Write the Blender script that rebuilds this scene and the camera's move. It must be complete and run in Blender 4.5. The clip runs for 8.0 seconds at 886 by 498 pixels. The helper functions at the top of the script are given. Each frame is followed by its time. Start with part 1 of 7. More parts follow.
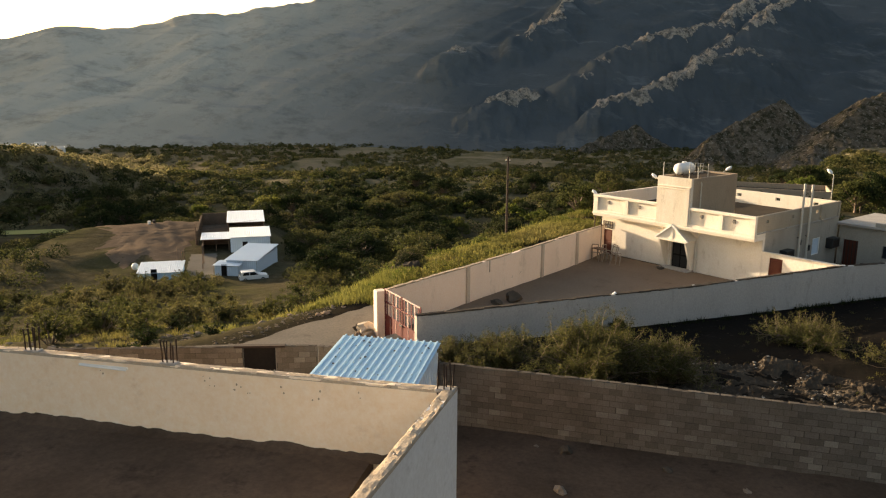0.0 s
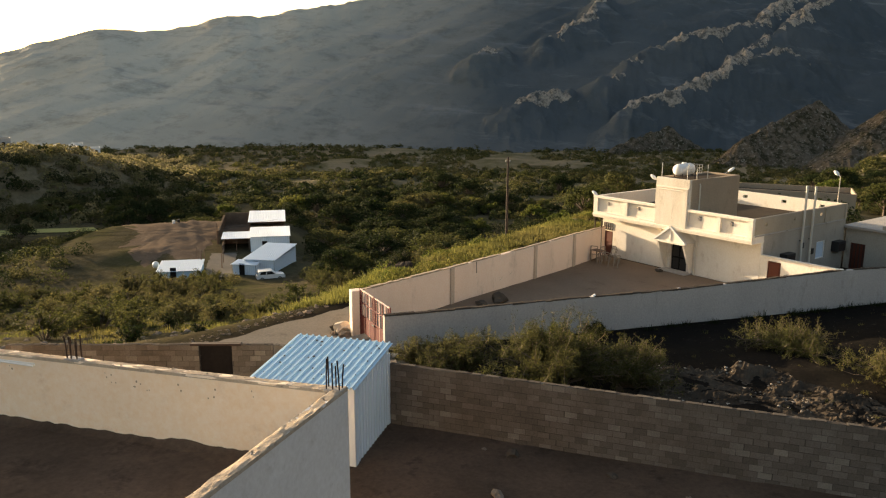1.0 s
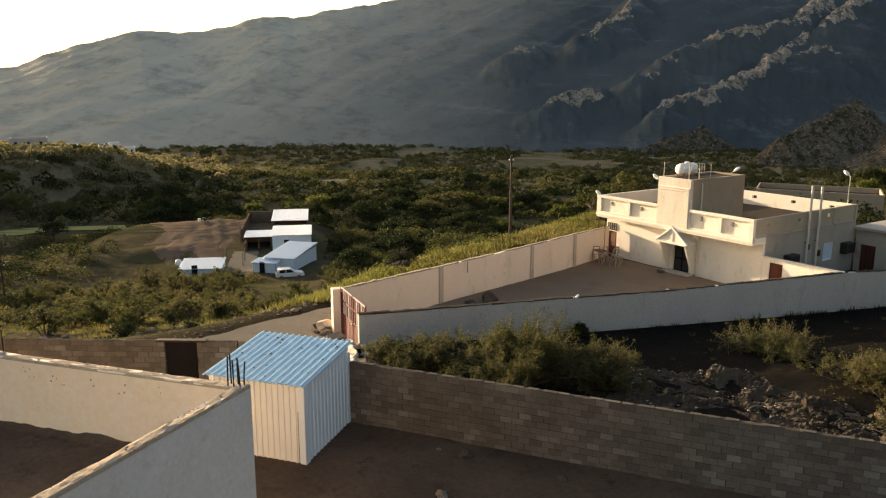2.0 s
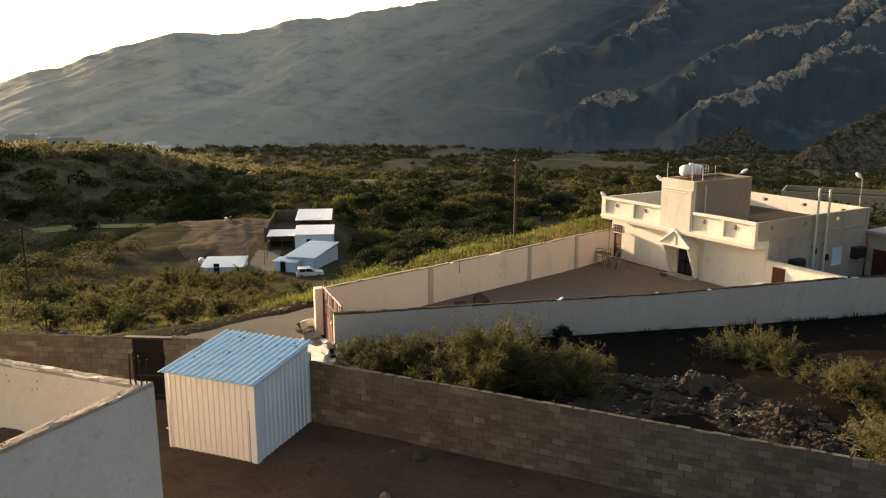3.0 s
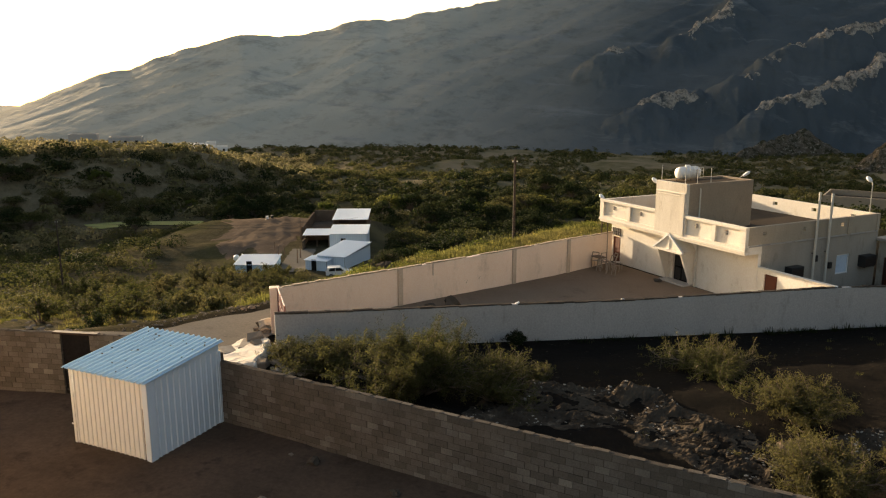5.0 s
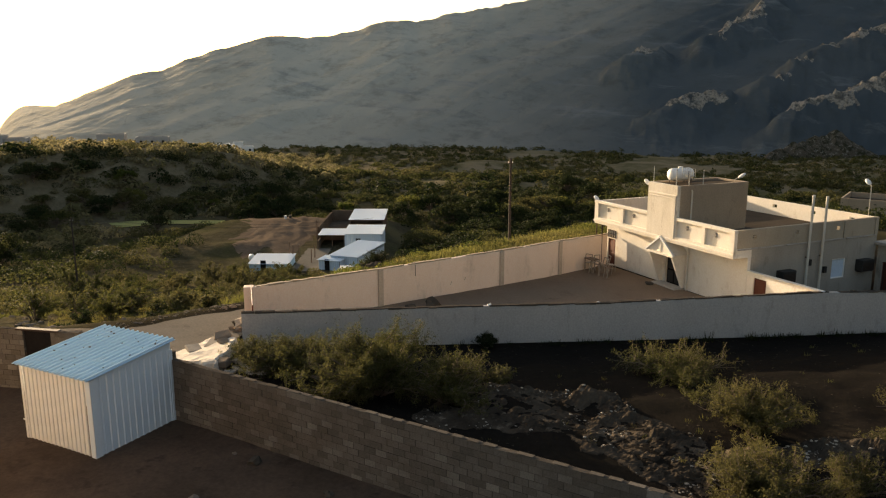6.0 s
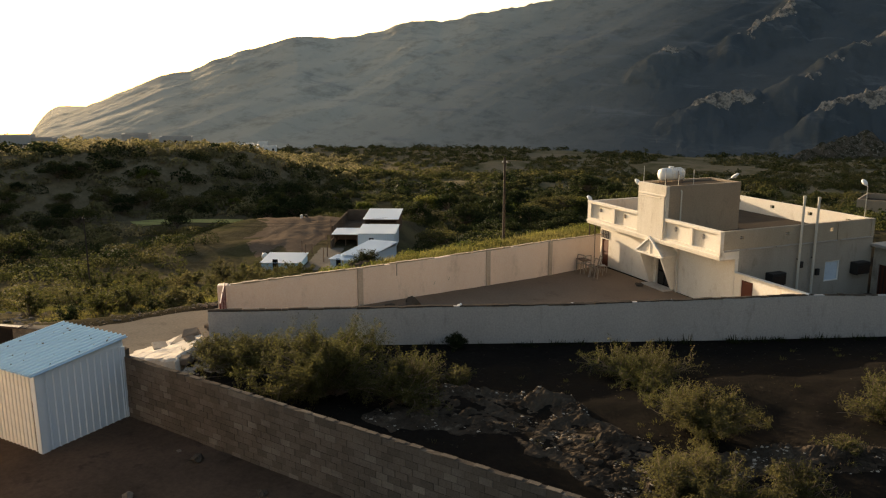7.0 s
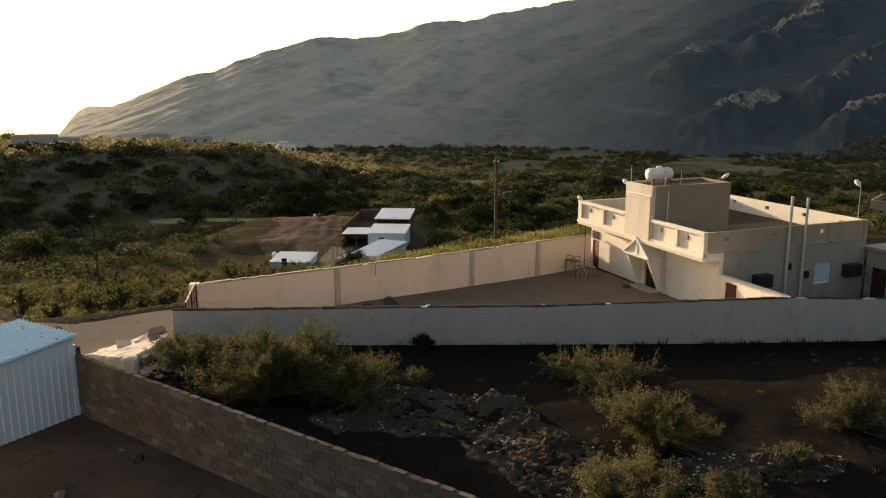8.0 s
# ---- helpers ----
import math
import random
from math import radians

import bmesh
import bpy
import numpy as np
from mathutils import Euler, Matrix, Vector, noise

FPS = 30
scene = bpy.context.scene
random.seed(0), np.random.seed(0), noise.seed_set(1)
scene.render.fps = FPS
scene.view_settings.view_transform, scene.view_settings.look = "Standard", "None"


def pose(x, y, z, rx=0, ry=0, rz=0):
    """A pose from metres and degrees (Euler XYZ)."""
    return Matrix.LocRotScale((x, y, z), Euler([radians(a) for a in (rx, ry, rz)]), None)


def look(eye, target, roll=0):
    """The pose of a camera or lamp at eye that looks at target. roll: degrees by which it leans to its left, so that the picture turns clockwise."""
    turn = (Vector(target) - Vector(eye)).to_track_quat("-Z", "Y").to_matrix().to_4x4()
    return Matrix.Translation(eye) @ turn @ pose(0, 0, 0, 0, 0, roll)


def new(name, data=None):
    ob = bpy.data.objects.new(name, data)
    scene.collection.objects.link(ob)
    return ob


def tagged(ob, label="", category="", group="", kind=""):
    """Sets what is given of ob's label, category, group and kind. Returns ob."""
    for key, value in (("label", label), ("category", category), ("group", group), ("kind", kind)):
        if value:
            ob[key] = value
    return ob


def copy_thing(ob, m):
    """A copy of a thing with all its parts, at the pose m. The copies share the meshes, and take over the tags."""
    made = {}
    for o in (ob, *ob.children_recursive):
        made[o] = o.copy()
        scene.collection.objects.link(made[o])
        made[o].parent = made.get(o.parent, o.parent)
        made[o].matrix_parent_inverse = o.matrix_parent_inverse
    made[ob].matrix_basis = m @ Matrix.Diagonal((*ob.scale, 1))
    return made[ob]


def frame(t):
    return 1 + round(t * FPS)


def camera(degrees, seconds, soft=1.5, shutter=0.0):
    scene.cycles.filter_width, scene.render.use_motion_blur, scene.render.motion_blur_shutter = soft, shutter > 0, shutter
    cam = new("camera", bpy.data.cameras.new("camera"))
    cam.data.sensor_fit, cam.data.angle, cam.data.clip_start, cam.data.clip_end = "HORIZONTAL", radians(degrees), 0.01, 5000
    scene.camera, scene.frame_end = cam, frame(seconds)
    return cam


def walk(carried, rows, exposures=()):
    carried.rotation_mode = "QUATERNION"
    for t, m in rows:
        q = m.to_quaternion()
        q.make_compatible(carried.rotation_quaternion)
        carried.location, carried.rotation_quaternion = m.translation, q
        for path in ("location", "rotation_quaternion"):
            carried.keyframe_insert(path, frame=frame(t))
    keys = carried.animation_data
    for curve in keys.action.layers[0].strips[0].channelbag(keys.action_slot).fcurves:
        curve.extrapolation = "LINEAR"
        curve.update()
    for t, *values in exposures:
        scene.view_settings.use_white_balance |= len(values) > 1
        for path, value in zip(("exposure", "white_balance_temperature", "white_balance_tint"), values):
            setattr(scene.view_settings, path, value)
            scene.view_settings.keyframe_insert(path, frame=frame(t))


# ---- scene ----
cam = camera(59.9, 8.0, 1.2)
PATH = [
    (0, (-0.29, -0.241, 12.048), (-0.794, 2.051, 11.542), 0.4),
    (0.5, (1.031, 0.197, 12.021), (0.478, 2.477, 11.516), 0.3),
    (1, (2.441, 0.626, 11.981), (1.835, 2.893, 11.478), 0.3),
    (1.5, (3.697, 1.038, 11.962), (3.04, 3.29, 11.458), 0.2),
    (3, (7.302, 2.581, 11.868), (6.488, 4.782, 11.366), 0.1),
    (3.5, (8.436, 3.173, 11.88), (7.573, 5.356, 11.378), 0.1),
    (4, (9.596, 3.774, 11.877), (8.69, 5.939, 11.375), 0.0),
    (4.5, (10.694, 4.465, 11.817), (9.746, 6.613, 11.316), 0.0),
    (6, (14.252, 6.487, 11.746), (13.18, 8.575, 11.249), -0.0),
    (6.5, (15.374, 7.229, 11.71), (14.264, 9.299, 11.213), -0.0),
    (7, (16.514, 7.927, 11.678), (15.367, 9.976, 11.181), -0.1),
    (7.5, (17.568, 8.719, 11.656), (16.388, 10.75, 11.158), -0.1),
    (8, (18.612, 9.527, 11.613), (17.4, 11.538, 11.116), -0.2),
]
walk(cam, [(t, look(eye, target, roll)) for t, eye, target, roll in PATH],
     exposures=((0.0, 1.55, 7800, 12), (1.5, 1.55, 7700, 12), (4.0, 1.42, 7700, 12), (8.0, 1.12, 7700, 12)))


# ---- light ----
SUN_AZ, SUN_EL = 62.0, 8.3            # degrees left of +y, and above the horizon
world = bpy.data.worlds.new("sky")
scene.world = world
world.use_nodes = True
wn = world.node_tree
sky = wn.nodes.new("ShaderNodeTexSky")
sky.sky_type = 'NISHITA'
sky.sun_disc = False
sky.sun_elevation = radians(SUN_EL)
sky.sun_rotation = radians(-SUN_AZ)
sky.altitude = 900
sky.dust_density = 6.0
wn.nodes["Background"].inputs[1].default_value = 0.135
wn.links.new(sky.outputs[0], wn.nodes["Background"].inputs[0])
sun = new("sun", bpy.data.lights.new("sun", 'SUN'))
sun.data.energy = 5.0
sun.data.angle = radians(0.6)
sun.data.color = (1.0, 0.845, 0.655)
_a, _e = radians(SUN_AZ), radians(SUN_EL)
SUN_DIR = Vector((-math.sin(_a) * math.cos(_e), math.cos(_a) * math.cos(_e), math.sin(_e)))
sun.matrix_world = look(SUN_DIR * 300, (0, 0, 0))


# ---- noise in numpy ----
def _hash(i, j, seed):
    h = (i * 374761393 + j * 668265263 + seed * 1442695041) & 0x7fffffff
    h = ((h ^ (h >> 13)) * 1274126177) & 0x7fffffff
    return ((h ^ (h >> 16)) & 0xffff) / 65535.0


def vnoise(x, y, seed=0):
    x, y = np.asarray(x, float), np.asarray(y, float)
    i, j = np.floor(x).astype(np.int64), np.floor(y).astype(np.int64)
    u, v = x - i, y - j
    u, v = u * u * (3 - 2 * u), v * v * (3 - 2 * v)
    a, b = _hash(i, j, seed), _hash(i + 1, j, seed)
    c, d = _hash(i, j + 1, seed), _hash(i + 1, j + 1, seed)
    return (a * (1 - u) + b * u) * (1 - v) + (c * (1 - u) + d * u) * v


def fbm(x, y, octaves=4, seed=0):
    s, amp, tot = 0.0, 1.0, 0.0
    for k in range(octaves):
        s = s + amp * vnoise(x, y, seed + k * 17)
        tot += amp
        x, y, amp = np.asarray(x) * 2.03 + 5.1, np.asarray(y) * 2.03 + 1.7, amp * 0.5
    return s / tot


def ridged(x, y, octaves=4, seed=0):
    s, amp, tot = 0.0, 1.0, 0.0
    for k in range(octaves):
        s = s + amp * (1 - np.abs(2 * vnoise(x, y, seed + k * 31) - 1))
        tot += amp
        x, y, amp = np.asarray(x) * 2.1 + 3.3, np.asarray(y) * 2.1 + 7.9, amp * 0.55
    return s / tot


def smooth(t):
    t = np.clip(t, 0, 1)
    return t * t * (3 - 2 * t)


# ---- materials ----
class Nodes:
    """A node material under construction."""

    def __init__(self, name):
        self.m = bpy.data.materials.new(name)
        self.m.use_nodes = True
        self.t = self.m.node_tree
        self.b = self.t.nodes["Principled BSDF"]
        self.co = self.t.nodes.new("ShaderNodeTexCoord").outputs["Object"]

    def add(self, kind, **values):
        n = self.t.nodes.new(kind)
        for k, v in values.items():
            n.inputs[k.replace("_", " ")].default_value = v
        return n

    def link(self, a, b):
        self.t.links.new(a, b)

    def noise(self, scale, detail=4.0, rough=0.6, stretch=None):
        n = self.add("ShaderNodeTexNoise", Scale=scale, Detail=detail, Roughness=rough)
        if stretch:
            mp = self.add("ShaderNodeMapping", Scale=stretch)
            self.link(self.co, mp.inputs[0])
            self.link(mp.outputs[0], n.inputs["Vector"])
        else:
            self.link(self.co, n.inputs["Vector"])
        return n.outputs["Fac"]

    def ramp(self, fac, *stops):
        n = self.t.nodes.new("ShaderNodeValToRGB")
        e = n.color_ramp.elements
        while len(e) < len(stops):
            e.new(0.5)
        for el, (p, c) in zip(e, stops):
            el.position = p
            el.color = (*c, 1) if len(c) == 3 else c
        self.link(fac, n.inputs[0])
        return n.outputs["Color"]

    def mix(self, fac, a, b, blend='MIX'):
        n = self.t.nodes.new("ShaderNodeMix")
        n.data_type = 'RGBA'
        n.blend_type = blend
        for sock, v in ((n.inputs[0], fac), (n.inputs[6], a), (n.inputs[7], b)):
            if isinstance(v, (int, float)):
                sock.default_value = v
            elif isinstance(v, tuple):
                sock.default_value = (*v, 1)
            else:
                self.link(v, sock)
        return n.outputs[2]

    def bump(self, height, strength=0.4, distance=0.05):
        n = self.add("ShaderNodeBump", Strength=strength, Distance=distance)
        self.link(height, n.inputs["Height"])
        self.link(n.outputs[0], self.b.inputs["Normal"])

    def done(self, colour, rough=0.85, metal=0.0, spec=0.3):
        if isinstance(colour, tuple):
            self.b.inputs["Base Color"].default_value = (*colour, 1)
        else:
            self.link(colour, self.b.inputs["Base Color"])
        self.b.inputs["Roughness"].default_value = rough
        self.b.inputs["Metallic"].default_value = metal
        self.b.inputs["Specular IOR Level"].default_value = spec
        return self.m


def worn(name, c1, c2, stain, scale=0.7, grain=18.0, rough=0.9, relief=0.3, stretch=None, spec=0.2):
    """Plaster, earth or stone: two tones, stains, grain and fine relief."""
    n = Nodes(name)
    big = n.noise(scale, 5, 0.65, stretch)
    fine = n.noise(grain, 4, 0.7)
    spots = n.noise(scale * 2.7, 6, 0.75, stretch)
    col = n.mix(n.ramp(big, (0.3, (0, 0, 0)), (0.7, (1, 1, 1))), c1, c2)
    col = n.mix(n.ramp(spots, (0.56, (0, 0, 0)), (0.72, (0.8, 0.8, 0.8))), col, stain)
    col = n.mix(0.35, col, n.ramp(fine, (0.25, (0.25, 0.25, 0.25)), (0.75, (0.8, 0.8, 0.8))), 'OVERLAY')
    n.bump(fine, relief, 0.03)
    return n.done(col, rough, 0, spec)


def metal_paint(name, c1, c2, rust, rough=0.5, scale=1.2, metal=0.0, spec=0.25):
    n = Nodes(name)
    big = n.noise(scale, 5, 0.7)
    spots = n.noise(scale * 4, 6, 0.75)
    col = n.mix(big, c1, c2)
    col = n.mix(n.ramp(spots, (0.62, (0, 0, 0)), (0.75, (0.7, 0.7, 0.7))), col, rust)
    return n.done(col, rough, metal, spec)


def leafy(name, dark, light, dry, thin=0.35):
    """Leaves: tone varies from leaf to leaf and over the plant, and some light comes through."""
    n = Nodes(name)
    geo = n.t.nodes.new("ShaderNodeNewGeometry")
    mp = n.t.nodes.new("ShaderNodeTexNoise")
    mp.inputs["Scale"].default_value = 0.11
    n.link(geo.outputs["Position"], mp.inputs["Vector"])
    col = n.mix(geo.outputs["Random Per Island"], dark, light)
    col = n.mix(n.ramp(mp.outputs["Fac"], (0.42, (0, 0, 0)), (0.62, (0.75, 0.75, 0.75))), col, dry)
    tr = n.t.nodes.new("ShaderNodeBsdfTranslucent")
    n.link(col, tr.inputs[0])
    ms = n.t.nodes.new("ShaderNodeMixShader")
    ms.inputs[0].default_value = thin
    n.done(col, 0.8, 0, 0.04)
    n.link(n.b.outputs[0], ms.inputs[1])
    n.link(tr.outputs[0], ms.inputs[2])
    n.link(ms.outputs[0], n.t.nodes["Material Output"].inputs[0])
    return n.m


M_CREAM = worn("cream_render", (0.86, 0.70, 0.53), (0.81, 0.645, 0.48), (0.70, 0.545, 0.40), 0.4, 7, relief=0.12)
M_HOUSE = worn("house_paint", (0.74, 0.685, 0.595), (0.67, 0.61, 0.52), (0.46, 0.39, 0.305), 0.5, 12, stretch=(1, 1, 0.35))
M_WALLSIDE = worn("weathered_wall_render", (0.70, 0.675, 0.65), (0.63, 0.60, 0.575), (0.50, 0.465, 0.43), 0.5, 9, relief=0.15)
M_TOPMORTAR = worn("crumbling_mortar", (0.46, 0.375, 0.285), (0.37, 0.295, 0.22), (0.17, 0.125, 0.09), 2.6, 16, relief=0.7, spec=0.0)
# stained house tones, darkened for the shade on the house sides and annex
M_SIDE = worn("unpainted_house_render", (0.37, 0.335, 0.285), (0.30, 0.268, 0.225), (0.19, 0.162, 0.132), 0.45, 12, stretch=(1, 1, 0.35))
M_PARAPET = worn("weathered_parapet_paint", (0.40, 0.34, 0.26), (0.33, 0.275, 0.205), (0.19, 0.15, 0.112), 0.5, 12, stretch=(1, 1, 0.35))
M_GREY = worn("grey_render", (0.45, 0.42, 0.39), (0.39, 0.362, 0.337), (0.30, 0.272, 0.248), 0.4, 12, stretch=(1, 1, 0.4))
M_TOWER = worn("stained_house_paint", (0.66, 0.61, 0.53), (0.50, 0.45, 0.37), (0.27, 0.215, 0.16), 0.8, 16, stretch=(1, 1, 0.28))
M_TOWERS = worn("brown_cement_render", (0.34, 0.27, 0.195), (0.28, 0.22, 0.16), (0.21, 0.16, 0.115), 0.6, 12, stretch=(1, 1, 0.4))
M_PINK = worn("pink_render", (0.82, 0.65, 0.52), (0.74, 0.58, 0.46), (0.54, 0.42, 0.32), 0.35, 12, stretch=(1, 1, 0.4))
M_MORTAR = worn("mortar", (0.085, 0.073, 0.062), (0.06, 0.051, 0.043), (0.04, 0.034, 0.028), 2.0, 25, spec=0.0)
M_ROOF = worn("roof_screed", (0.085, 0.07, 0.055), (0.065, 0.053, 0.042), (0.045, 0.037, 0.03), 0.6, 10, spec=0.0)
M_CONC = worn("concrete", (0.40, 0.37, 0.33), (0.32, 0.29, 0.26), (0.20, 0.17, 0.15), 1.0, 16)
M_SLAB = worn("cracked_pale_cement", (0.70, 0.63, 0.54), (0.60, 0.53, 0.44), (0.36, 0.29, 0.22), 0.9, 9, relief=0.5, spec=0.0)
M_RUBBLE = worn("pale_rubble", (0.40, 0.355, 0.295), (0.31, 0.27, 0.22), (0.28, 0.23, 0.18), 1.6, 14, spec=0.0)
M_ROCK = worn("field_stone", (0.22, 0.18, 0.14), (0.15, 0.12, 0.095), (0.29, 0.245, 0.195), 1.3, 12, spec=0.0)
# near-black: the shade inside openings, put into colour
M_DARK = worn("dark_opening", (0.012, 0.011, 0.011), (0.018, 0.016, 0.015), (0.02, 0.018, 0.016), 1, 8, spec=0.0)
M_RED = metal_paint("red_gate_paint", (0.10, 0.008, 0.008), (0.07, 0.006, 0.006), (0.12, 0.03, 0.026), 0.7)
M_PINKBAR = metal_paint("faded_pink_paint", (0.42, 0.30, 0.28), (0.36, 0.25, 0.23), (0.22, 0.08, 0.07), 0.6)
M_BROWN = metal_paint("brown_door_paint", (0.11, 0.032, 0.018), (0.085, 0.025, 0.015), (0.06, 0.02, 0.013), 0.6)
M_BLACKM = metal_paint("black_metal", (0.02, 0.02, 0.02), (0.03, 0.028, 0.026), (0.06, 0.035, 0.02), 0.5)
M_RUST = metal_paint("rusty_steel", (0.045, 0.026, 0.018), (0.03, 0.02, 0.016), (0.10, 0.045, 0.02), 0.8)
M_SHEETC = metal_paint("cream_sheet", (0.72, 0.735, 0.725), (0.66, 0.675, 0.66), (0.50, 0.42, 0.30), 0.45)
M_SHEETW = metal_paint("white_sheet", (0.62, 0.71, 0.79), (0.56, 0.65, 0.74), (0.46, 0.47, 0.47), 0.42)
M_SHEETB = metal_paint("blue_grey_sheet", (0.47, 0.645, 0.765), (0.40, 0.58, 0.71), (0.20, 0.24, 0.26), 0.85, spec=0.0)
M_WHITE = metal_paint("white_paint", (0.78, 0.77, 0.74), (0.72, 0.71, 0.68), (0.50, 0.47, 0.42), 0.4)
M_PIPE = metal_paint("pale_pipe", (0.60, 0.56, 0.48), (0.54, 0.50, 0.43), (0.36, 0.30, 0.24), 0.45)
M_TUBE = metal_paint("dull_tube", (0.34, 0.29, 0.23), (0.26, 0.21, 0.17), (0.14, 0.08, 0.05), 0.7, spec=0.1)
# leaf tones raised to carry the glare veil over the hill
M_HILLSCRUB = leafy("dry_hill_leaves", (0.125, 0.115, 0.052), (0.205, 0.183, 0.084), (0.25, 0.212, 0.12), 0.5)
M_WOOD = worn("weathered_timber", (0.20, 0.13, 0.09), (0.15, 0.10, 0.07), (0.09, 0.065, 0.05), 1.5, 20, stretch=(3, 3, 0.3))
M_TYRE = worn("black_rubber", (0.02, 0.02, 0.02), (0.03, 0.03, 0.03), (0.05, 0.045, 0.04), 2, 20)
M_BARK = worn("bark", (0.17, 0.13, 0.10), (0.12, 0.09, 0.07), (0.07, 0.055, 0.045), 3, 25)
M_LEAF = leafy("thorn_leaves", (0.034, 0.041, 0.0135), (0.068, 0.075, 0.024), (0.095, 0.086, 0.036), 0.42)
M_LEAFY = leafy("yellow_leaves", (0.06, 0.078, 0.017), (0.098, 0.118, 0.027), (0.115, 0.108, 0.031), 0.48)
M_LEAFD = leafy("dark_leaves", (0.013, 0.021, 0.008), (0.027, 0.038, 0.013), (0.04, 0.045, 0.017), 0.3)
M_THORN = leafy("dusty_thorn_leaves", (0.022, 0.027, 0.010), (0.105, 0.107, 0.036), (0.105, 0.094, 0.038), 0.42)
M_OLIVE = leafy("olive_leaves", (0.042, 0.047, 0.0155), (0.09, 0.092, 0.03), (0.145, 0.126, 0.055), 0.45)
M_VERGE = leafy("verge_grass_blades", (0.10, 0.105, 0.028), (0.155, 0.155, 0.045), (0.18, 0.155, 0.06), 0.5)
M_GRASS = leafy("dry_grass", (0.10, 0.09, 0.03), (0.17, 0.15, 0.05), (0.09, 0.10, 0.028), 0.4)


def glassy(name, tint):
    n = Nodes(name)
    n.b.inputs["Coat Weight"].default_value = 0.3
    return n.done(tint, 0.08, 0, 0.8)


M_GLASS = glassy("dark_window_glass", (0.02, 0.025, 0.03))


def ground_material():
    """Earth: near-black on the waste plot for the shade there, paler dry stony ground on the slope and in the valley,
    clay flats, dry litter, and a west hill paled for glare.
    """
    n = Nodes("dry_earth")
    big, mid = n.noise(0.06, 6, 0.65), n.noise(0.55, 6, 0.7)
    fine, peb = n.noise(5.0, 5, 0.7), n.noise(1.9, 8, 0.8)
    # plot tones hold the plot's shade, darker than the soil itself
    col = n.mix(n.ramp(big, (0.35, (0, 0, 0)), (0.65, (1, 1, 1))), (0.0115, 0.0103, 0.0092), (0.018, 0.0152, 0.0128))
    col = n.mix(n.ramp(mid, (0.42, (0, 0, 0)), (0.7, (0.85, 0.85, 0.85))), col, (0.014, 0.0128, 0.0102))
    col = n.mix(n.ramp(peb, (0.60, (0, 0, 0)), (0.72, (0.8, 0.8, 0.8))), col, (0.085, 0.069, 0.052))

    def along(direction, lo, hi):
        """0 to 1 between two distances along a direction."""
        dot = n.t.nodes.new("ShaderNodeVectorMath")
        dot.operation = 'DOT_PRODUCT'
        n.link(n.co, dot.inputs[0])
        dot.inputs[1].default_value = direction
        rg = n.t.nodes.new("ShaderNodeMapRange")
        rg.inputs[1].default_value, rg.inputs[2].default_value = lo, hi
        n.link(dot.outputs["Value"], rg.inputs[0])
        return rg.outputs[0]

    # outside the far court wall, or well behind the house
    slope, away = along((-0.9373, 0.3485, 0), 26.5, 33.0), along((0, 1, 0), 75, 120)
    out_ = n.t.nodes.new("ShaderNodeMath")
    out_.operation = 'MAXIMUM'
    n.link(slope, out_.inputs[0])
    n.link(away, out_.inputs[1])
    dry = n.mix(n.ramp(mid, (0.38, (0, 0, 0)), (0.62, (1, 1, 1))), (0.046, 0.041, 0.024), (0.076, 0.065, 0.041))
    dry = n.mix(n.ramp(peb, (0.56, (0, 0, 0)), (0.7, (0.8, 0.8, 0.8))), dry, (0.165, 0.142, 0.105))
    dry = n.mix(n.ramp(big, (0.5, (0, 0, 0)), (0.66, (0.7, 0.7, 0.7))), dry, (0.052, 0.054, 0.022))
    flats = n.ramp(n.noise(0.028, 5, 0.65, (0.8, 1.6, 1)), (0.5, (0, 0, 0)), (0.62, (1, 1, 1)))
    mul = n.t.nodes.new("ShaderNodeMath")
    mul.operation = 'MULTIPLY'
    n.link(flats, mul.inputs[0])
    n.link(away, mul.inputs[1])
    dry = n.mix(mul.outputs[0], dry, (0.085, 0.076, 0.044))
    dry = n.mix(along((0, 1, 0), 190, 290), dry, n.mix(n.ramp(big, (0.4, (0, 0, 0)), (0.6, (1, 1, 1))), (0.095, 0.088, 0.047), (0.18, 0.15, 0.10)))
    # glare over the west hill, put into its earth as a paler colour
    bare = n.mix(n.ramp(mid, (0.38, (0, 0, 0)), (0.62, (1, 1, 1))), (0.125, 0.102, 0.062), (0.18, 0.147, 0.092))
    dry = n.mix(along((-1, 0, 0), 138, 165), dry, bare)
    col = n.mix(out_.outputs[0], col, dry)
    col = n.mix(0.4, col, n.ramp(fine, (0.25, (0.2, 0.2, 0.2)), (0.75, (0.8, 0.8, 0.8))), 'OVERLAY')
    n.bump(peb, 0.7, 0.12)
    return n.done(col, 0.95, 0, 0.0)


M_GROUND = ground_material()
M_DIRT = worn("packed_dirt", (0.105, 0.074, 0.054), (0.062, 0.045, 0.033), (0.036, 0.027, 0.021), 0.32, 7, relief=0.35, spec=0.0)
M_COURT = worn("court_dirt", (0.205, 0.15, 0.108), (0.175, 0.128, 0.092), (0.125, 0.09, 0.066), 0.25, 9, relief=0.35, spec=0.0)
# pane colour with the bright reflection painted in
M_PALE = worn("pale_blue_curtain", (0.50, 0.60, 0.70), (0.44, 0.54, 0.64), (0.36, 0.44, 0.52), 1.0, 12)
M_POLE = worn("tarred_timber", (0.055, 0.042, 0.034), (0.042, 0.033, 0.027), (0.03, 0.025, 0.02), 1.5, 20, stretch=(3, 3, 0.3))
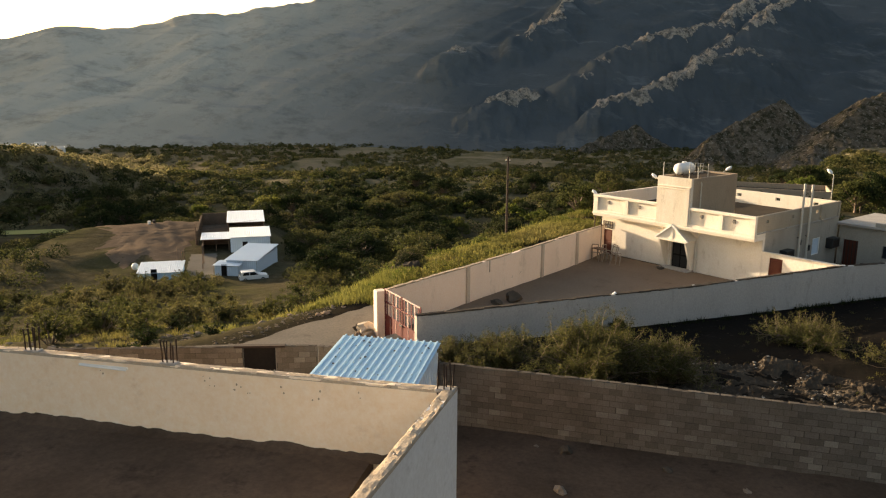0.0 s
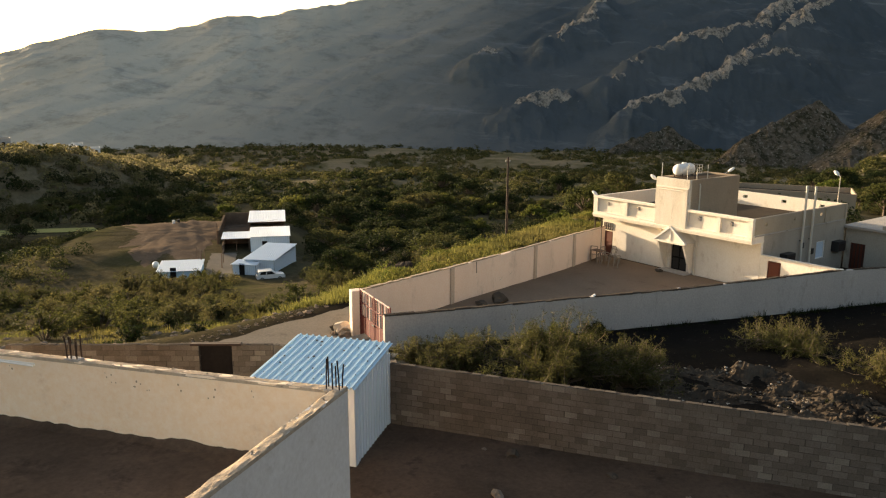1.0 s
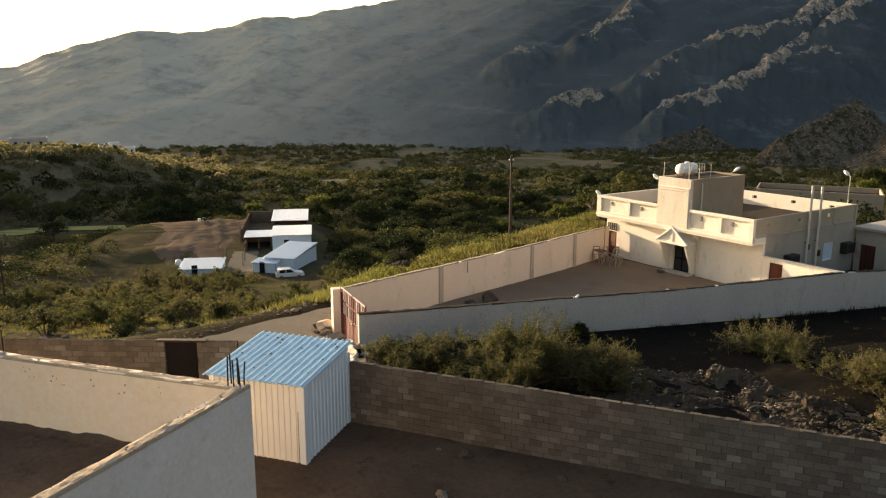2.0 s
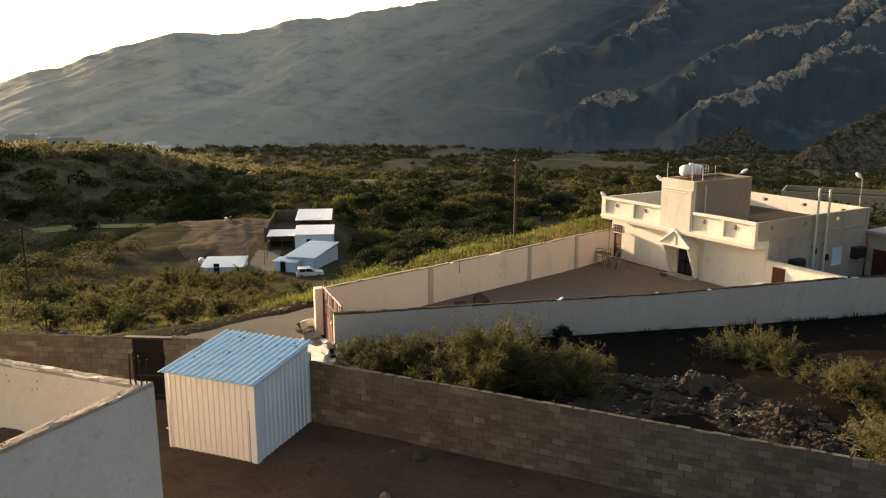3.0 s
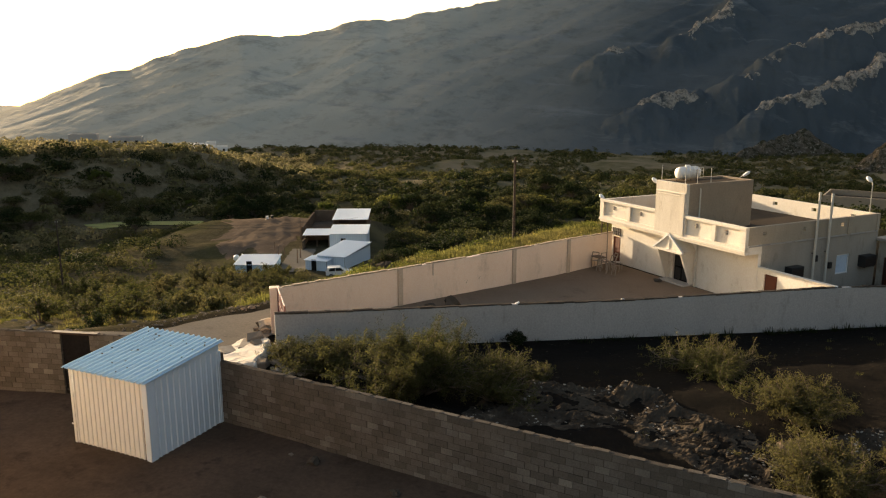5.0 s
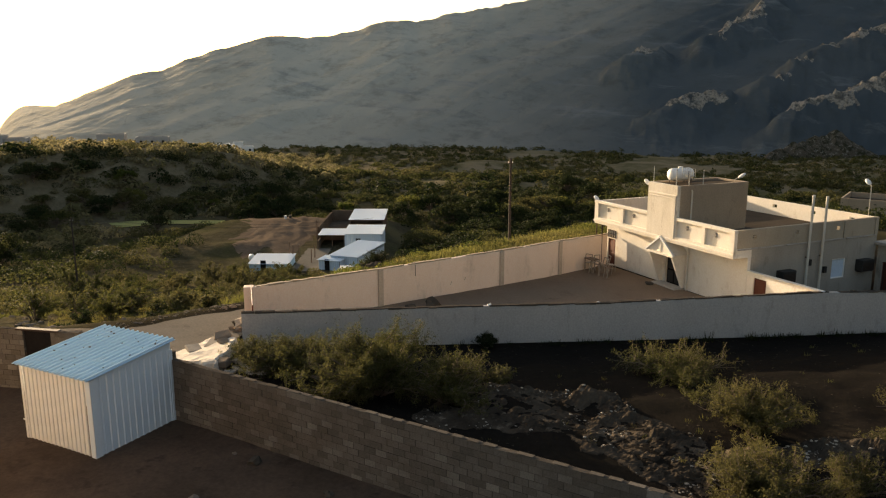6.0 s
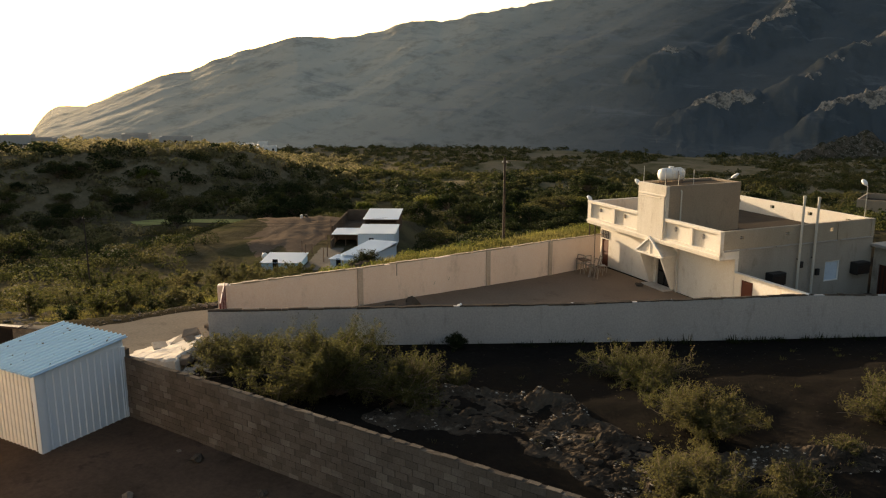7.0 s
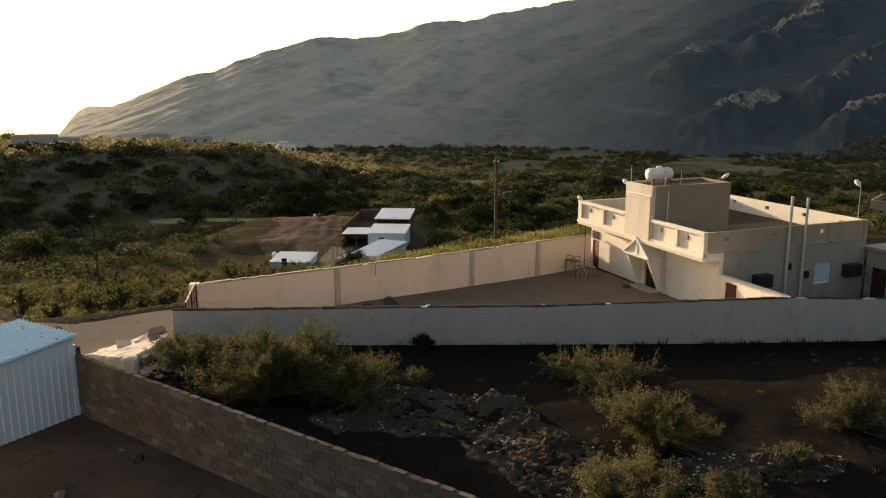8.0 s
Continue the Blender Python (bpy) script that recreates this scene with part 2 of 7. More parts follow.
M_ROAD = worn("road_dirt", (0.18, 0.16, 0.134), (0.145, 0.128, 0.106), (0.105, 0.092, 0.075), 0.3, 8, relief=0.3, spec=0.0)
M_CLOD = worn("dug_clods", (0.085, 0.068, 0.051), (0.02, 0.0165, 0.0135), (0.20, 0.162, 0.122), 0.8, 8, relief=0.8, spec=0.0)
M_MOUND = worn("red_brown_spoil", (0.135, 0.103, 0.077), (0.095, 0.072, 0.054), (0.20, 0.157, 0.117), 0.22, 2.5, relief=0.5, spec=0.0)
M_FIELD = worn("green_field", (0.23, 0.235, 0.085), (0.27, 0.255, 0.11), (0.17, 0.165, 0.065), 0.12, 3, spec=0.0)


def rock_face():
    """Bare mountain: haze painted in as paler rock to the west, darker slate to the east, with faint pale ledges and
    thin scrub.
    """
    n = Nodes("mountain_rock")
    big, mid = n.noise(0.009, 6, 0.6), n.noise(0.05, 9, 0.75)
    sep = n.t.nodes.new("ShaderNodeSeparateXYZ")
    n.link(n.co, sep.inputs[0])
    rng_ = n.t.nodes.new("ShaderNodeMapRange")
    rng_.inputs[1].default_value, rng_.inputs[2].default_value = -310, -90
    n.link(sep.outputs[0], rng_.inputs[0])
    # west tones are raised to carry the haze towards the sun
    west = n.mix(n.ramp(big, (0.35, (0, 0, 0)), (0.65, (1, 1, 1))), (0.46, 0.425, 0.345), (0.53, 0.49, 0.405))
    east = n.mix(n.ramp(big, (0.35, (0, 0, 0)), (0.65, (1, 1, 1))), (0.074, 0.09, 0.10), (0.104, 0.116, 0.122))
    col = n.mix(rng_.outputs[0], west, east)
    turn = n.add("ShaderNodeMapping", Rotation=(0, 0, -0.9), Scale=(0.35, 1.6, 1.6))
    n.link(n.co, turn.inputs[0])
    ledge = n.add("ShaderNodeTexNoise", Scale=0.03, Detail=8.0, Roughness=0.72)
    n.link(turn.outputs[0], ledge.inputs["Vector"])
    col = n.mix(n.ramp(ledge.outputs["Fac"], (0.55, (0, 0, 0)), (0.7, (0.6, 0.6, 0.6))), col, (0.24, 0.245, 0.245))
    col = n.mix(n.ramp(mid, (0.5, (0, 0, 0)), (0.68, (0.4, 0.4, 0.4))), col, (0.06, 0.065, 0.06))
    crag = n.noise(0.16, 8, 0.8)
    col = n.mix(n.ramp(crag, (0.6, (0, 0, 0)), (0.74, (0.4, 0.4, 0.4))), col, (0.20, 0.19, 0.175))
    n.bump(n.mix(0.5, mid, crag), 0.7, 5.0)
    return n.done(col, 0.95, 0, 0.0)


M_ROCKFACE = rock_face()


def crest_rock():
    """Dark slate broken by pale weathered ledges; the sunlight on the crests is painted in."""
    n = Nodes("weathered_limestone")
    big, mid, fine = n.noise(0.05, 5, 0.65), n.noise(0.2, 7, 0.75), n.noise(0.9, 6, 0.75)
    col = n.mix(n.ramp(big, (0.38, (0, 0, 0)), (0.6, (1, 1, 1))), (0.085, 0.092, 0.092), (0.16, 0.145, 0.125))
    # pale patches brightened for the sun on the crests
    col = n.mix(n.ramp(mid, (0.42, (0, 0, 0)), (0.54, (0.95, 0.95, 0.95))), col, (0.42, 0.36, 0.295))
    col = n.mix(n.ramp(fine, (0.38, (0.7, 0.7, 0.7)), (0.5, (0, 0, 0))), col, (0.065, 0.065, 0.06))
    n.bump(n.mix(0.5, mid, fine), 1.0, 1.5)
    return n.done(col, 0.95, 0, 0.0)


M_OUTCROP = crest_rock()


def foothill_rock():
    """Brown broken rock with dark thorn scrub and pale outcrops."""
    n = Nodes("foothill_rock")
    big, mid, fine = n.noise(0.04, 6, 0.65), n.noise(0.22, 8, 0.75), n.noise(0.7, 6, 0.75)
    col = n.mix(n.ramp(big, (0.35, (0, 0, 0)), (0.65, (1, 1, 1))), (0.115, 0.092, 0.068), (0.175, 0.142, 0.106))
    col = n.mix(n.ramp(mid, (0.47, (0, 0, 0)), (0.56, (0.85, 0.85, 0.85))), col, (0.034, 0.036, 0.018))
    col = n.mix(n.ramp(fine, (0.54, (0, 0, 0)), (0.64, (0.85, 0.85, 0.85))), col, (0.36, 0.315, 0.26))
    n.bump(n.mix(0.5, mid, fine), 1.0, 3.0)
    return n.done(col, 0.95, 0, 0.0)


M_FOOTHILL = foothill_rock()


def block_material():
    """Concrete blocks: each one a little lighter, darker or browner than the next."""
    n = Nodes("concrete_block")
    inf = n.t.nodes.new("ShaderNodeObjectInfo")
    geo = n.t.nodes.new("ShaderNodeNewGeometry")
    add = n.t.nodes.new("ShaderNodeMath")
    add.operation = 'ADD'
    n.link(inf.outputs["Random"], add.inputs[0])
    n.link(geo.outputs["Random Per Island"], add.inputs[1])
    fr = n.t.nodes.new("ShaderNodeMath")
    fr.operation = 'FRACT'
    n.link(add.outputs[0], fr.inputs[0])
    g2 = n.t.nodes.new("ShaderNodeTexNoise")
    g2.inputs["Scale"].default_value = 0.5
    g2.inputs["Detail"].default_value = 5
    n.link(geo.outputs["Position"], g2.inputs["Vector"])
    g3 = n.t.nodes.new("ShaderNodeTexNoise")
    g3.inputs["Scale"].default_value = 22
    g3.inputs["Detail"].default_value = 4
    n.link(geo.outputs["Position"], g3.inputs["Vector"])
    col = n.ramp(fr.outputs[0], (0.0, (0.098, 0.085, 0.071)), (0.4, (0.128, 0.112, 0.094)), (0.85, (0.15, 0.132, 0.111)), (1.0, (0.205, 0.184, 0.157)))
    col = n.mix(n.ramp(g2.outputs["Fac"], (0.46, (0, 0, 0)), (0.68, (0.7, 0.7, 0.7))), col, (0.085, 0.07, 0.056))
    col = n.mix(0.35, col, n.ramp(g3.outputs["Fac"], (0.25, (0.25, 0.25, 0.25)), (0.75, (0.75, 0.75, 0.75))), 'OVERLAY')
    n.bump(g3.outputs["Fac"], 0.4, 0.02)
    return n.done(col, 0.95, 0, 0.0)


M_BLOCK = block_material()


# ---- mesh helpers ----
def part(name, bm, material, parent=None, label=""):
    """Links a bmesh as one mesh object, under a thing or a part if one is given."""
    me = bpy.data.meshes.new(name)
    bm.to_mesh(me)
    bm.free()
    me.materials.append(material)
    ob = new(name, me)
    if parent is not None:
        ob.parent = parent
    if label:
        ob["label"] = label
    return ob


def thing(name, m, label, category, group="", kind=""):
    """An empty at a thing's base."""
    ob = new(name)
    ob.empty_display_size = 0.2
    ob.matrix_basis = m
    return tagged(ob, label, category, group, kind)


def arrays(name, verts, faces, material, parent=None, shade=False):
    """A mesh object from numpy arrays of vertices and of equal-sided faces."""
    verts, faces = np.asarray(verts, np.float32), np.asarray(faces, np.int32)
    me = bpy.data.meshes.new(name)
    n, k = faces.shape
    me.vertices.add(len(verts))
    me.vertices.foreach_set("co", verts.ravel())
    me.loops.add(n * k)
    me.loops.foreach_set("vertex_index", faces.ravel())
    me.polygons.add(n)
    me.polygons.foreach_set("loop_start", np.arange(0, n * k, k, dtype=np.int32))
    me.update(calc_edges=True)
    me.validate()
    me.polygons.foreach_set("use_smooth", np.full(n, bool(shade)))
    me.materials.append(material)
    ob = new(name, me)
    if parent is not None:
        ob.parent = parent
    return ob


def box(bm, x0, y0, z0, x1, y1, z1, bevel=0.0):
    c = ((x0 + x1) / 2, (y0 + y1) / 2, (z0 + z1) / 2)
    r = bmesh.ops.create_cube(bm, size=1, matrix=Matrix.Translation(c) @ Matrix.Diagonal((abs(x1 - x0), abs(y1 - y0), abs(z1 - z0), 1)))
    if bevel:
        ed = list({e for v in r["verts"] for e in v.link_edges})
        bmesh.ops.bevel(bm, geom=ed, offset=bevel, segments=1, affect='EDGES')
    return bm


def cube(*a, bevel=0.0):
    return box(bmesh.new(), *a, bevel=bevel)


def rod(bm, a, b, r0, r1=None, seg=8):
    a, b = Vector(a), Vector(b)
    d = b - a
    m = Matrix.Translation((a + b) / 2) @ d.to_track_quat('Z', 'Y').to_matrix().to_4x4()
    bmesh.ops.create_cone(bm, cap_ends=True, segments=seg, radius1=r0, radius2=r0 if r1 is None else r1, depth=d.length, matrix=m)
    return bm


def prism(bm, outline, y0, y1):
    """Extrudes an outline of (x, z) points from y0 to y1."""
    a = [bm.verts.new((x, y0, z)) for x, z in outline]
    b = [bm.verts.new((x, y1, z)) for x, z in outline]
    bm.faces.new(a)
    bm.faces.new(b[::-1])
    for i in range(len(a)):
        j = (i + 1) % len(a)
        bm.faces.new((a[j], a[i], b[i], b[j]))
    bmesh.ops.recalc_face_normals(bm, faces=bm.faces)
    return bm

# ---- the lie of the land ----
NEAR0, NEAR_D = np.array((-8.36, 31.2)), np.array((0.7528, 0.6583))      # the near court wall: its start and way
FAR0, FAR_D = np.array((-11.0, 34.95)), np.array((0.3485, 0.9373))       # the far court wall
HOUSE0, HOUSE_X, HOUSE_Y = np.array((-1.65, 62.38)), np.array((0.784, -0.621)), np.array((0.621, 0.784))


def wall_line(x):
    """y of the block wall round the yard, at x."""
    x = np.asarray(x, float)
    return np.where(x > -6.1, 25.1 - 0.081 * (x + 6.1), np.where(x > -10.7, 25.15, 25.15 + 0.29 * (x + 10.7)))


def land(x, y):
    """Height of the ground."""
    x, y = np.asarray(x, float), np.asarray(y, float)
    nx, ny = x - NEAR0[0], y - NEAR0[1]
    s, q = nx * NEAR_D[0] + ny * NEAR_D[1], nx * NEAR_D[1] - ny * NEAR_D[0]       # along the near wall, and out from it
    fx, fy = x - FAR0[0], y - FAR0[1]
    sf, pl = fx * FAR_D[0] + fy * FAR_D[1], -fx * FAR_D[1] + fy * FAR_D[0]        # along the far wall, and out to its left
    hy = (x - HOUSE0[0]) * HOUSE_Y[0] + (y - HOUSE0[1]) * HOUSE_Y[1]
    rough = (fbm(x * 0.5, y * 0.5, 4, 3) - 0.5)
    court = -0.35 - 1.15 * smooth(s / 27.0) + 0 * x
    foot = np.interp(s, (-6, 0, 8, 13, 18, 27, 35, 60), (0.5, 0.62, -0.1, -0.4, -0.7, -1.22, -1.6, -1.9))
    plot = foot + (0.3 - foot) * smooth(q / 10.0) + rough * 0.45 * smooth(q / 3.0)
    crest = np.interp(x, (1.5, 5, 6.8, 8.3, 9.7, 12), (30.6, 31.6, 32.8, 32.1, 31.5, 30.2))
    mound = np.exp(-((y - crest) / 0.9) ** 2) * smooth((x - 1.5) / 2.5) * smooth((12.5 - x) / 2.5)
    plot = plot + mound * 0.22
    # outside: the road shelf, then the slope into the valley
    d = hy - 20.0
    az = np.degrees(np.arctan2(-(x - 8), y - 5))
    side = 0.6 + 0.4 * smooth((az + 12) / 22)
    down = -0.5 * x + 0.866 * y
    fall_w = np.interp(down, (30, 38, 42, 45, 53, 62, 67, 74, 84, 127, 172, 260, 5000), (0.2, 0.5, 1.5, 2.3, 4.2, 6.4, 8.2, 10.8, 12.6, 18.0, 23.4, 24, 24)) * smooth((pl - 4.3 - 2.2 * smooth((y - 42) / 8)) / 8.5)
    fall_n = np.interp(d, (0, 14, 34, 74, 130, 200, 5000), (0, 2.6, 7.5, 16.5, 22, 24, 24)) * side
    fall = np.maximum(fall_w, fall_n)
    out = -0.4 - fall + rough * 0.7 * smooth(fall / 2) + (fbm(x * 0.03, y * 0.03, 3, 5) - 0.5) * 5 * smooth((fall - 14) / 8)
    back = np.where(hy > 0, -1.5, -0.4)
    out = np.where((pl < 3) & (d < 20), out + (back + 0.4) * smooth(1 - (d / 20)), out)
    # the level place of the tin huts, and the spoil heap behind them
    ux, uy = (x + 60) * 0.891 + (y - 112) * 0.454, -(x + 60) * 0.454 + (y - 112) * 0.891
    flat = smooth(1.6 - np.maximum(np.where(ux < -8, -(ux + 8) / 30, (ux + 8) / 14), np.abs(uy - 22) / 30))
    out = out * (1 - flat) + (-18.4 + 0.025 * uy) * flat
    out = out + 0.9 * np.exp(-(((ux + 22) / 6) ** 2 + ((uy - 14) / 4) ** 2)) * (0.7 + 0.6 * fbm(x * .2, y * .2, 3, 4)) + flat * 1.3 * (fbm(x * .12, y * .12, 4, 24) - 0.5) * smooth((-ux - 9) / 5)
    pan = smooth(1.6 - np.hypot((x + 142) / 26, (y - 150) / 26))
    out = out * (1 - pan) + (-23.6) * pan
    # the long hill to the west, its flank rising in low scrubby terraces
    edge = np.interp(y, (-200, 60, 134, 168, 217, 249, 310, 700), (-200, -172, -157, -147, -140, -154, -235, -600)) + 14 * (fbm(x * .03, y * .03, 3, 9) - 0.5)
    rise = np.interp(y, (-100, 60, 130, 190, 215, 236, 252, 300, 400), (7, 12, 15.2, 15.6, 14, 10.5, 6, 3, 2))
    up = smooth((edge - x) / 42)
    up = up + 0.035 * np.sin(up * 19)
    out = out + rise * up * (0.92 + 0.16 * fbm(x * .02, y * .02, 3, 19)) * smooth((edge - x) / 8)
    # ground beyond the hill sunk to fit the camera's view: sky replaces its haze
    rad = np.hypot(x - 8, y - 5)
    out = out - 0.11 * np.clip(rad - 345, 0, 3000) * smooth((az - 44) / 8)
    z = out
    inside_court = (q < -0.5) & (pl < 0.5)
    z = np.where(inside_court & (hy < 20), court, z)
    z = np.where((q >= -0.5) & (y > wall_line(x)) & ((x > -6.2) | (s > -1.5)) & (s > -3.0), plot, z)
    shoulder = smooth((s + 3.0) / 3.0)
    near_gate = (q >= 0) & (y > wall_line(x)) & (s <= 0.0) & (x > -13)
    z = np.where(near_gate, -0.4 + 0.95 * shoulder * smooth((x + 10.5) / 3.0), z)
    z = np.where((y <= wall_line(x) + 0.25) & (x > -40), 0.0 + 0 * x, z)
    return z


def spread(lo, hi, step, far, below, above):
    a = list(np.arange(lo, hi + 1e-6, step))
    s = step
    while a[-1] < far:
        s = min(s * above, 60)
        a.append(a[-1] + s)
    s = step
    while a[0] > -far:
        s = min(s * below, 60)
        a.insert(0, a[0] - s)
    return np.array(a)


def sheet(xs, ys, height):
    X, Y = np.meshgrid(xs, ys, indexing="ij")
    v = np.stack([X, Y, height(X, Y)], -1).reshape(-1, 3)
    i, j = np.meshgrid(np.arange(len(xs) - 1), np.arange(len(ys) - 1), indexing="ij")
    a = (i * len(ys) + j).ravel()
    return v, np.stack([a, a + len(ys), a + len(ys) + 1, a + 1], -1)


gx = spread(-22.0, 26.0, 0.3, 2600, 1.032, 1.11)
gy = spread(18.0, 68.0, 0.3, 2600, 1.11, 1.035)
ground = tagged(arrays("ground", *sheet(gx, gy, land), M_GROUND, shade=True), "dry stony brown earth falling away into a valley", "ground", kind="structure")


def mountain_face(az, r):
    """The plain slope and skyline, with no spurs. az: degrees left of +y, r: metres from the middle of the walk."""
    el = np.interp(az, SKYLINE_AZ, SKYLINE_EL)
    rb = np.interp(az, (-60, -25, -12, 0, 15, 30, 60), (620, 560, 480, 440, 430, 440, 470))
    rr = 800 - 110 * smooth((az - 5) / 25)
    s = (r - rb) / (rr - rb)
    top = 12 + rr * np.tan(np.radians(el))
    x, y = -np.sin(np.radians(az)) * r, np.cos(np.radians(az)) * r
    u = np.clip(s, 0, 1)
    z = -26 + np.maximum(top + 26, 1) * np.where(s < 1, 0.5 * u + 0.5 * u ** 1.2, np.maximum(1 - 0.9 * (s - 1), -0.2))
    # west end sunk to fit the view, like the ground beyond the hill
    z = z - 0.11 * np.clip(r - 345, 0, 3000) * smooth((az - 55) / 5)
    bell = np.clip(s, 0, 1) * np.clip(1.02 - s, 0, 1) * 4
    # faint spurs run down from the upper right to the lower left
    lean = az + 30 * s + 5 * (fbm(az * 0.08, s * 2.0, 3, 77) - 0.5)
    z = z + (2.5 + 6 * smooth((14 - az) / 20)) * bell * (ridged(lean * 0.16, s * 0.9, 5, 12) - 0.5) * 2.1
    z = z + bell * (2 + 4 * smooth((14 - az) / 20)) * (ridged(x * 0.011, y * 0.011, 4, 21) - 0.5) + (ridged(x * 0.05, y * 0.05, 5, 7) - 0.5) * (1.2 + 1.8 * smooth((14 - az) / 20)) * np.clip(s * 4, 0, 1)
    return z + (fbm(az * 1.1, r * 0 + 0.5, 3, 2) - 0.5) * 4 * u ** 10


def mountain_height(az, r):
    """The face with its rocky spurs standing out of it, their broken crests falling to the lower left."""
    z = mountain_face(az, r)
    x, y = -np.sin(np.radians(az)) * r, np.cos(np.radians(az)) * r
    wx, wy = x + 8 + 9 * (fbm(x * .03, y * .03, 3, 61) - 0.5), y + 5 + 9 * (fbm(x * .03, y * .03, 3, 62) - 0.5)
    crag = 9 * (ridged(x * .05, y * .05, 4, 33) - 0.55) + 6 * (ridged(x * .14, y * .14, 3, 35) - 0.5)
    for line, steep in SPURS:
        best = np.full(np.shape(x), -500.0)
        for (ax, ay, az_), (bx, by, bz) in zip(line, line[1:]):
            dx, dy = bx - ax, by - ay
            t = np.clip(((wx - ax) * dx + (wy - ay) * dy) / (dx * dx + dy * dy), 0, 1)
            d = np.hypot(wx - ax - dx * t, wy - ay - dy * t)
            best = np.maximum(best, az_ + (bz - az_) * t - steep * np.maximum(d - 3, 0))
        z = np.maximum(z, best + crag * 0.7)
    return z


# azimuths -150 to -30: unseen range, raised to block sky light from the east
SKYLINE_AZ = (-180, -150, -110, -60, -45, -30, -22, -16.5, -14, -8, 2, 12, 21.7, 23, 24.2, 26, 27.4, 28.6, 29.6, 30.7, 32.2, 33.5, 35.3, 37, 38.9, 40, 41.6, 43.1, 44.6, 46.3, 48.2, 50.6, 54.2, 57.6, 62, 80, 180)
SKYLINE_EL = (6, 15, 25, 25, 18, 7, 4.3, 5.12, 5.7, 7.53, 8.97, 7.85, 5.72, 5.47, 5.36, 5.06, 4.69, 4.52, 4.59, 4.5, 4.19, 3.8, 3.44, 3.41, 3.48, 3.2, 2.68, 2.36, 1.79, 1.08, 0.74, -0.23, -1.7, -2.6, -3.0, -3, -1)


SPURS = (([(146, 716, 87), (113, 656, 68), (95, 619, 55), (70, 587, 40), (48, 541, 24), (28, 513, 12), (12, 495, 6), (-2, 479, 0), (-13, 466, -4)], 0.85),
         ([(99, 580, 29), (84, 574, 33), (68, 559, 29)], 0.8),
         ([(111, 703, 84), (103, 684, 78), (72, 630, 57), (39, 596, 48), (21, 584, 44), (-9, 556, 32), (-18, 531, 22), (-31, 516, 16)], 0.85),
         ([(-41, 670, 82), (-43, 644, 74), (-49, 622, 62), (-64, 602, 52), (-76, 586, 45)], 0.8),
         ([(-50, 504, 8), (-68, 486, 2), (-81, 475, -2)], 0.7),
         ([(-109, 569, 37), (-120, 553, 31)], 0.7))


def foothill(line, steep, label, seed):
    """A rocky outlier before the mountain: a crest that falls to one end, with gullied sides."""
    xs = [p[0] for p in line]
    ys = [p[1] for p in line]
    gx_, gy_ = np.arange(min(xs) - 45, max(xs) + 45, 1.1), np.arange(min(ys) - 45, max(ys) + 45, 1.1)

    def height(x, y):
        wx, wy = x + 5 * (fbm(x * .06, y * .06, 3, seed) - 0.5), y + 5 * (fbm(x * .06, y * .06, 3, seed + 1) - 0.5)
        best = np.full(np.shape(x), -500.0)
        for (ax, ay, az_), (bx, by, bz) in zip(line, line[1:]):
            dx, dy = bx - ax, by - ay
            t = np.clip(((wx - ax) * dx + (wy - ay) * dy) / (dx * dx + dy * dy), 0, 1)
            best = np.maximum(best, az_ + (bz - az_) * t - steep * np.hypot(wx - ax - dx * t, wy - ay - dy * t) ** 0.93)
        best = best + 5.5 * (ridged(x * .05, y * .05, 5, seed + 2) - 0.6) + 3.6 * (ridged(x * .13, y * .13, 4, seed + 3) - 0.5) + 1.5 * (ridged(x * .4, y * .4, 3, seed + 4) - 0.5)
        return np.maximum(best, -31)

    ob = arrays("foothill", *sheet(gx_, gy_, height), M_FOOTHILL, shade=False)
    return tagged(ob, label, "hill", kind="structure")


foothill([(82.9, 427.6, 4.7), (61.6, 409.4, -4.7), (46.5, 392.5, -13.7), (38.7, 384.7, -20.8)], 1.0, "brown rocky foothill with a sharp crest before the mountain", 211)
foothill([(162.2, 454.9, 18.2), (118.0, 413.3, 4.4), (102.4, 392.5, -6.2), (88.1, 378.2, -14.3), (80.3, 370.4, -20.8)], 0.75, "scrubby brown rocky foothill beside the other", 231)
foothill([(12, 462, -12), (0, 452, -16), (-11, 438, -20), (-20, 420, -23)], 0.85, "low brown rocky knoll at the foot of the mountain", 251)


def build_mountain():
    az = np.concatenate([np.arange(-180, -40, 3.0), np.arange(-40, 20, 0.12), np.arange(20, 70, 0.17), np.arange(70, 181, 3.0)])
    r = np.concatenate([np.arange(262, 420, 5.5), np.arange(420, 830, 3.2), np.arange(830, 1900, 40)])
    A, R = np.meshgrid(az, r, indexing="ij")
    Z = mountain_height(A, R)
    v = np.stack([8 - np.sin(np.radians(A)) * R, 5 + np.cos(np.radians(A)) * R, Z], -1).reshape(-1, 3)
    i, j = np.meshgrid(np.arange(len(az) - 1), np.arange(len(r) - 1), indexing="ij")
    a = (i * len(r) + j).ravel()
    f = np.stack([a, a + len(r), a + len(r) + 1, a + 1], -1)
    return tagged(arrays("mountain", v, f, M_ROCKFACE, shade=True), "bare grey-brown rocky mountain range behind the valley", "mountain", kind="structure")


build_mountain()


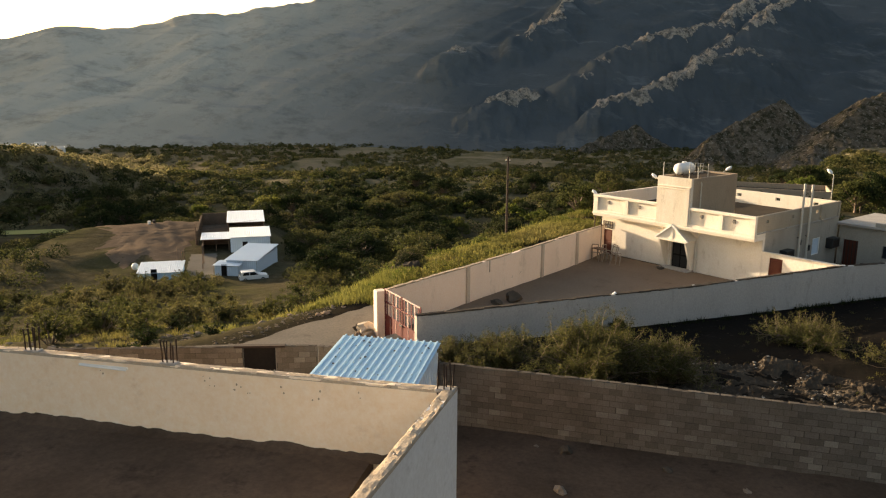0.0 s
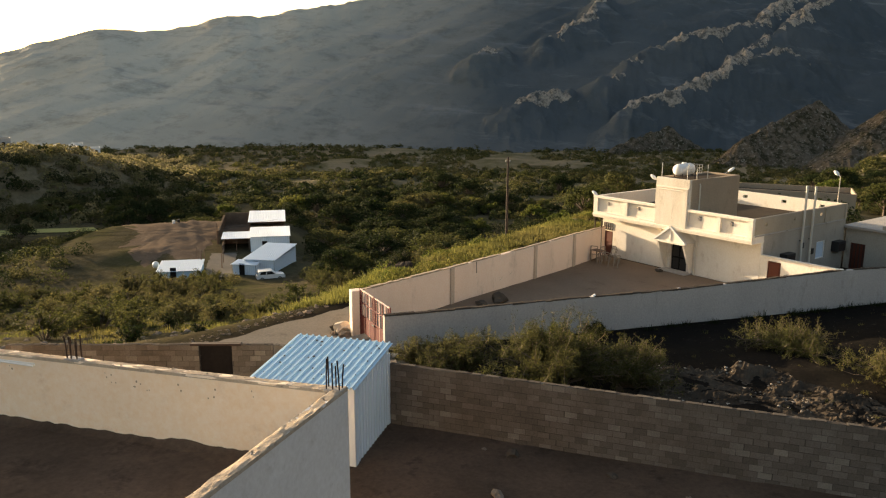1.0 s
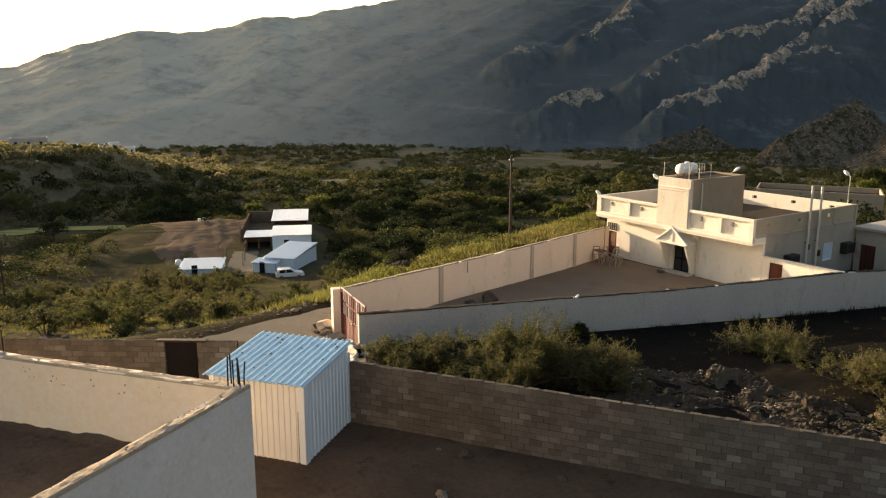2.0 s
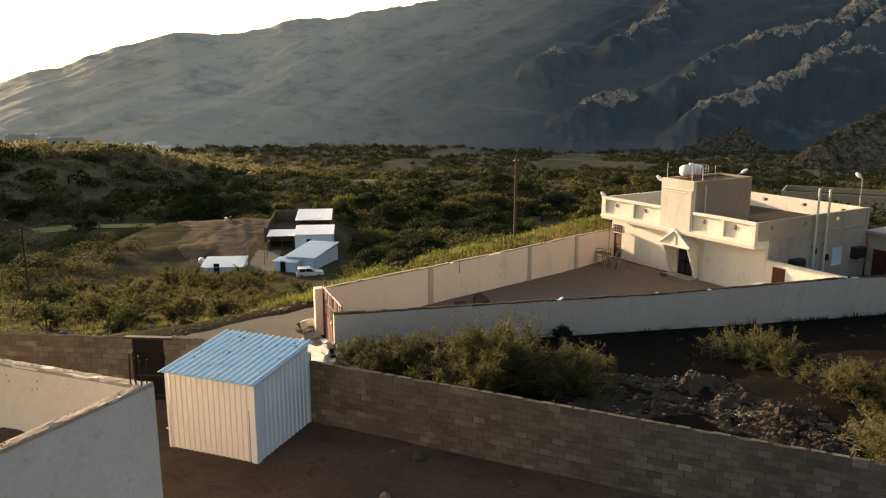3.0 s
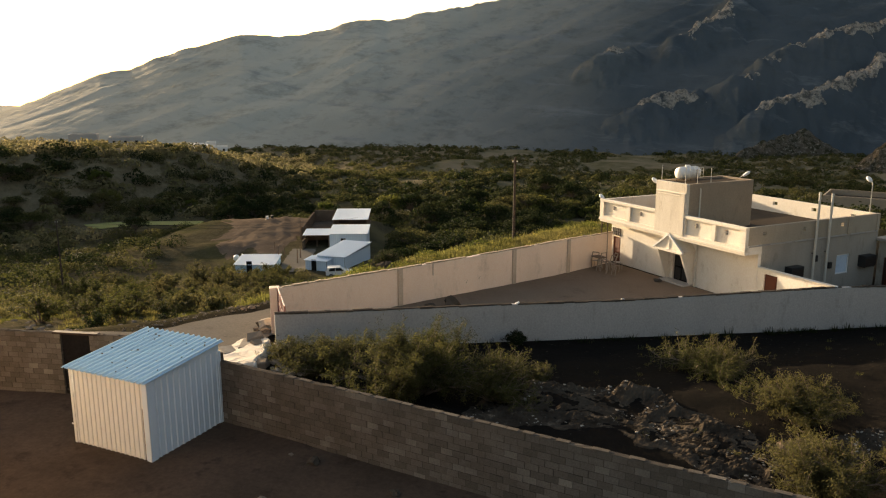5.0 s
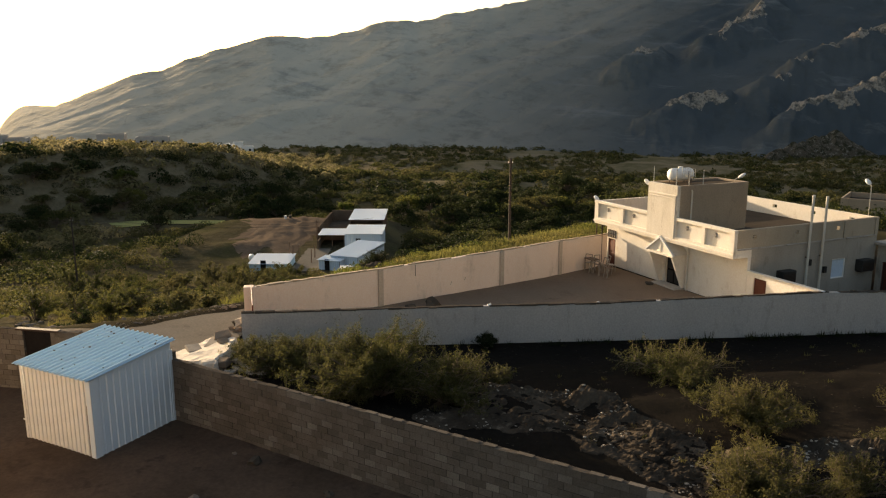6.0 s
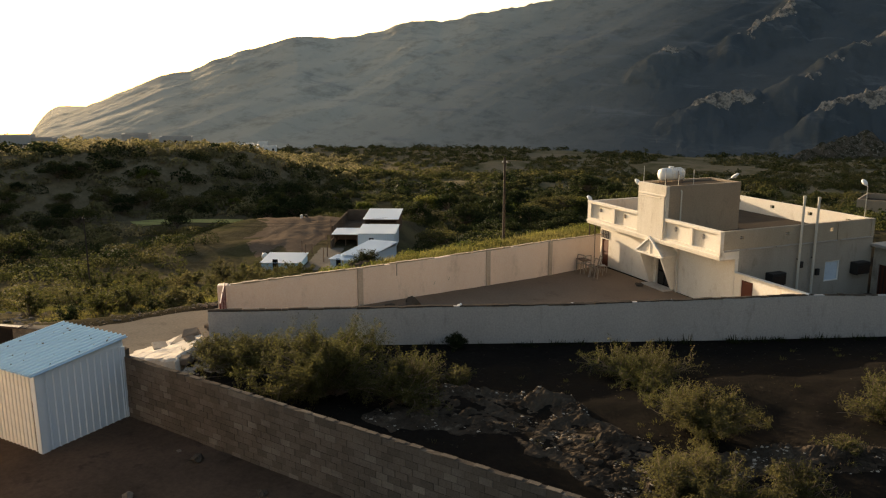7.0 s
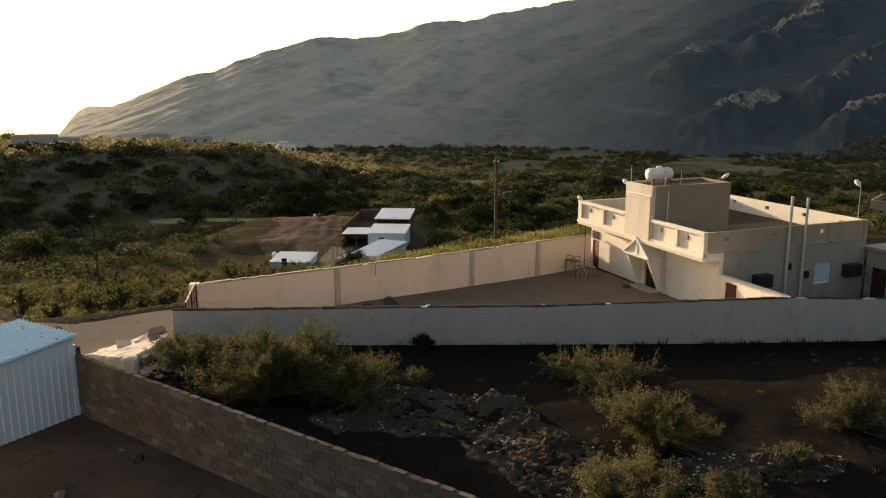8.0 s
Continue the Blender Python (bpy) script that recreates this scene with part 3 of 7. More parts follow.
def spur_crest(line, seed):
    """The broken rock along a spur's crest: jagged ledges standing out of the slope, sinking under it on both sides."""
    L = np.array(line, float)
    leg = np.hypot(*np.diff(L[:, :2], axis=0).T)
    cum = np.concatenate([[0], np.cumsum(leg)])
    s = np.arange(0, cum[-1], 0.9)
    P = np.stack([np.interp(s, cum, L[:, k]) for k in range(3)], -1)
    T = np.gradient(P[:, :2], axis=0)
    T /= np.linalg.norm(T, axis=1)[:, None]
    w = np.arange(-19, 19.01, 0.9)
    wob = 5 * (fbm(s * 0.06, s * 0 + seed, 3, seed) - 0.5)
    X = P[:, 0, None] - T[:, 1, None] * (w + wob[:, None])
    Y = P[:, 1, None] + T[:, 0, None] * (w + wob[:, None])
    az, r = np.degrees(np.arctan2(-(X - 8), Y - 5)), np.hypot(X - 8, Y - 5)
    half = 3 + 15 * fbm(s * 0.045, s * 0 + 3.0, 4, seed + 1) ** 1.4
    gap = smooth((fbm(X * 0.07, Y * 0.07, 4, seed + 6) - 0.31) / 0.14)
    fade = gap * smooth(1.2 - np.abs(w)[None, :] / half[:, None] + 0.5 * (vnoise(X * 0.3, Y * 0.3, seed + 7) - 0.5)) * smooth(s / 8)[:, None] * smooth((s[-1] - s) / 8)[:, None]
    ledge = 3.4 * (ridged(X * 0.16, Y * 0.16, 4, seed + 2) - 0.42) + 1.5 * (ridged(X * 0.5, Y * 0.5, 3, seed + 3) - 0.5) + 0.8 * (vnoise(X * 1.1, Y * 1.1, seed + 4) - 0.5)
    Z = mountain_height(az, r) - 1.4 + fade * (2.0 + 1.25 * ledge)
    i, j = np.meshgrid(np.arange(len(s) - 1), np.arange(len(w) - 1), indexing="ij")
    a = (i * len(w) + j).ravel()
    ob = arrays("spur_crest", np.stack([X, Y, Z], -1).reshape(-1, 3), np.stack([a, a + len(w), a + len(w) + 1, a + 1], -1), M_OUTCROP)
    return tagged(ob, "broken rock along a mountain spur, sunlight put into its pale colour", "rocks", kind="structure")


for k, (line, steep) in enumerate(SPURS):
    spur_crest(line, 400 + 10 * k)


def ribbon(name, material, left, right, lift, label, category):
    """A strip laid on the ground between two lines of (x, y)."""
    n, m = 60, 8
    t = np.linspace(0, 1, n)
    lx = [np.interp(t, np.linspace(0, 1, len(p)), [q[k] for q in p]) for p in (left, right) for k in (0, 1)]
    w = np.linspace(0, 1, m)
    X = lx[0][:, None] * (1 - w) + lx[2][:, None] * w
    Y = lx[1][:, None] * (1 - w) + lx[3][:, None] * w
    X = X + (vnoise(X * 1.3, Y * 1.3, 5) - 0.5) * 0.5
    Z = land(X, Y) + lift + 0.02 * (vnoise(X * 3, Y * 3, 2) - 0.5)
    v = np.stack([X, Y, Z], -1).reshape(-1, 3)
    i, j = np.meshgrid(np.arange(n - 1), np.arange(m - 1), indexing="ij")
    a = (i * m + j).ravel()
    return tagged(arrays(name, v, np.stack([a, a + m, a + m + 1, a + 1], -1), material, shade=True), label, category, kind="structure")


ribbon("road", M_ROAD, [(-46, 21), (-26, 30.0), (-17.6, 32.2), (-15.0, 36.8), (-13.2, 40.5), (-11.0, 46)],
       [(-44, 16), (-24, 22.8), (-13.5, 25.5), (-11.0, 33.5), (-10.9, 36.5), (-8.6, 42.5)], 0.05, "pale packed dirt track outside the gate", "road")


def court_floor():
    """Laid between the two court walls, from the gate to the house."""
    n, m = 60, 40
    t, w = np.linspace(0.0, 1, n)[:, None], np.linspace(0, 1, m)[None, :]
    fa, fb = FAR0 + np.array((0.02, -0.05)), FAR0 + FAR_D * 29.5
    na, nb = NEAR0 + np.array((-0.1, 0.15)), np.array((14.4, 51.3))
    X = (fa[0] + (fb[0] - fa[0]) * t) * (1 - w) + (na[0] + (nb[0] - na[0]) * t) * w
    Y = (fa[1] + (fb[1] - fa[1]) * t) * (1 - w) + (na[1] + (nb[1] - na[1]) * t) * w
    s = (X - NEAR0[0]) * NEAR_D[0] + (Y - NEAR0[1]) * NEAR_D[1]
    Z = -0.35 - 1.15 * smooth(s / 27.0) + 0.04 + 0.05 * (fbm(X, Y, 3, 6) - 0.5)
    v = np.stack([X, Y, Z], -1).reshape(-1, 3)
    i, j = np.meshgrid(np.arange(n - 1), np.arange(m - 1), indexing="ij")
    a = (i * m + j).ravel()
    return tagged(arrays("court_floor", v, np.stack([a, a + m, a + m + 1, a + 1], -1), M_COURT, shade=True), "bare swept brown dirt floor of the walled court", "floor", kind="structure")


court_floor()


def yard_floor():
    xs, ts = np.linspace(-30, 27, 96), np.linspace(0, 1, 60)
    X, T = np.meshgrid(xs, ts, indexing="ij")
    Y = -12 + (wall_line(X) - 0.03 + 12) * T
    Z = 0.03 + 0.05 * fbm(X * 0.4, Y * 0.4, 3, 6) + 0.06 * smooth((T - 0.985) / 0.015) * vnoise(X * 2, Y * 0, 3)
    v = np.stack([X, Y, Z], -1).reshape(-1, 3)
    i, j = np.meshgrid(np.arange(95), np.arange(59), indexing="ij")
    a = (i * 60 + j).ravel()
    return tagged(arrays("yard_floor", v, np.stack([a, a + 60, a + 61, a + 1], -1), M_DIRT, shade=True), "dark brown trodden dirt floor of the yard", "floor", kind="structure")


yard_floor()


# ---- walls ----
def long_wall(name, start, way, length, thick, top, foot, material, label, cuts=(), step=0.5, rag=0.012, side=1, cap=None):
    """A rendered wall with an uneven top. top and foot: (distance, height) points; cuts: openings (from, to, height)."""
    ob = thing(name, Matrix.Identity(4), label, "wall", kind="structure")
    w, nrm = Vector((*way, 0)), Vector((way[1], -way[0], 0)) * side
    n = int(length / step) + 1
    bm = bmesh.new()
    rng = random.Random(len(name) + int(length))
    rows = []
    for i in range(n + 1):
        s = min(i * step, length)
        zt = np.interp(s, [p[0] for p in top], [p[1] for p in top]) + rng.uniform(-rag, rag)
        zf = np.interp(s, [p[0] for p in foot], [p[1] for p in foot]) - 0.5
        base = Vector((start[0], start[1], 0)) + w * s
        row = []
        for off in (0, 1):
            p = base - nrm * (thick * off)
            row += [bm.verts.new(p + Vector((0, 0, zf))), bm.verts.new(p + Vector((0, 0, zt - 0.03))),
                    bm.verts.new(p + nrm * (0.025 if off else -0.025) + Vector((0, 0, zt)))]
        rows.append(row)
    for a, b in zip(rows, rows[1:]):
        bm.faces.new((a[0], b[0], b[1], a[1]))
        bm.faces.new((a[1], b[1], b[2], a[2]))
        bm.faces.new((a[2], b[2], b[5], a[5]))
        bm.faces.new((a[5], b[5], b[4], a[4]))
        bm.faces.new((a[4], b[4], b[3], a[3]))
    for r, flip in ((rows[0], 0), (rows[-1], 1)):
        f = (r[0], r[1], r[2], r[5], r[4], r[3])
        bm.faces.new(f[::-1] if flip else f)
    bmesh.ops.recalc_face_normals(bm, faces=bm.faces)
    part("wall_panel", bm, material, ob)
    if cap is not None:
        s = 0.0
        while s < min(length, 46):
            ln = rng.uniform(0.25, 0.9)
            zt = [np.interp(q, [p[0] for p in top], [p[1] for p in top]) for q in (s, s + ln)]
            b0 = Vector((start[0], start[1], 0)) + w * s
            if rng.random() < 0.85:
                h = rng.uniform(0.025, 0.07)
                bm = bmesh.new()
                r0, r1 = rng.uniform(-0.012, 0.03), rng.uniform(0.0, 0.04)
                vs = []
                for q, zz in ((0, zt[0]), (ln, zt[1])):
                    for off, up in ((-r0, -0.03), (-r0, h), (thick + 0.01 - r1, h * 0.8), (thick + 0.01 - r1, -0.03)):
                        vs.append(bm.verts.new(b0 + w * q - nrm * off + Vector((0, 0, zz + up * rng.uniform(0.7, 1.2)))))
                for k in range(4):
                    m = (k + 1) % 4
                    bm.faces.new((vs[k], vs[m], vs[m + 4], vs[k + 4]))
                bm.faces.new(vs[:4])
                bm.faces.new(vs[7:3:-1])
                bmesh.ops.recalc_face_normals(bm, faces=bm.faces)
                part("top_course", bm, cap, ob)
            s += ln + 0.01
    return ob


long_wall("wall_court_near", NEAR0, NEAR_D, 62, 0.22, ((0, 2.02), (11.3, 1.56), (16.6, 1.30), (30.2, 1.0), (35.5, 0.68), (62, 0.3)),
                      ((0, 0.4), (8, -0.7), (35, -1.9), (62, -2.4)), M_GREY, "grey rendered court wall, shaded, with a ragged top edge", cap=M_MORTAR)
far_wall = long_wall("wall_court_far", FAR0, FAR_D, 29.6, 0.22, ((0, 2.0), (8, 1.64), (18, 1.26), (24, 1.10), (29.6, 0.85)),
                     ((0, -0.8), (29.6, -2.6)), M_PINK, "pinkish rendered court wall with concrete pilasters", side=1, cap=M_TOWERS)
M_CRACK = worn("pilaster_cement", (0.50, 0.40, 0.31), (0.44, 0.35, 0.27), (0.34, 0.27, 0.21), 0.6, 12, stretch=(1, 1, 0.4))
for s_at, zc in ((10.6, 0.8), (28.9, -0.6)):
    p = FAR0 + FAR_D * s_at
    ck = part("wall_joint", cube(-0.012, -0.006, zc, 0.012, 0.05, float(np.interp(s_at, (8, 18, 29.6), (1.60, 1.22, 0.81)))), M_TUBE, far_wall)
    ck.matrix_basis = pose(p[0], p[1], 0, 0, 0, math.degrees(math.atan2(FAR_D[1], FAR_D[0])) + 180)
for s_at in (8.0, 18.0, 24.0):
    p = FAR0 + FAR_D * s_at
    zt = float(np.interp(s_at, (0, 8, 18, 24, 29.6), (2.0, 1.64, 1.26, 1.10, 0.85)))
    ang = math.degrees(math.atan2(FAR_D[1], FAR_D[0]))
    pl_ob = part("pilaster", cube(-0.17, -0.03, -1.9, 0.17, 0.1, zt - 0.02, bevel=0.01), M_CRACK, far_wall)
    pl_ob.matrix_basis = pose(p[0], p[1], 0, 0, 0, ang + 180)


def gate_post(x, y, foot, top, w=0.42):
    ob = part("gate_post", cube(-w / 2, -w / 2, foot - 0.6, w / 2, w / 2, top, bevel=0.03), M_PINK)
    ob.matrix_basis = pose(x, y, 0, 0, 0, 38)
    return tagged(ob, "square rendered gate post at the court entrance", "gate post", "gate posts")


gate_post(-11.22, 34.98, -0.4, 2.03, 0.5)


def court_gate():
    """Two steel leaves in one line: solid sheet below, upright bars with open gaps above."""
    ax, ay, bx, by = -10.9, 34.8, -8.35, 31.95
    g = thing("court_gate", pose(ax, ay, -0.42, 0, 0, math.degrees(math.atan2(by - ay, bx - ax))), "red steel double gate, sheeted below and barred above, closed", "gate")
    half = math.hypot(bx - ax, by - ay) / 2
    for x0 in (0.0, half + 0.015):
        w = half - 0.015
        leaf = part("leaf", cube(x0 + 0.06, -0.02, 0.1, x0 + w - 0.06, 0.0, 1.25), M_RED, g)
        for a, b in ((x0, x0 + 0.07), (x0 + w - 0.07, x0 + w)):
            part("stile", cube(a, -0.035, 0.04, b, 0.02, 2.62, bevel=0.006), M_RED, leaf)
        for z in (0.1, 1.28, 1.95, 2.58):
            part("rail", cube(x0 + 0.07, -0.03, z - 0.035, x0 + w - 0.07, 0.014, z + 0.035, bevel=0.006), M_RED if z < 2.5 else M_PINKBAR, leaf)
        n = 5
        for k in range(n):
            x = x0 + 0.07 + (w - 0.14) * (k + 0.5) / n
            part("bar", cube(x - 0.055, -0.024, 1.3, x + 0.055, 0.008, 2.56, bevel=0.006), M_RED if k % 2 == 0 else M_PINKBAR, leaf)
        for k in range(2):
            x = x0 + w * (k + 1) / 3
            part("brace", cube(x - 0.025, -0.032, 0.14, x + 0.025, -0.021, 1.24, bevel=0.004), M_PINKBAR, leaf)
    part("latch", cube(half - 0.15, -0.11, 1.2, half + 0.15, -0.062, 1.27, bevel=0.01), M_BLACKM, g)
    return g


court_gate()


# ---- the house in the court ----
HZ = -1.5
HM = pose(HOUSE0[0], HOUSE0[1], 0, 0, 0, -38.4)
house = thing("house", HM, "cream rendered flat-roofed single-storey house with high parapet", "house")


def wall_with_holes(name, x0, x1, z0, z1, y0, y1, holes, parent, material):
    """A wall in the xz plane from y0 to y1 with rectangular openings (x0, x1, z0, z1) right through it."""
    xs = sorted({x0, x1, *[h[0] for h in holes], *[h[1] for h in holes]})
    zs = sorted({z0, z1, *[h[2] for h in holes], *[h[3] for h in holes]})
    bm = bmesh.new()
    vs = {}

    def v(i, j, y):
        if (i, j, y) not in vs:
            vs[i, j, y] = bm.verts.new((xs[i], y, zs[j]))
        return vs[i, j, y]

    solid = {}
    for i in range(len(xs) - 1):
        for j in range(len(zs) - 1):
            cx, cz = (xs[i] + xs[i + 1]) / 2, (zs[j] + zs[j + 1]) / 2
            solid[i, j] = not any(h[0] < cx < h[1] and h[2] < cz < h[3] for h in holes)
    for (i, j), ok in solid.items():
        if not ok:
            continue
        for y in (y0, y1):
            bm.faces.new((v(i, j, y), v(i + 1, j, y), v(i + 1, j + 1, y), v(i, j + 1, y)))
        for di, dj, a, b in ((-1, 0, (i, j), (i, j + 1)), (1, 0, (i + 1, j), (i + 1, j + 1)), (0, -1, (i, j), (i + 1, j)), (0, 1, (i, j + 1), (i + 1, j + 1))):
            if not solid.get((i + di, j + dj), False):
                bm.faces.new((v(*a, y0), v(*b, y0), v(*b, y1), v(*a, y1)))
    bmesh.ops.recalc_face_normals(bm, faces=bm.faces)
    return part(name, bm, material, parent)


W, D = 13.9, 12.42
# front wall, side wall, back and left wall
wall_with_holes("front_wall", 0.0, W, HZ - 0.4, 1.72, 1.2, 1.45, [(0.2, 1.1, HZ, 0.5), (6.72, 8.16, HZ, 0.62)], house, M_HOUSE)
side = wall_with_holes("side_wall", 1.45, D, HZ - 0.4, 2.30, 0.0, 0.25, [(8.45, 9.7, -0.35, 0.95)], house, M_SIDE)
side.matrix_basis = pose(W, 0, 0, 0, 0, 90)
part("back_wall", cube(0, D - 0.25, HZ - 0.4, W - 0.25, D, 2.30), M_HOUSE, house)
part("left_wall", cube(0, 1.45, HZ - 0.4, 0.25, D - 0.25, 2.30), M_HOUSE, house)
part("inner_floor", cube(0.25, 1.45, HZ - 0.3, W - 0.25, D - 0.25, HZ - 0.02), M_CONC, house)
part("roof_deck", cube(0.25, 0.25, 2.05, W - 0.25, D - 0.25, 2.32), M_ROOF, house, "dark screeded flat roof")
slab = cube(0, 0.0, 1.722, W + 0.02, 1.46, 1.93, bevel=0.015)
part("overhang_slab", slab, M_HOUSE, house)
part("slab_lip", cube(-0.04, -0.06, 1.86, W + 0.04, -0.002, 2.02, bevel=0.012), M_HOUSE, house)


def parapet_bay(x0, x1, z0, z1):
    """A recessed panel between piers, with a small pierced block high in it."""
    mid = x0 + (x1 - x0) * 0.38
    b = wall_with_holes("parapet_panel", x0, x1, z0, z1, 0.16, 0.24, [(mid - 0.13, mid + 0.13, z1 - 0.48, z1 - 0.2)], house, M_HOUSE)
    bm = bmesh.new()
    box(bm, mid - 0.13, 0.1, z1 - 0.35, mid + 0.13, 0.25, z1 - 0.32)
    box(bm, mid - 0.015, 0.1, z1 - 0.48, mid + 0.015, 0.25, z1 - 0.2)
    part("vent_block", bm, M_CONC, b)


PAR_T = 3.44
for a, b in ((0.42, 3.1), (3.4, 5.98), (8.86, 11.2), (11.48, 13.5)):
    parapet_bay(a, b, 2.2, PAR_T - 0.22)
for a, b in ((0.0, 0.42), (3.1, 3.4), (11.2, 11.48), (13.5, W)):
    part("pier", cube(a, 0.0, 1.93, b, 0.25, PAR_T - 0.2), M_HOUSE, house)
for a, b in ((0.0, 5.98), (8.86, W)):
    part("parapet_coping", cube(a - 0.02, -0.03, PAR_T - 0.2, b + 0.02, 0.27, PAR_T, bevel=0.015), M_HOUSE, house)
    part("parapet_base", cube(a, 0.003, 1.93, b, 0.25, 2.2), M_HOUSE, house)
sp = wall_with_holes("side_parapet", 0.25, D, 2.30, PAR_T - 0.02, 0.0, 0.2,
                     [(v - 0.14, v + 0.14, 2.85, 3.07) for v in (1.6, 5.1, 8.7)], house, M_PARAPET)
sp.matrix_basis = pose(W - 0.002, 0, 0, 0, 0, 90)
for v in (1.6, 5.1, 8.7):
    vb = cube(W - 0.17, v - 0.14, 2.945, W - 0.05, v + 0.14, 2.975)
    part("vent_bar", vb, M_CONC, house)
for v0, v1 in ((0.3, 4.0), (4.25, 9.2), (9.5, 12.3)):
    part("drip_ledge", cube(W, v0, 2.2, W + 0.07, v1, 2.28, bevel=0.01), M_CONC, house, "dark stained drip ledge")
for v in (9.35, 12.25):
    part("side_pier", cube(W, v - 0.14, 2.29, W + 0.06, v + 0.14, PAR_T - 0.02, bevel=0.01), M_PARAPET, house)
wall_with_holes("back_parapet", 0.2, W - 0.2, 2.30, PAR_T - 0.05, D - 0.2, D, [(u - 0.2, u + 0.2, 2.85, 3.1) for u in (2.2, 5.6, 9.0, 12.1)], house, M_HOUSE)
part("left_parapet", cube(0, 0.25, 2.30, 0.2, D, PAR_T - 0.05), M_HOUSE, house)
part("side_beam", cube(W - 0.25, 0.25, 1.93, W, 1.45, 2.30), M_HOUSE, house)
part("left_beam", cube(0, 0.25, 1.93, 0.25, 1.45, 2.30), M_HOUSE, house)

# stair tower over the entrance
TX0, TX1, TD, TZ = 5.98, 8.86, 6.0, 5.48
part("tower_front", cube(TX0, -0.02, 1.93, TX1, 0.25, TZ, bevel=0.02), M_TOWER, house, "rain-stained cream front of the stair tower")
part("tower_side", cube(TX1 - 0.22, 0.25, 2.32, TX1 - 0.003, TD, TZ), M_TOWERS, house, "grey-brown side of the stair tower")
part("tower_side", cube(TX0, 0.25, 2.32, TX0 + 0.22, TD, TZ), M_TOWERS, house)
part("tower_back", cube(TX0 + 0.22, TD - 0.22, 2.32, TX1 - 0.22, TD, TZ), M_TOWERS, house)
part("tower_roof", cube(TX0 + 0.22, 0.25, TZ - 0.32, TX1 - 0.22, TD - 0.22, TZ - 0.12), M_ROOF, house)
part("tower_band", cube(TX0 + 0.1, -0.09, 4.78, TX1 - 0.05, -0.022, 4.88, bevel=0.01), M_HOUSE, house)
part("tower_band", cube(TX0 + 0.2, -0.07, 4.62, TX1 - 0.5, -0.022, 4.7, bevel=0.01), M_HOUSE, house)
part("tower_pilaster", cube(TX1 - 0.45, -0.07, 2.05, TX1 - 0.1, -0.022, 4.75, bevel=0.015), M_TOWER, house)
bm = bmesh.new()
rod(bm, (TX1 + 0.05, 1.15, 2.3), (TX1 + 0.05, 1.15, 5.1), 0.05)
rod(bm, (TX1 + 0.05, 1.15, 5.1), (TX1 - 0.1, 1.15, 5.22), 0.05)
part("tower_pipe", bm, M_PIPE, house, "pale drain pipe up the tower side")

# entrance: open doorway, pediment and its two raking fins
portico = part("portico_beam", cube(6.2, -0.12, 0.78, 8.8, 1.2, 0.92, bevel=0.01), M_HOUSE, house, "triangular pediment porch over the entrance")
bm = prism(bmesh.new(), [(6.12, 0.922), (8.88, 0.922), (7.5, 2.02)], 0.0, 1.198)
part("pediment", bm, M_HOUSE, house)
for a, b in (((6.08, 0.93), (7.5, 2.07)), ((8.92, 0.93), (7.5, 2.07))):
    d = (Vector((b[0], 0, b[1])) - Vector((a[0], 0, a[1]))).normalized()
    n = Vector((-d.z, 0, d.x)) * (0.13 if d.x > 0 else -0.13)
    o = [(a[0], a[1]), (b[0], b[1]), (b[0] - n.x, b[1] - abs(n.z)), (a[0] - n.x * 0.2, a[1] - 0.1)]
    part("raking_cornice", prism(bmesh.new(), o, -0.13, 0.02), M_WHITE, portico)
part("pediment_post", cube(7.42, -0.04, 0.93, 7.58, 0.01, 1.85), M_HOUSE, portico)
for x0, x1 in ((6.3, 6.45), (8.55, 8.7)):
    bm = bmesh.new()
    o = [(1.199, HZ - 0.1), (1.199, 0.779), (0.0, 0.779), (1.05, HZ - 0.1)]
    a = [bm.verts.new((x0, y, z)) for y, z in o]
    b = [bm.verts.new((x1, y, z)) for y, z in o]
    bm.faces.new(a)
    bm.faces.new(b[::-1])
    for i in range(4):
        j = (i + 1) % 4
        bm.faces.new((a[j], a[i], b[i], b[j]))
    bmesh.ops.recalc_face_normals(bm, faces=bm.faces)
    part("fin", bm, M_HOUSE, portico)
door = part("entrance_door", cube(6.74, 1.36, HZ + 0.02, 8.14, 1.42, 0.6), M_DARK, house, "dark metal double door")
for x in (6.85, 7.5):
    part("door_panel", cube(x, 1.33, HZ + 0.15, x + 0.53, 1.358, -0.55, bevel=0.015), M_BLACKM, door)
    part("door_panel", cube(x, 1.33, -0.42, x + 0.53, 1.358, 0.45, bevel=0.015), M_BLACKM, door)
part("door_step", cube(6.3, 0.3, HZ - 0.3, 8.75, 1.19, HZ + 0.12, bevel=0.02), M_CONC, house)
red = part("side_door", cube(0.22, 1.28, HZ + 0.02, 1.08, 1.34, 0.48), M_BROWN, house, "dark red metal door")
part("door_panel", cube(0.32, 1.25, HZ + 0.15, 0.98, 1.278, -0.55, bevel=0.015), M_BROWN, red)
part("door_panel", cube(0.32, 1.25, -0.4, 0.98, 1.278, 0.36, bevel=0.015), M_BROWN, red)
bm = bmesh.new()
for x in (0.2, 0.42, 0.64, 0.86, 1.08):
    box(bm, x - 0.02, 1.15, 0.62, x + 0.02, 1.198, 1.15)
for z in (0.62, 0.88, 1.15):
    box(bm, 0.18, 1.15, z - 0.02, 1.1, 1.197, z + 0.02)
part("window_grille", bm, M_RUST, house)
part("lintel_beam", cube(1.5, 1.02, 1.35, 5.9, 1.198, 1.718, bevel=0.01), M_HOUSE, house)
bm = bmesh.new()
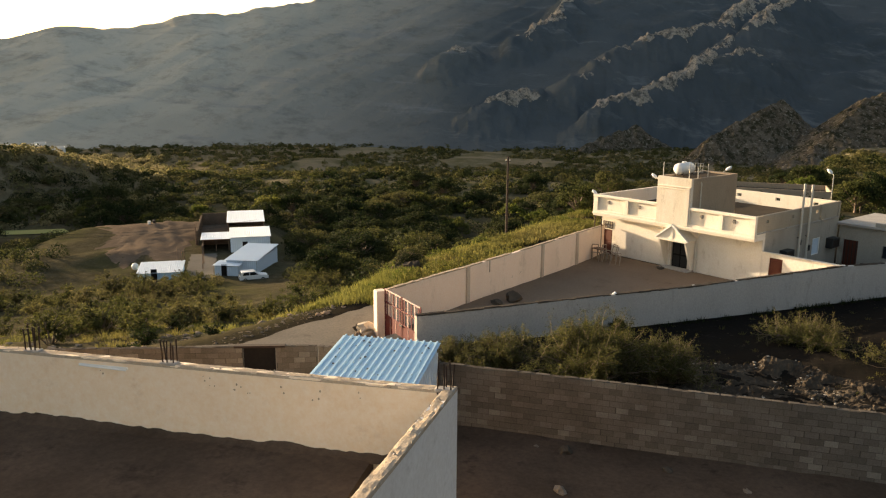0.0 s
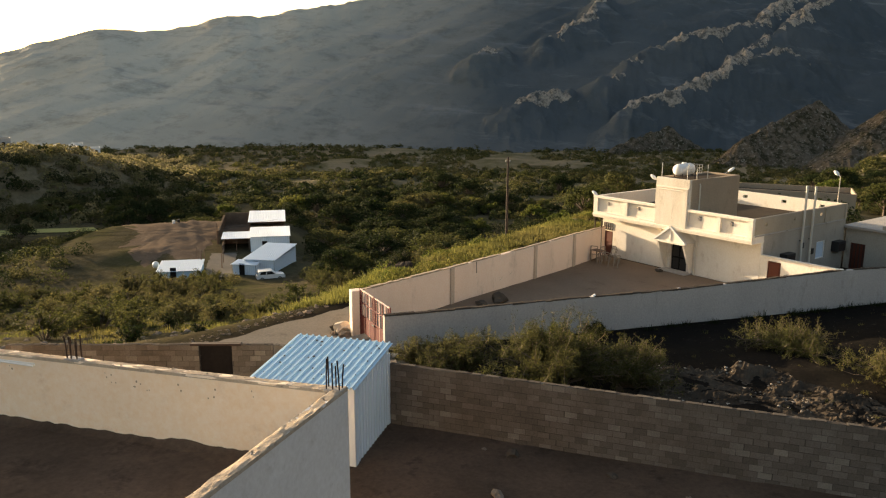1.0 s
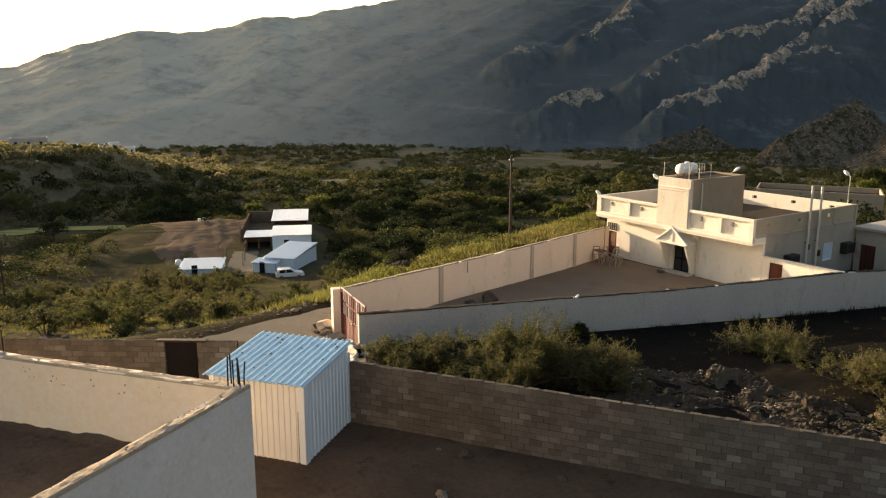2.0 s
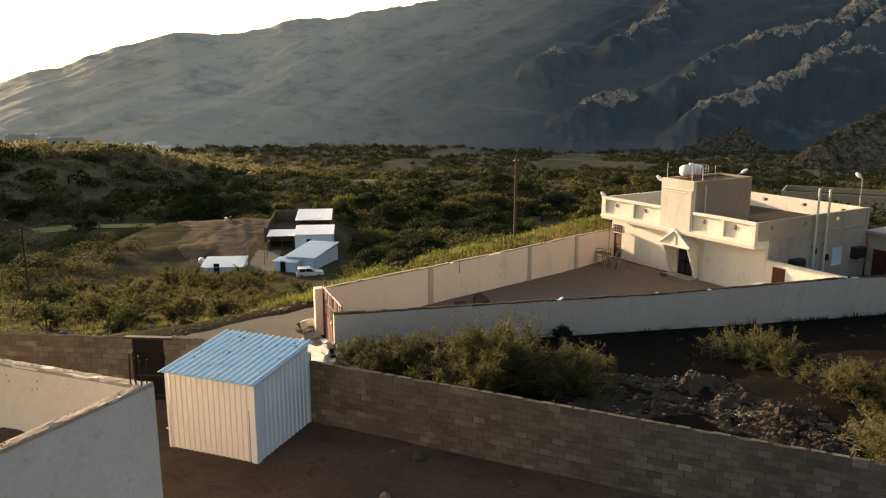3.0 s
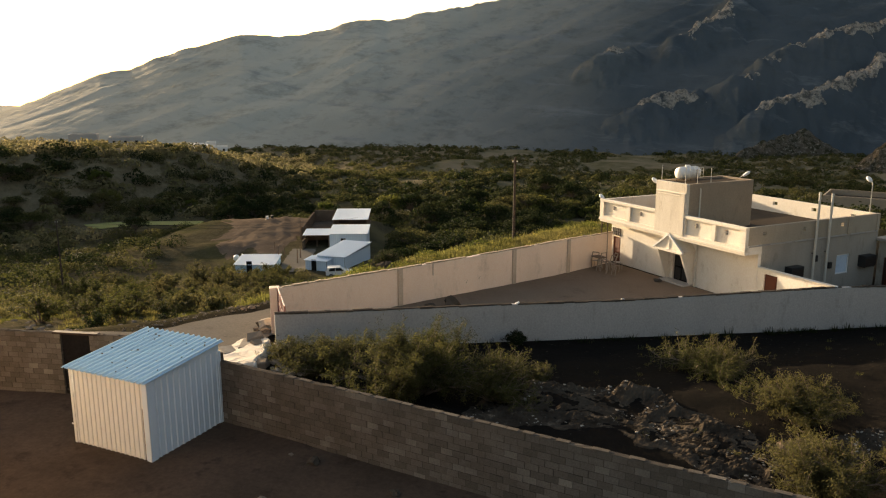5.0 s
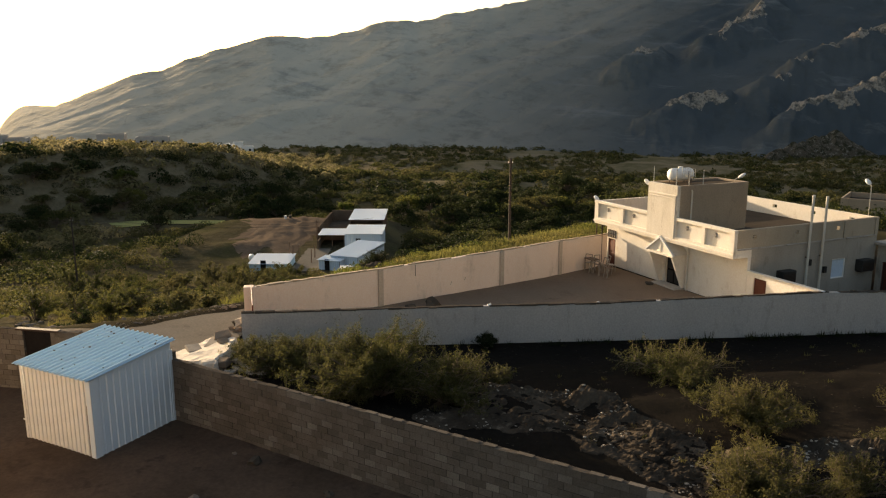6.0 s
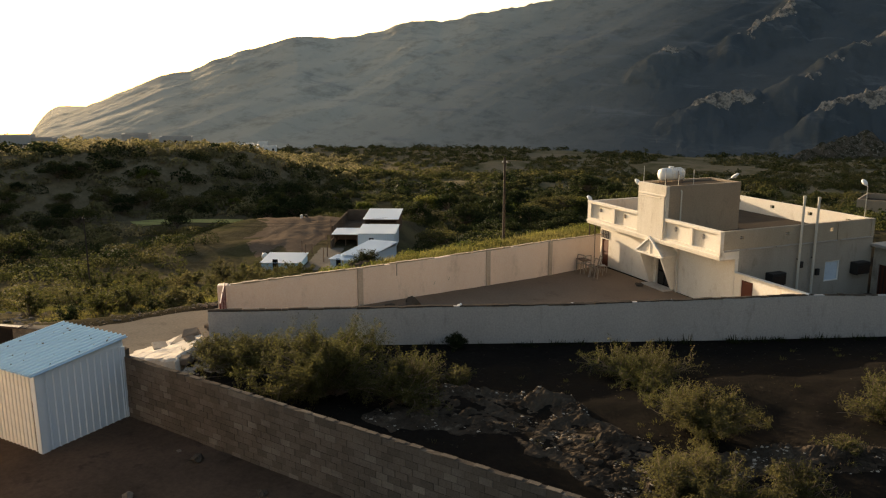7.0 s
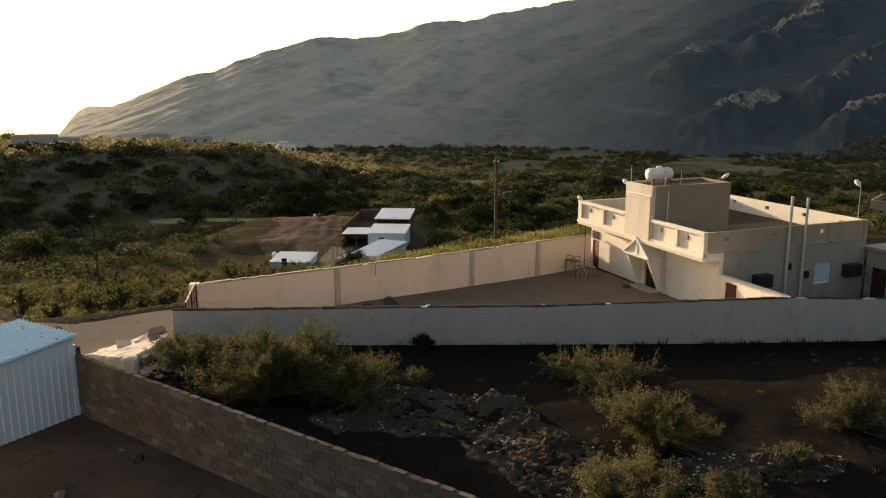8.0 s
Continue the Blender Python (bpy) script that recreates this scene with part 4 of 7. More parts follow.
rod(bm, (8.95, 1.1, HZ), (8.95, 1.1, 1.68), 0.055)
part("downpipe", bm, M_PIPE, house, "pale plastic downpipe on the front wall")
for px_, py_ in ((0.12, 0.15), (0.75, 0.2)):
    part("corner_post", rod(bmesh.new(), (px_, py_, HZ), (px_, py_, 1.72), 0.045, seg=8), M_RUST, house)
# side window and its shutter
# the pane's pale blue is a painted reflection
sw = part("side_window", cube(W - 0.16, 8.47, -0.33, W - 0.12, 9.68, 0.93), M_PALE, house, "small window, its bright reflection painted pale blue")
for a in ((8.45, 8.52, -0.35, 0.95), (9.63, 9.7, -0.35, 0.95), (8.52, 9.63, -0.35, -0.28), (8.52, 9.63, 0.88, 0.95)):
    part("window_frame", cube(W - 0.11, a[0], a[2], W - 0.05, a[1], a[3]), M_WHITE, sw)

# low wall with a brown door, from the house to the court wall
lw = thing("wall_side_court", HM, "low rendered wall joining the house to the court wall", "wall", kind="structure")
wall_with_holes("wall_panel", W, 19.6, HZ - 0.4, 0.86, 1.22, 1.42, [(14.45, 15.4, HZ, 0.62)], lw, M_HOUSE)
part("coping", cube(W, 1.16, 0.862, 19.5, 1.48, 0.93, bevel=0.012), M_HOUSE, lw)
bd = tagged(part("court_door", cube(14.47, 1.28, HZ, 15.38, 1.34, 0.6), M_BROWN), "reddish brown metal door in the low wall", "door")
bd.matrix_basis = HM
part("door_panel", cube(14.6, 1.25, -0.4, 15.25, 1.278, 0.48, bevel=0.015), M_BROWN, bd)
part("door_panel", cube(14.6, 1.25, HZ + 0.1, 15.25, 1.278, -0.55, bevel=0.015), M_BROWN, bd)

# annex beyond the side yard
annex = thing("annex", HM, "low cream annex with a flat slab roof and barred door", "outbuilding")
wall_with_holes("front_wall", 13.95, 24.0, HZ - 0.4, 1.6, 12.6, 12.8, [(14.35, 15.45, HZ, 0.5), (17.2, 18.4, -0.55, 0.4)], annex, M_SIDE)
part("side_wall", cube(23.8, 12.8, HZ - 0.4, 24.0, 19, 1.6), M_SIDE, annex)
part("side_wall", cube(13.95, 12.8, HZ - 0.4, 14.15, 19, 1.6), M_SIDE, annex)
part("back_wall", cube(14.15, 18.8, HZ - 0.4, 23.8, 19, 1.6), M_SIDE, annex)
part("roof_slab", cube(13.8, 12.25, 1.602, 24.2, 19.2, 1.8, bevel=0.02), M_CONC, annex)
part("roof_kerb", cube(16.6, 12.35, 1.802, 24.1, 12.55, 2.1, bevel=0.02), M_SIDE, annex)
part("floor", cube(14.15, 12.8, HZ - 0.3, 23.8, 18.8, HZ - 0.01), M_CONC, annex)
ad = part("annex_door", cube(14.37, 12.7, HZ, 15.43, 12.75, 0.48), M_BROWN, annex, "brown metal door")
bm = bmesh.new()
for x in (14.5, 14.77, 15.03, 15.3):
    box(bm, x - 0.02, 12.66, HZ + 0.1, x + 0.02, 12.698, 0.4)
part("door_bar", bm, M_BLACKM, ad)
aw = part("annex_window", cube(17.22, 12.72, -0.53, 18.38, 12.75, 0.38), M_GLASS, annex)
part("window_frame", cube(17.77, 12.69, -0.53, 17.83, 12.718, 0.38), M_BLACKM, aw)


# ---- the building below the start of the walk: roof terrace with its unfinished parapet ----
CX, CY, CT, CF = -3.13, 14.14, 6.03, 4.37          # outer corner, top of the parapet, terrace floor
terrace = thing("terrace_building", Matrix.Identity(4), "cream rendered building with a walled roof terrace", "building")
TW, TY = 24.0, 15.0


def ragged_wall(x0, y0, x1, y1, z0, z1, thick, seed):
    """An upright wall from one point to another, to the left of the line, with a crumbled top."""
    a, b = Vector((x0, y0, 0)), Vector((x1, y1, 0))
    d = (b - a).normalized()
    nrm = Vector((-d.y, d.x, 0))
    n = max(2, int((b - a).length / 0.26))
    rng = random.Random(seed)
    bm = bmesh.new()
    rows = []
    for i in range(n + 1):
        p = a + (b - a) * (i / n)
        zs = [z1 + rng.uniform(-0.016, 0.006) for _ in range(3)]
        o = [rng.uniform(0, 0.018), thick * rng.uniform(0.4, 0.6), thick - rng.uniform(0, 0.018)]
        row = [bm.verts.new(p + Vector((0, 0, z0))), bm.verts.new(p + Vector((0, 0, z1 - 0.04 - rng.uniform(0, 0.02))))]
        row += [bm.verts.new(p + nrm * o[k] + Vector((0, 0, zs[k]))) for k in range(3)]
        row += [bm.verts.new(p + nrm * thick + Vector((0, 0, z1 - 0.04 - rng.uniform(0, 0.02)))), bm.verts.new(p + nrm * thick + Vector((0, 0, z0)))]
        rows.append(row)
    for r, s in zip(rows, rows[1:]):
        for k in range(6):
            bm.faces.new((r[k], s[k], s[k + 1], r[k + 1]))
    bm.faces.new(rows[0])
    bm.faces.new(rows[-1][::-1])
    bmesh.ops.recalc_face_normals(bm, faces=bm.faces)
    return bm


RX = CX - 1.5                                                    # the side wall's foot end, it runs a little askew
part("side_wall", ragged_wall(RX, CY - TY, CX, CY, -0.2, CT, 0.24, 4), M_WALLSIDE, terrace, "weathered grey side wall, its top edge crumbling")
part("back_wall", ragged_wall(CX - 0.25, CY + 0.02, CX - TW, CY + 0.02, -0.2, CT - 0.02, 0.22, 5), M_CREAM, terrace, "cream parapet wall with small pocked holes")
part("west_wall", cube(CX - TW - 0.22, CY - TY, -0.2, CX - TW, CY + 0.02, CT), M_CREAM, terrace)
part("south_wall", cube(CX - TW, CY - TY - 0.22, -0.2, RX, CY - TY, CF + 0.3), M_CREAM, terrace)
part("terrace_floor", cube(CX - TW + 0.01, CY - TY + 0.01, CF - 0.25, RX - 0.24, CY - 0.21, CF), M_DIRT, terrace, "dark earthy terrace floor")
rng = random.Random(8)
for cx, cn in ((-7.8, 6), (-8.6, 5), (-6.05, 3), (-6.75, 2), (-11.3, 2), (-5.0, 2)):
    for k in range(cn):
        r = rng.uniform(0.01, 0.024)
        bm = bmesh.new()
        bmesh.ops.create_icosphere(bm, subdivisions=1, radius=r, matrix=Matrix.Translation((cx + rng.uniform(-0.2, 0.2), CY - 0.2, 5.66 + rng.uniform(-0.16, 0.16))) @ Matrix.Diagonal((1, 0.25, 1.3, 1)))
        part("plaster_chip", bm, M_TOWERS, terrace)


def top_crumbs(seed, n, line, spread_, z):
    """Loose mortar and plaster crumbs lying on a wall top."""
    rg = np.random.default_rng(seed)
    (ax, ay), (bx, by) = line
    V, F = [], []
    tet = np.array(((-1, -0.8, -0.3), (1, -0.6, -0.3), (0.2, 1, -0.3), (0.1, 0.05, 0.9)))
    for k in range(n):
        t = rg.uniform()
        r = 0.008 + 0.032 * rg.uniform() ** 3
        a = rg.uniform(0, math.tau)
        q = tet * (r * rg.uniform(0.7, 1.5, (4, 3)))
        off = rg.uniform(*spread_)
        dx, dy = bx - ax, by - ay
        ln = math.hypot(dx, dy)
        px, py = ax + dx * t - dy / ln * off, ay + dy * t + dx / ln * off
        V.append(np.stack([q[:, 0] * math.cos(a) - q[:, 1] * math.sin(a) + px, q[:, 0] * math.sin(a) + q[:, 1] * math.cos(a) + py, q[:, 2] + z + 0.25 * r], -1))
        F.append(np.array(((0, 2, 1), (0, 1, 3), (1, 2, 3), (2, 0, 3))) + 4 * k)
    return np.concatenate(V), np.concatenate(F)


def mortar_top(name, line, thick, z, seed, label, high=0.05):
    """A rough trowelled mortar bed along a wall top: lumps, broken edges and hollows."""
    (ax, ay), (bx, by) = line
    ln = math.hypot(bx - ax, by - ay)
    s = np.arange(0, ln + 0.01, 0.06)
    w = np.array((0, 0, 0.12, 0.35, 0.6, 0.85, 1, 1)) * thick
    S, Wd = np.meshgrid(s, w, indexing="ij")
    edge = np.array((0.2, 1, 0.3, 0, 0, 0.3, 1, 0.2))[None, :]
    drop = np.array((1, 0.35, 0.12, 0, 0, 0.1, 0.35, 1))[None, :]
    side = np.sign(w - thick / 2)[None, :]
    off = Wd + side * (0.012 - 0.045 * edge * fbm(S * 2.2, Wd * 0 + side * 3, 4, seed) ** 1.5)
    h = high * (0.55 + 0.9 * (fbm(S * 1.4, Wd * 6, 4, seed + 1) - 0.5) + 0.5 * (vnoise(S * 7, Wd * 22, seed + 2) - 0.5)) - drop * high * (0.5 + 0.6 * vnoise(S * 4, Wd * 0, seed + 3))
    h = np.where(drop >= 1, -0.05, h)
    X, Y = ax + (bx - ax) / ln * S - (by - ay) / ln * off, ay + (by - ay) / ln * S + (bx - ax) / ln * off
    i, j = np.meshgrid(np.arange(len(s) - 1), np.arange(len(w) - 1), indexing="ij")
    a = (i * len(w) + j).ravel()
    ob = arrays(name, np.stack([X, Y, z + h], -1).reshape(-1, 3), np.stack([a, a + len(w), a + len(w) + 1, a + 1], -1), M_TOPMORTAR, terrace)
    ob["label"] = label


mortar_top("side_mortar", ((RX, CY - TY), (CX, CY)), 0.24, CT - 0.012, 141, "rough brown mortar along the wall top")
mortar_top("back_mortar", ((CX - 0.25, CY + 0.02), (CX - TW, CY + 0.02)), 0.22, CT - 0.036, 151, "rough brown mortar along the parapet top", 0.035)
tagged(arrays("side_debris", *top_crumbs(81, 260, ((RX, CY - TY), (CX, CY)), (0.0, 0.23), CT - 0.015), M_TOWERS, terrace), kind="stuff")
tagged(arrays("edge_debris", *top_crumbs(83, 500, ((RX, CY - TY), (CX, CY)), (0.2, 0.245), CT - 0.03), M_ROOF, terrace), kind="stuff")
tagged(arrays("back_debris", *top_crumbs(82, 300, ((CX - 0.25, CY + 0.02), (CX - TW, CY + 0.02)), (0.0, 0.2), CT - 0.035), M_TOWERS, terrace), kind="stuff")


def dirt_skirt():
    """Mud splashed and heaped unevenly along the foot of the parapet."""
    xs = np.arange(CX - TW + 0.1, CX - 0.3, 0.07)
    h = 0.03 + 0.15 * fbm(xs * 1.6, xs * 0 + 3.0, 4, 15) ** 1.5 + 0.05 * vnoise(xs * 6, xs * 0, 8)
    yb = CY - 0.2
    rows = [np.stack([xs, xs * 0 + yb + 0.01, CF + h], -1), np.stack([xs, xs * 0 + yb - 0.012, CF + h * 0.9], -1), np.stack([xs, yb - 0.05 - h * 0.5, CF + h * 0.3], -1), np.stack([xs, yb - 0.15 - h * 1.2, xs * 0 + CF - 0.02], -1)]
    n = len(xs)
    i, j = np.meshgrid(np.arange(3), np.arange(n - 1), indexing="ij")
    a = (i * n + j).ravel()
    arrays("dirt_skirt", np.concatenate(rows), np.stack([a, a + n, a + n + 1, a + 1], -1), M_DIRT, terrace)


dirt_skirt()


def rebar_cluster(x, y, z, n, seed, h=0.72):
    rng = random.Random(seed)
    ob = thing("rebar_cluster", pose(x, y, z), "rusty starter bars rising from the wall top", "rebar", "rebar clusters")
    for k in range(n):
        px, py = (k % 3 - 1) * 0.13 + rng.uniform(-0.02, 0.02), (k // 3 - 0.5) * 0.13
        hh = h * rng.uniform(0.75, 1.1)
        bm = bmesh.new()
        bend = rng.uniform(-0.04, 0.04)
        rod(bm, (px, py, -0.1), (px + bend * 0.4, py, hh * 0.5), 0.016, seg=6)
        rod(bm, (px + bend * 0.4, py, hh * 0.5), (px + bend, py + bend * 0.4, hh), 0.016, seg=6)
        part("bar", bm, M_RUST, ob)
    part("mortar_lump", cube(-0.2, -0.1, -0.06, 0.2, 0.1, 0.02, bevel=0.02), M_CONC, ob)
    return ob


rebar_cluster(CX - 0.22, CY - 0.17, CT, 6, 1, 0.62)
rebar_cluster(-9.55, CY - 0.1, CT, 6, 2, 0.5)
rebar_cluster(-13.0, CY - 0.1, CT, 6, 3, 0.55)
bm = bmesh.new()
rod(bm, (-11.72, CY - 0.24, 5.83), (-10.55, CY - 0.24, 5.80), 0.02)
tube = tagged(part("tube_lamp", bm, M_WHITE), "white fluorescent tube lamp fixed to the parapet, unlit", "lamp")
part("fitting", cube(-11.75, CY - 0.22, 5.80, -10.52, CY - 0.198, 5.86), M_WHITE, tube)

# ---- corrugated shed ----
def corrugated(p, u, v, nu, depth, ribs, flat=0.5):
    """A ribbed sheet from corner p along u (across the ribs) and v (along them); nu: outward normal."""
    p, u, v, nu = Vector(p), Vector(u), Vector(v), Vector(nu).normalized()
    L = u.length
    ts = [0.0]
    hs = [0.0]
    for k in range(ribs):
        a, w = (k + 0.5) / ribs, 1 / ribs
        for dt, h in ((-flat * 0.36, 0), (-flat * 0.2, 1), (flat * 0.2, 1), (flat * 0.36, 0)):
            ts.append(a + dt * w)
            hs.append(h * depth)
    ts.append(1.0)
    hs.append(0.0)
    bm = bmesh.new()
    rows = []
    for t, h in zip(ts, hs):
        q = p + u * t + nu * h
        rows.append((bm.verts.new(q), bm.verts.new(q + v), bm.verts.new(q - nu * 0.012), bm.verts.new(q + v - nu * 0.012)))
    for a, b in zip(rows, rows[1:]):
        bm.faces.new((a[0], b[0], b[1], a[1]))
        bm.faces.new((a[2], a[3], b[3], b[2]))
        bm.faces.new((a[1], b[1], b[3], a[3]))
        bm.faces.new((a[0], a[2], b[2], b[0]))
    bmesh.ops.recalc_face_normals(bm, faces=bm.faces)
    return bm


def tin_shed():
    x0, x1, y0, y1 = -9.38, -6.05, 21.68, 25.0
    h0, h1 = 2.72, 2.98
    s = thing("tin_shed", pose(x0, y0, 0), "corrugated sheet-metal shed, cream front and pale blue roof", "shed")
    w, d = x1 - x0, y1 - y0
    part("front_sheet", corrugated((0, 0, 0.02), (w, 0, 0), (0, 0, h0 - 0.03), (0, -1, 0), 0.035, 16), M_SHEETC, s, "cream corrugated sheet front")
    part("side_sheet", corrugated((w, 0, 0.02), (0, d, 0), (0, 0, h0 - 0.03), (1, 0, 0), 0.035, 13), M_SHEETW, s, "bluish white corrugated side sheet")
    part("side_sheet", corrugated((0, 0, 0.02), (0, d, 0), (0, 0, h0 - 0.03), (-1, 0, 0), 0.035, 13), M_SHEETW, s)
    part("back_sheet", corrugated((0, d, 0.02), (w, 0, 0), (0, 0, h1 - 0.03), (0, 1, 0), 0.035, 16), M_SHEETW, s)
    for xx in (w - 0.004, 0.004):
        o = [(0, h0 - 0.01), (d, h0 - 0.01), (d, h1 - 0.02)]
        bm = bmesh.new()
        a = [bm.verts.new((xx - 0.012, y, z)) for y, z in o]
        b = [bm.verts.new((xx + 0.012, y, z)) for y, z in o]
        bm.faces.new(a)
        bm.faces.new(b[::-1])
        for i in range(3):
            j = (i + 1) % 3
            bm.faces.new((a[i], a[j], b[j], b[i]))
        bmesh.ops.recalc_face_normals(bm, faces=bm.faces)
        part("gable_sheet", bm, M_SHEETW, s)
    sl = (h1 - h0) / d
    r = part("roof_sheet", corrugated((-0.2, -0.2, h0 + 0.03 - 0.2 * sl), (w + 0.32, 0, 0), (0, d + 0.36, (d + 0.36) * sl), (0, -sl, 1), 0.06, 15), M_SHEETB, s, "pale blue corrugated roof sheet with rust spots")
    rng = random.Random(5)
    for k in range(26):
        x, y = rng.uniform(0.1, w - 0.1), rng.uniform(0.1, d - 0.1)
        bm = bmesh.new()
        rod(bm, (x, y, h0 + 0.06 + y * sl), (x, y, h0 + 0.085 + y * sl), rng.uniform(0.02, 0.045), seg=7)
        part("roof_washer", bm, M_RUST, r)
    part("corner_trim", cube(w - 0.16, -0.055, 0.02, w + 0.05, -0.037, h0 - 0.02), M_SHEETW, s)
    part("corner_trim", cube(w + 0.037, -0.055, 0.02, w + 0.055, 0.22, h0 - 0.02), M_SHEETW, s)
    part("corner_trim", cube(-0.05, -0.055, 0.02, 0.06, -0.037, h0 - 0.02), M_SHEETC, s)
    part("corner_trim", cube(w + 0.037, d - 0.1, 0.02, w + 0.055, d + 0.03, h0 - 0.02), M_SHEETW, s)
    part("door_edge", cube(w - 0.2, -0.058, 0.05, w - 0.185, -0.05, h0 - 0.9), M_RUST, s)
    part("door_latch", cube(-0.14, -0.06, 0.68, 0.02, -0.038, 0.74, bevel=0.01), M_WHITE, s)
    return s


tin_shed()


# ---- things on and round the house ----
def on_house(x, y, z, rz=0):
    return HM @ pose(x, y, z, 0, 0, rz)


def water_tank():
    t = thing("water_tank", on_house(6.95, 0.9, TZ - 0.1, 0) @ Matrix.Scale(0.84, 4), "white horizontal cylindrical water tank on a steel stand", "water tank")
    bm = bmesh.new()
    rows = []
    prof = [(0, 0.02), (0.03, 0.32), (0.12, 0.45), (0.3, 0.5), (1.0, 0.5), (1.02, 0.525), (1.08, 0.525), (1.1, 0.5), (1.9, 0.5), (2.08, 0.45), (2.17, 0.32), (2.2, 0.02)]
    for y, r in prof:
        rows.append([bm.verts.new((math.cos(a) * r, y, math.sin(a) * r + 0.72)) for a in [k * math.tau / 24 for k in range(24)]])
    for a, b in zip(rows, rows[1:]):
        for k in range(24):
            bm.faces.new((a[k], a[(k + 1) % 24], b[(k + 1) % 24], b[k]))
    bm.faces.new(rows[0])
    bm.faces.new(rows[-1][::-1])
    bmesh.ops.recalc_face_normals(bm, faces=bm.faces)
    for f in bm.faces:
        f.smooth = True
    part("tank_body", bm, M_WHITE, t)
    bm = bmesh.new()
    rod(bm, (0, 1.05, 1.2), (0, 1.05, 1.32), 0.2, seg=16)
    part("tank_lid", bm, M_WHITE, t)
    for y in (0.35, 1.85):
        bm = bmesh.new()
        for x in (-0.4, 0.4):
            rod(bm, (x, y, 0), (x, y, 0.42), 0.03, seg=6)
        rod(bm, (-0.45, y, 0.25), (0.45, y, 0.25), 0.03, seg=6)
        part("stand", bm, M_RUST, t)
    return t


water_tank()


def tower_bars(x, y, h):
    ob = thing("roof_post", on_house(x, y, TZ - 0.05), "thin rusty steel post on the tower roof", "post", "tower roof posts")
    bm = bmesh.new()
    rod(bm, (0, 0, -0.1), (0, 0, h), 0.025, 0.022, seg=6)
    part("post_bar", bm, M_PIPE, ob)
    rod_b = bmesh.new()
    rod(rod_b, (-0.05, 0, h * 0.9), (0.05, 0, h * 0.9), 0.012, seg=6)
    part("cross_pin", rod_b, M_RUST, ob)


def roof_aerial():
    a = thing("grid_aerial", on_house(8.3, 1.3, TZ - 0.12, 20), "wire grid television aerial on a short mast", "aerial")
    part("mast", rod(bmesh.new(), (0, 0, -0.1), (0, 0, 1.0), 0.025, seg=6), M_RUST, a)
    for k in range(6):
        part("grid_bar", rod(bmesh.new(), (-0.45 + k * 0.18, 0, 0.5), (-0.45 + k * 0.18, 0, 1.15), 0.012, seg=5), M_PIPE, a)
    for z in (0.5, 0.72, 0.93, 1.15):
        part("grid_bar", rod(bmesh.new(), (-0.45, 0, z), (0.45, 0, z), 0.012, seg=5), M_PIPE, a)


roof_aerial()
for x, y, h in ((6.35, 0.1, 1.1), (8.5, 0.15, 1.15), (8.7, 2.2, 1.0), (8.6, 1.1, 0.8)):
    tower_bars(x, y, h)


def flood_lamp(x, y, z, reach, turn, post=0.9):
    """A white lamp head on a short bent arm."""
    f = thing("flood_lamp", on_house(x, y, z, turn), "white street-type lamp on a bent steel arm, unlit", "lamp", "roof lamps")
    bm = bmesh.new()
    rod(bm, (0, 0, -0.2), (0, 0, post), 0.03, seg=6)
    rod(bm, (0, 0, post), (reach, 0, post + reach * 0.7), 0.028, seg=6)
    part("arm", bm, M_PIPE, f)
    bm = bmesh.new()
    bmesh.ops.create_uvsphere(bm, u_segments=14, v_segments=8, radius=0.22, matrix=Matrix.Translation((reach + 0.15, 0, post + reach * 0.7 + 0.06)) @ Matrix.Rotation(radians(-35), 4, 'Y') @ Matrix.Diagonal((1.35, 0.8, 0.5, 1)))
    for fa in bm.faces:
        fa.smooth = True
    part("lamp_head", bm, M_WHITE, f)
    return f


flood_lamp(5.9, 0.3, 4.9, 0.3, 180, 0.2)
flood_lamp(7.6, 5.95, 5.2, 0.35, 60, 0.25)
flood_lamp(13.2, 12.3, 3.35, 0.25, 160, 2.0)
flood_lamp(0.15, 0.15, 3.3, 0.05, 180, 0.15)


def standing_pipe(x, y, z0, z1, r=0.075):
    ob = thing("standing_pipe", on_house(x, y, z0), "tall pale plastic vent pipe beside the house wall", "pipe", "vent pipes")
    bm = bmesh.new()
    rod(bm, (0, 0, 0), (0, 0, z1 - z0), r, seg=12)
    part("pipe_tube", bm, M_PIPE, ob)
    bm = bmesh.new()
    rod(bm, (0, 0, z1 - z0 - 0.12), (0, 0, z1 - z0 + 0.03), r * 1.2, seg=12)
    part("collar", bm, M_PIPE, ob)
    bm = bmesh.new()
    box(bm, -0.3, -0.03, 2.9, 0.02, 0.03, 2.95)
    part("bracket", bm, M_RUST, ob)
    return ob


standing_pipe(W + 0.2, 6.0, HZ - 0.1, 5.2)
standing_pipe(W + 0.2, 7.2, HZ - 0.1, 5.05)


def air_conditioner(y, z, w=1.0, h=0.62):
    ac = thing("air_conditioner", on_house(W + 0.28, y, z), "dark boxy air conditioner on the side wall", "air conditioner", "air conditioners")
    part("casing", cube(-0.3, -w / 2, 0, 0.25, w / 2, h, bevel=0.03), M_BLACKM, ac)
    for k in range(6):
        part("slat", cube(0.252, -w / 2 + 0.08, 0.08 + k * 0.085, 0.268, w / 2 - 0.08, 0.12 + k * 0.085), M_RUST, ac)
    part("bracket", cube(-0.28, -w / 2 + 0.1, -0.05, 0.2, -w / 2 + 0.15, 0.0), M_RUST, ac)
    part("bracket", cube(-0.28, w / 2 - 0.15, -0.05, 0.2, w / 2 - 0.1, 0.0), M_RUST, ac)
    return ac


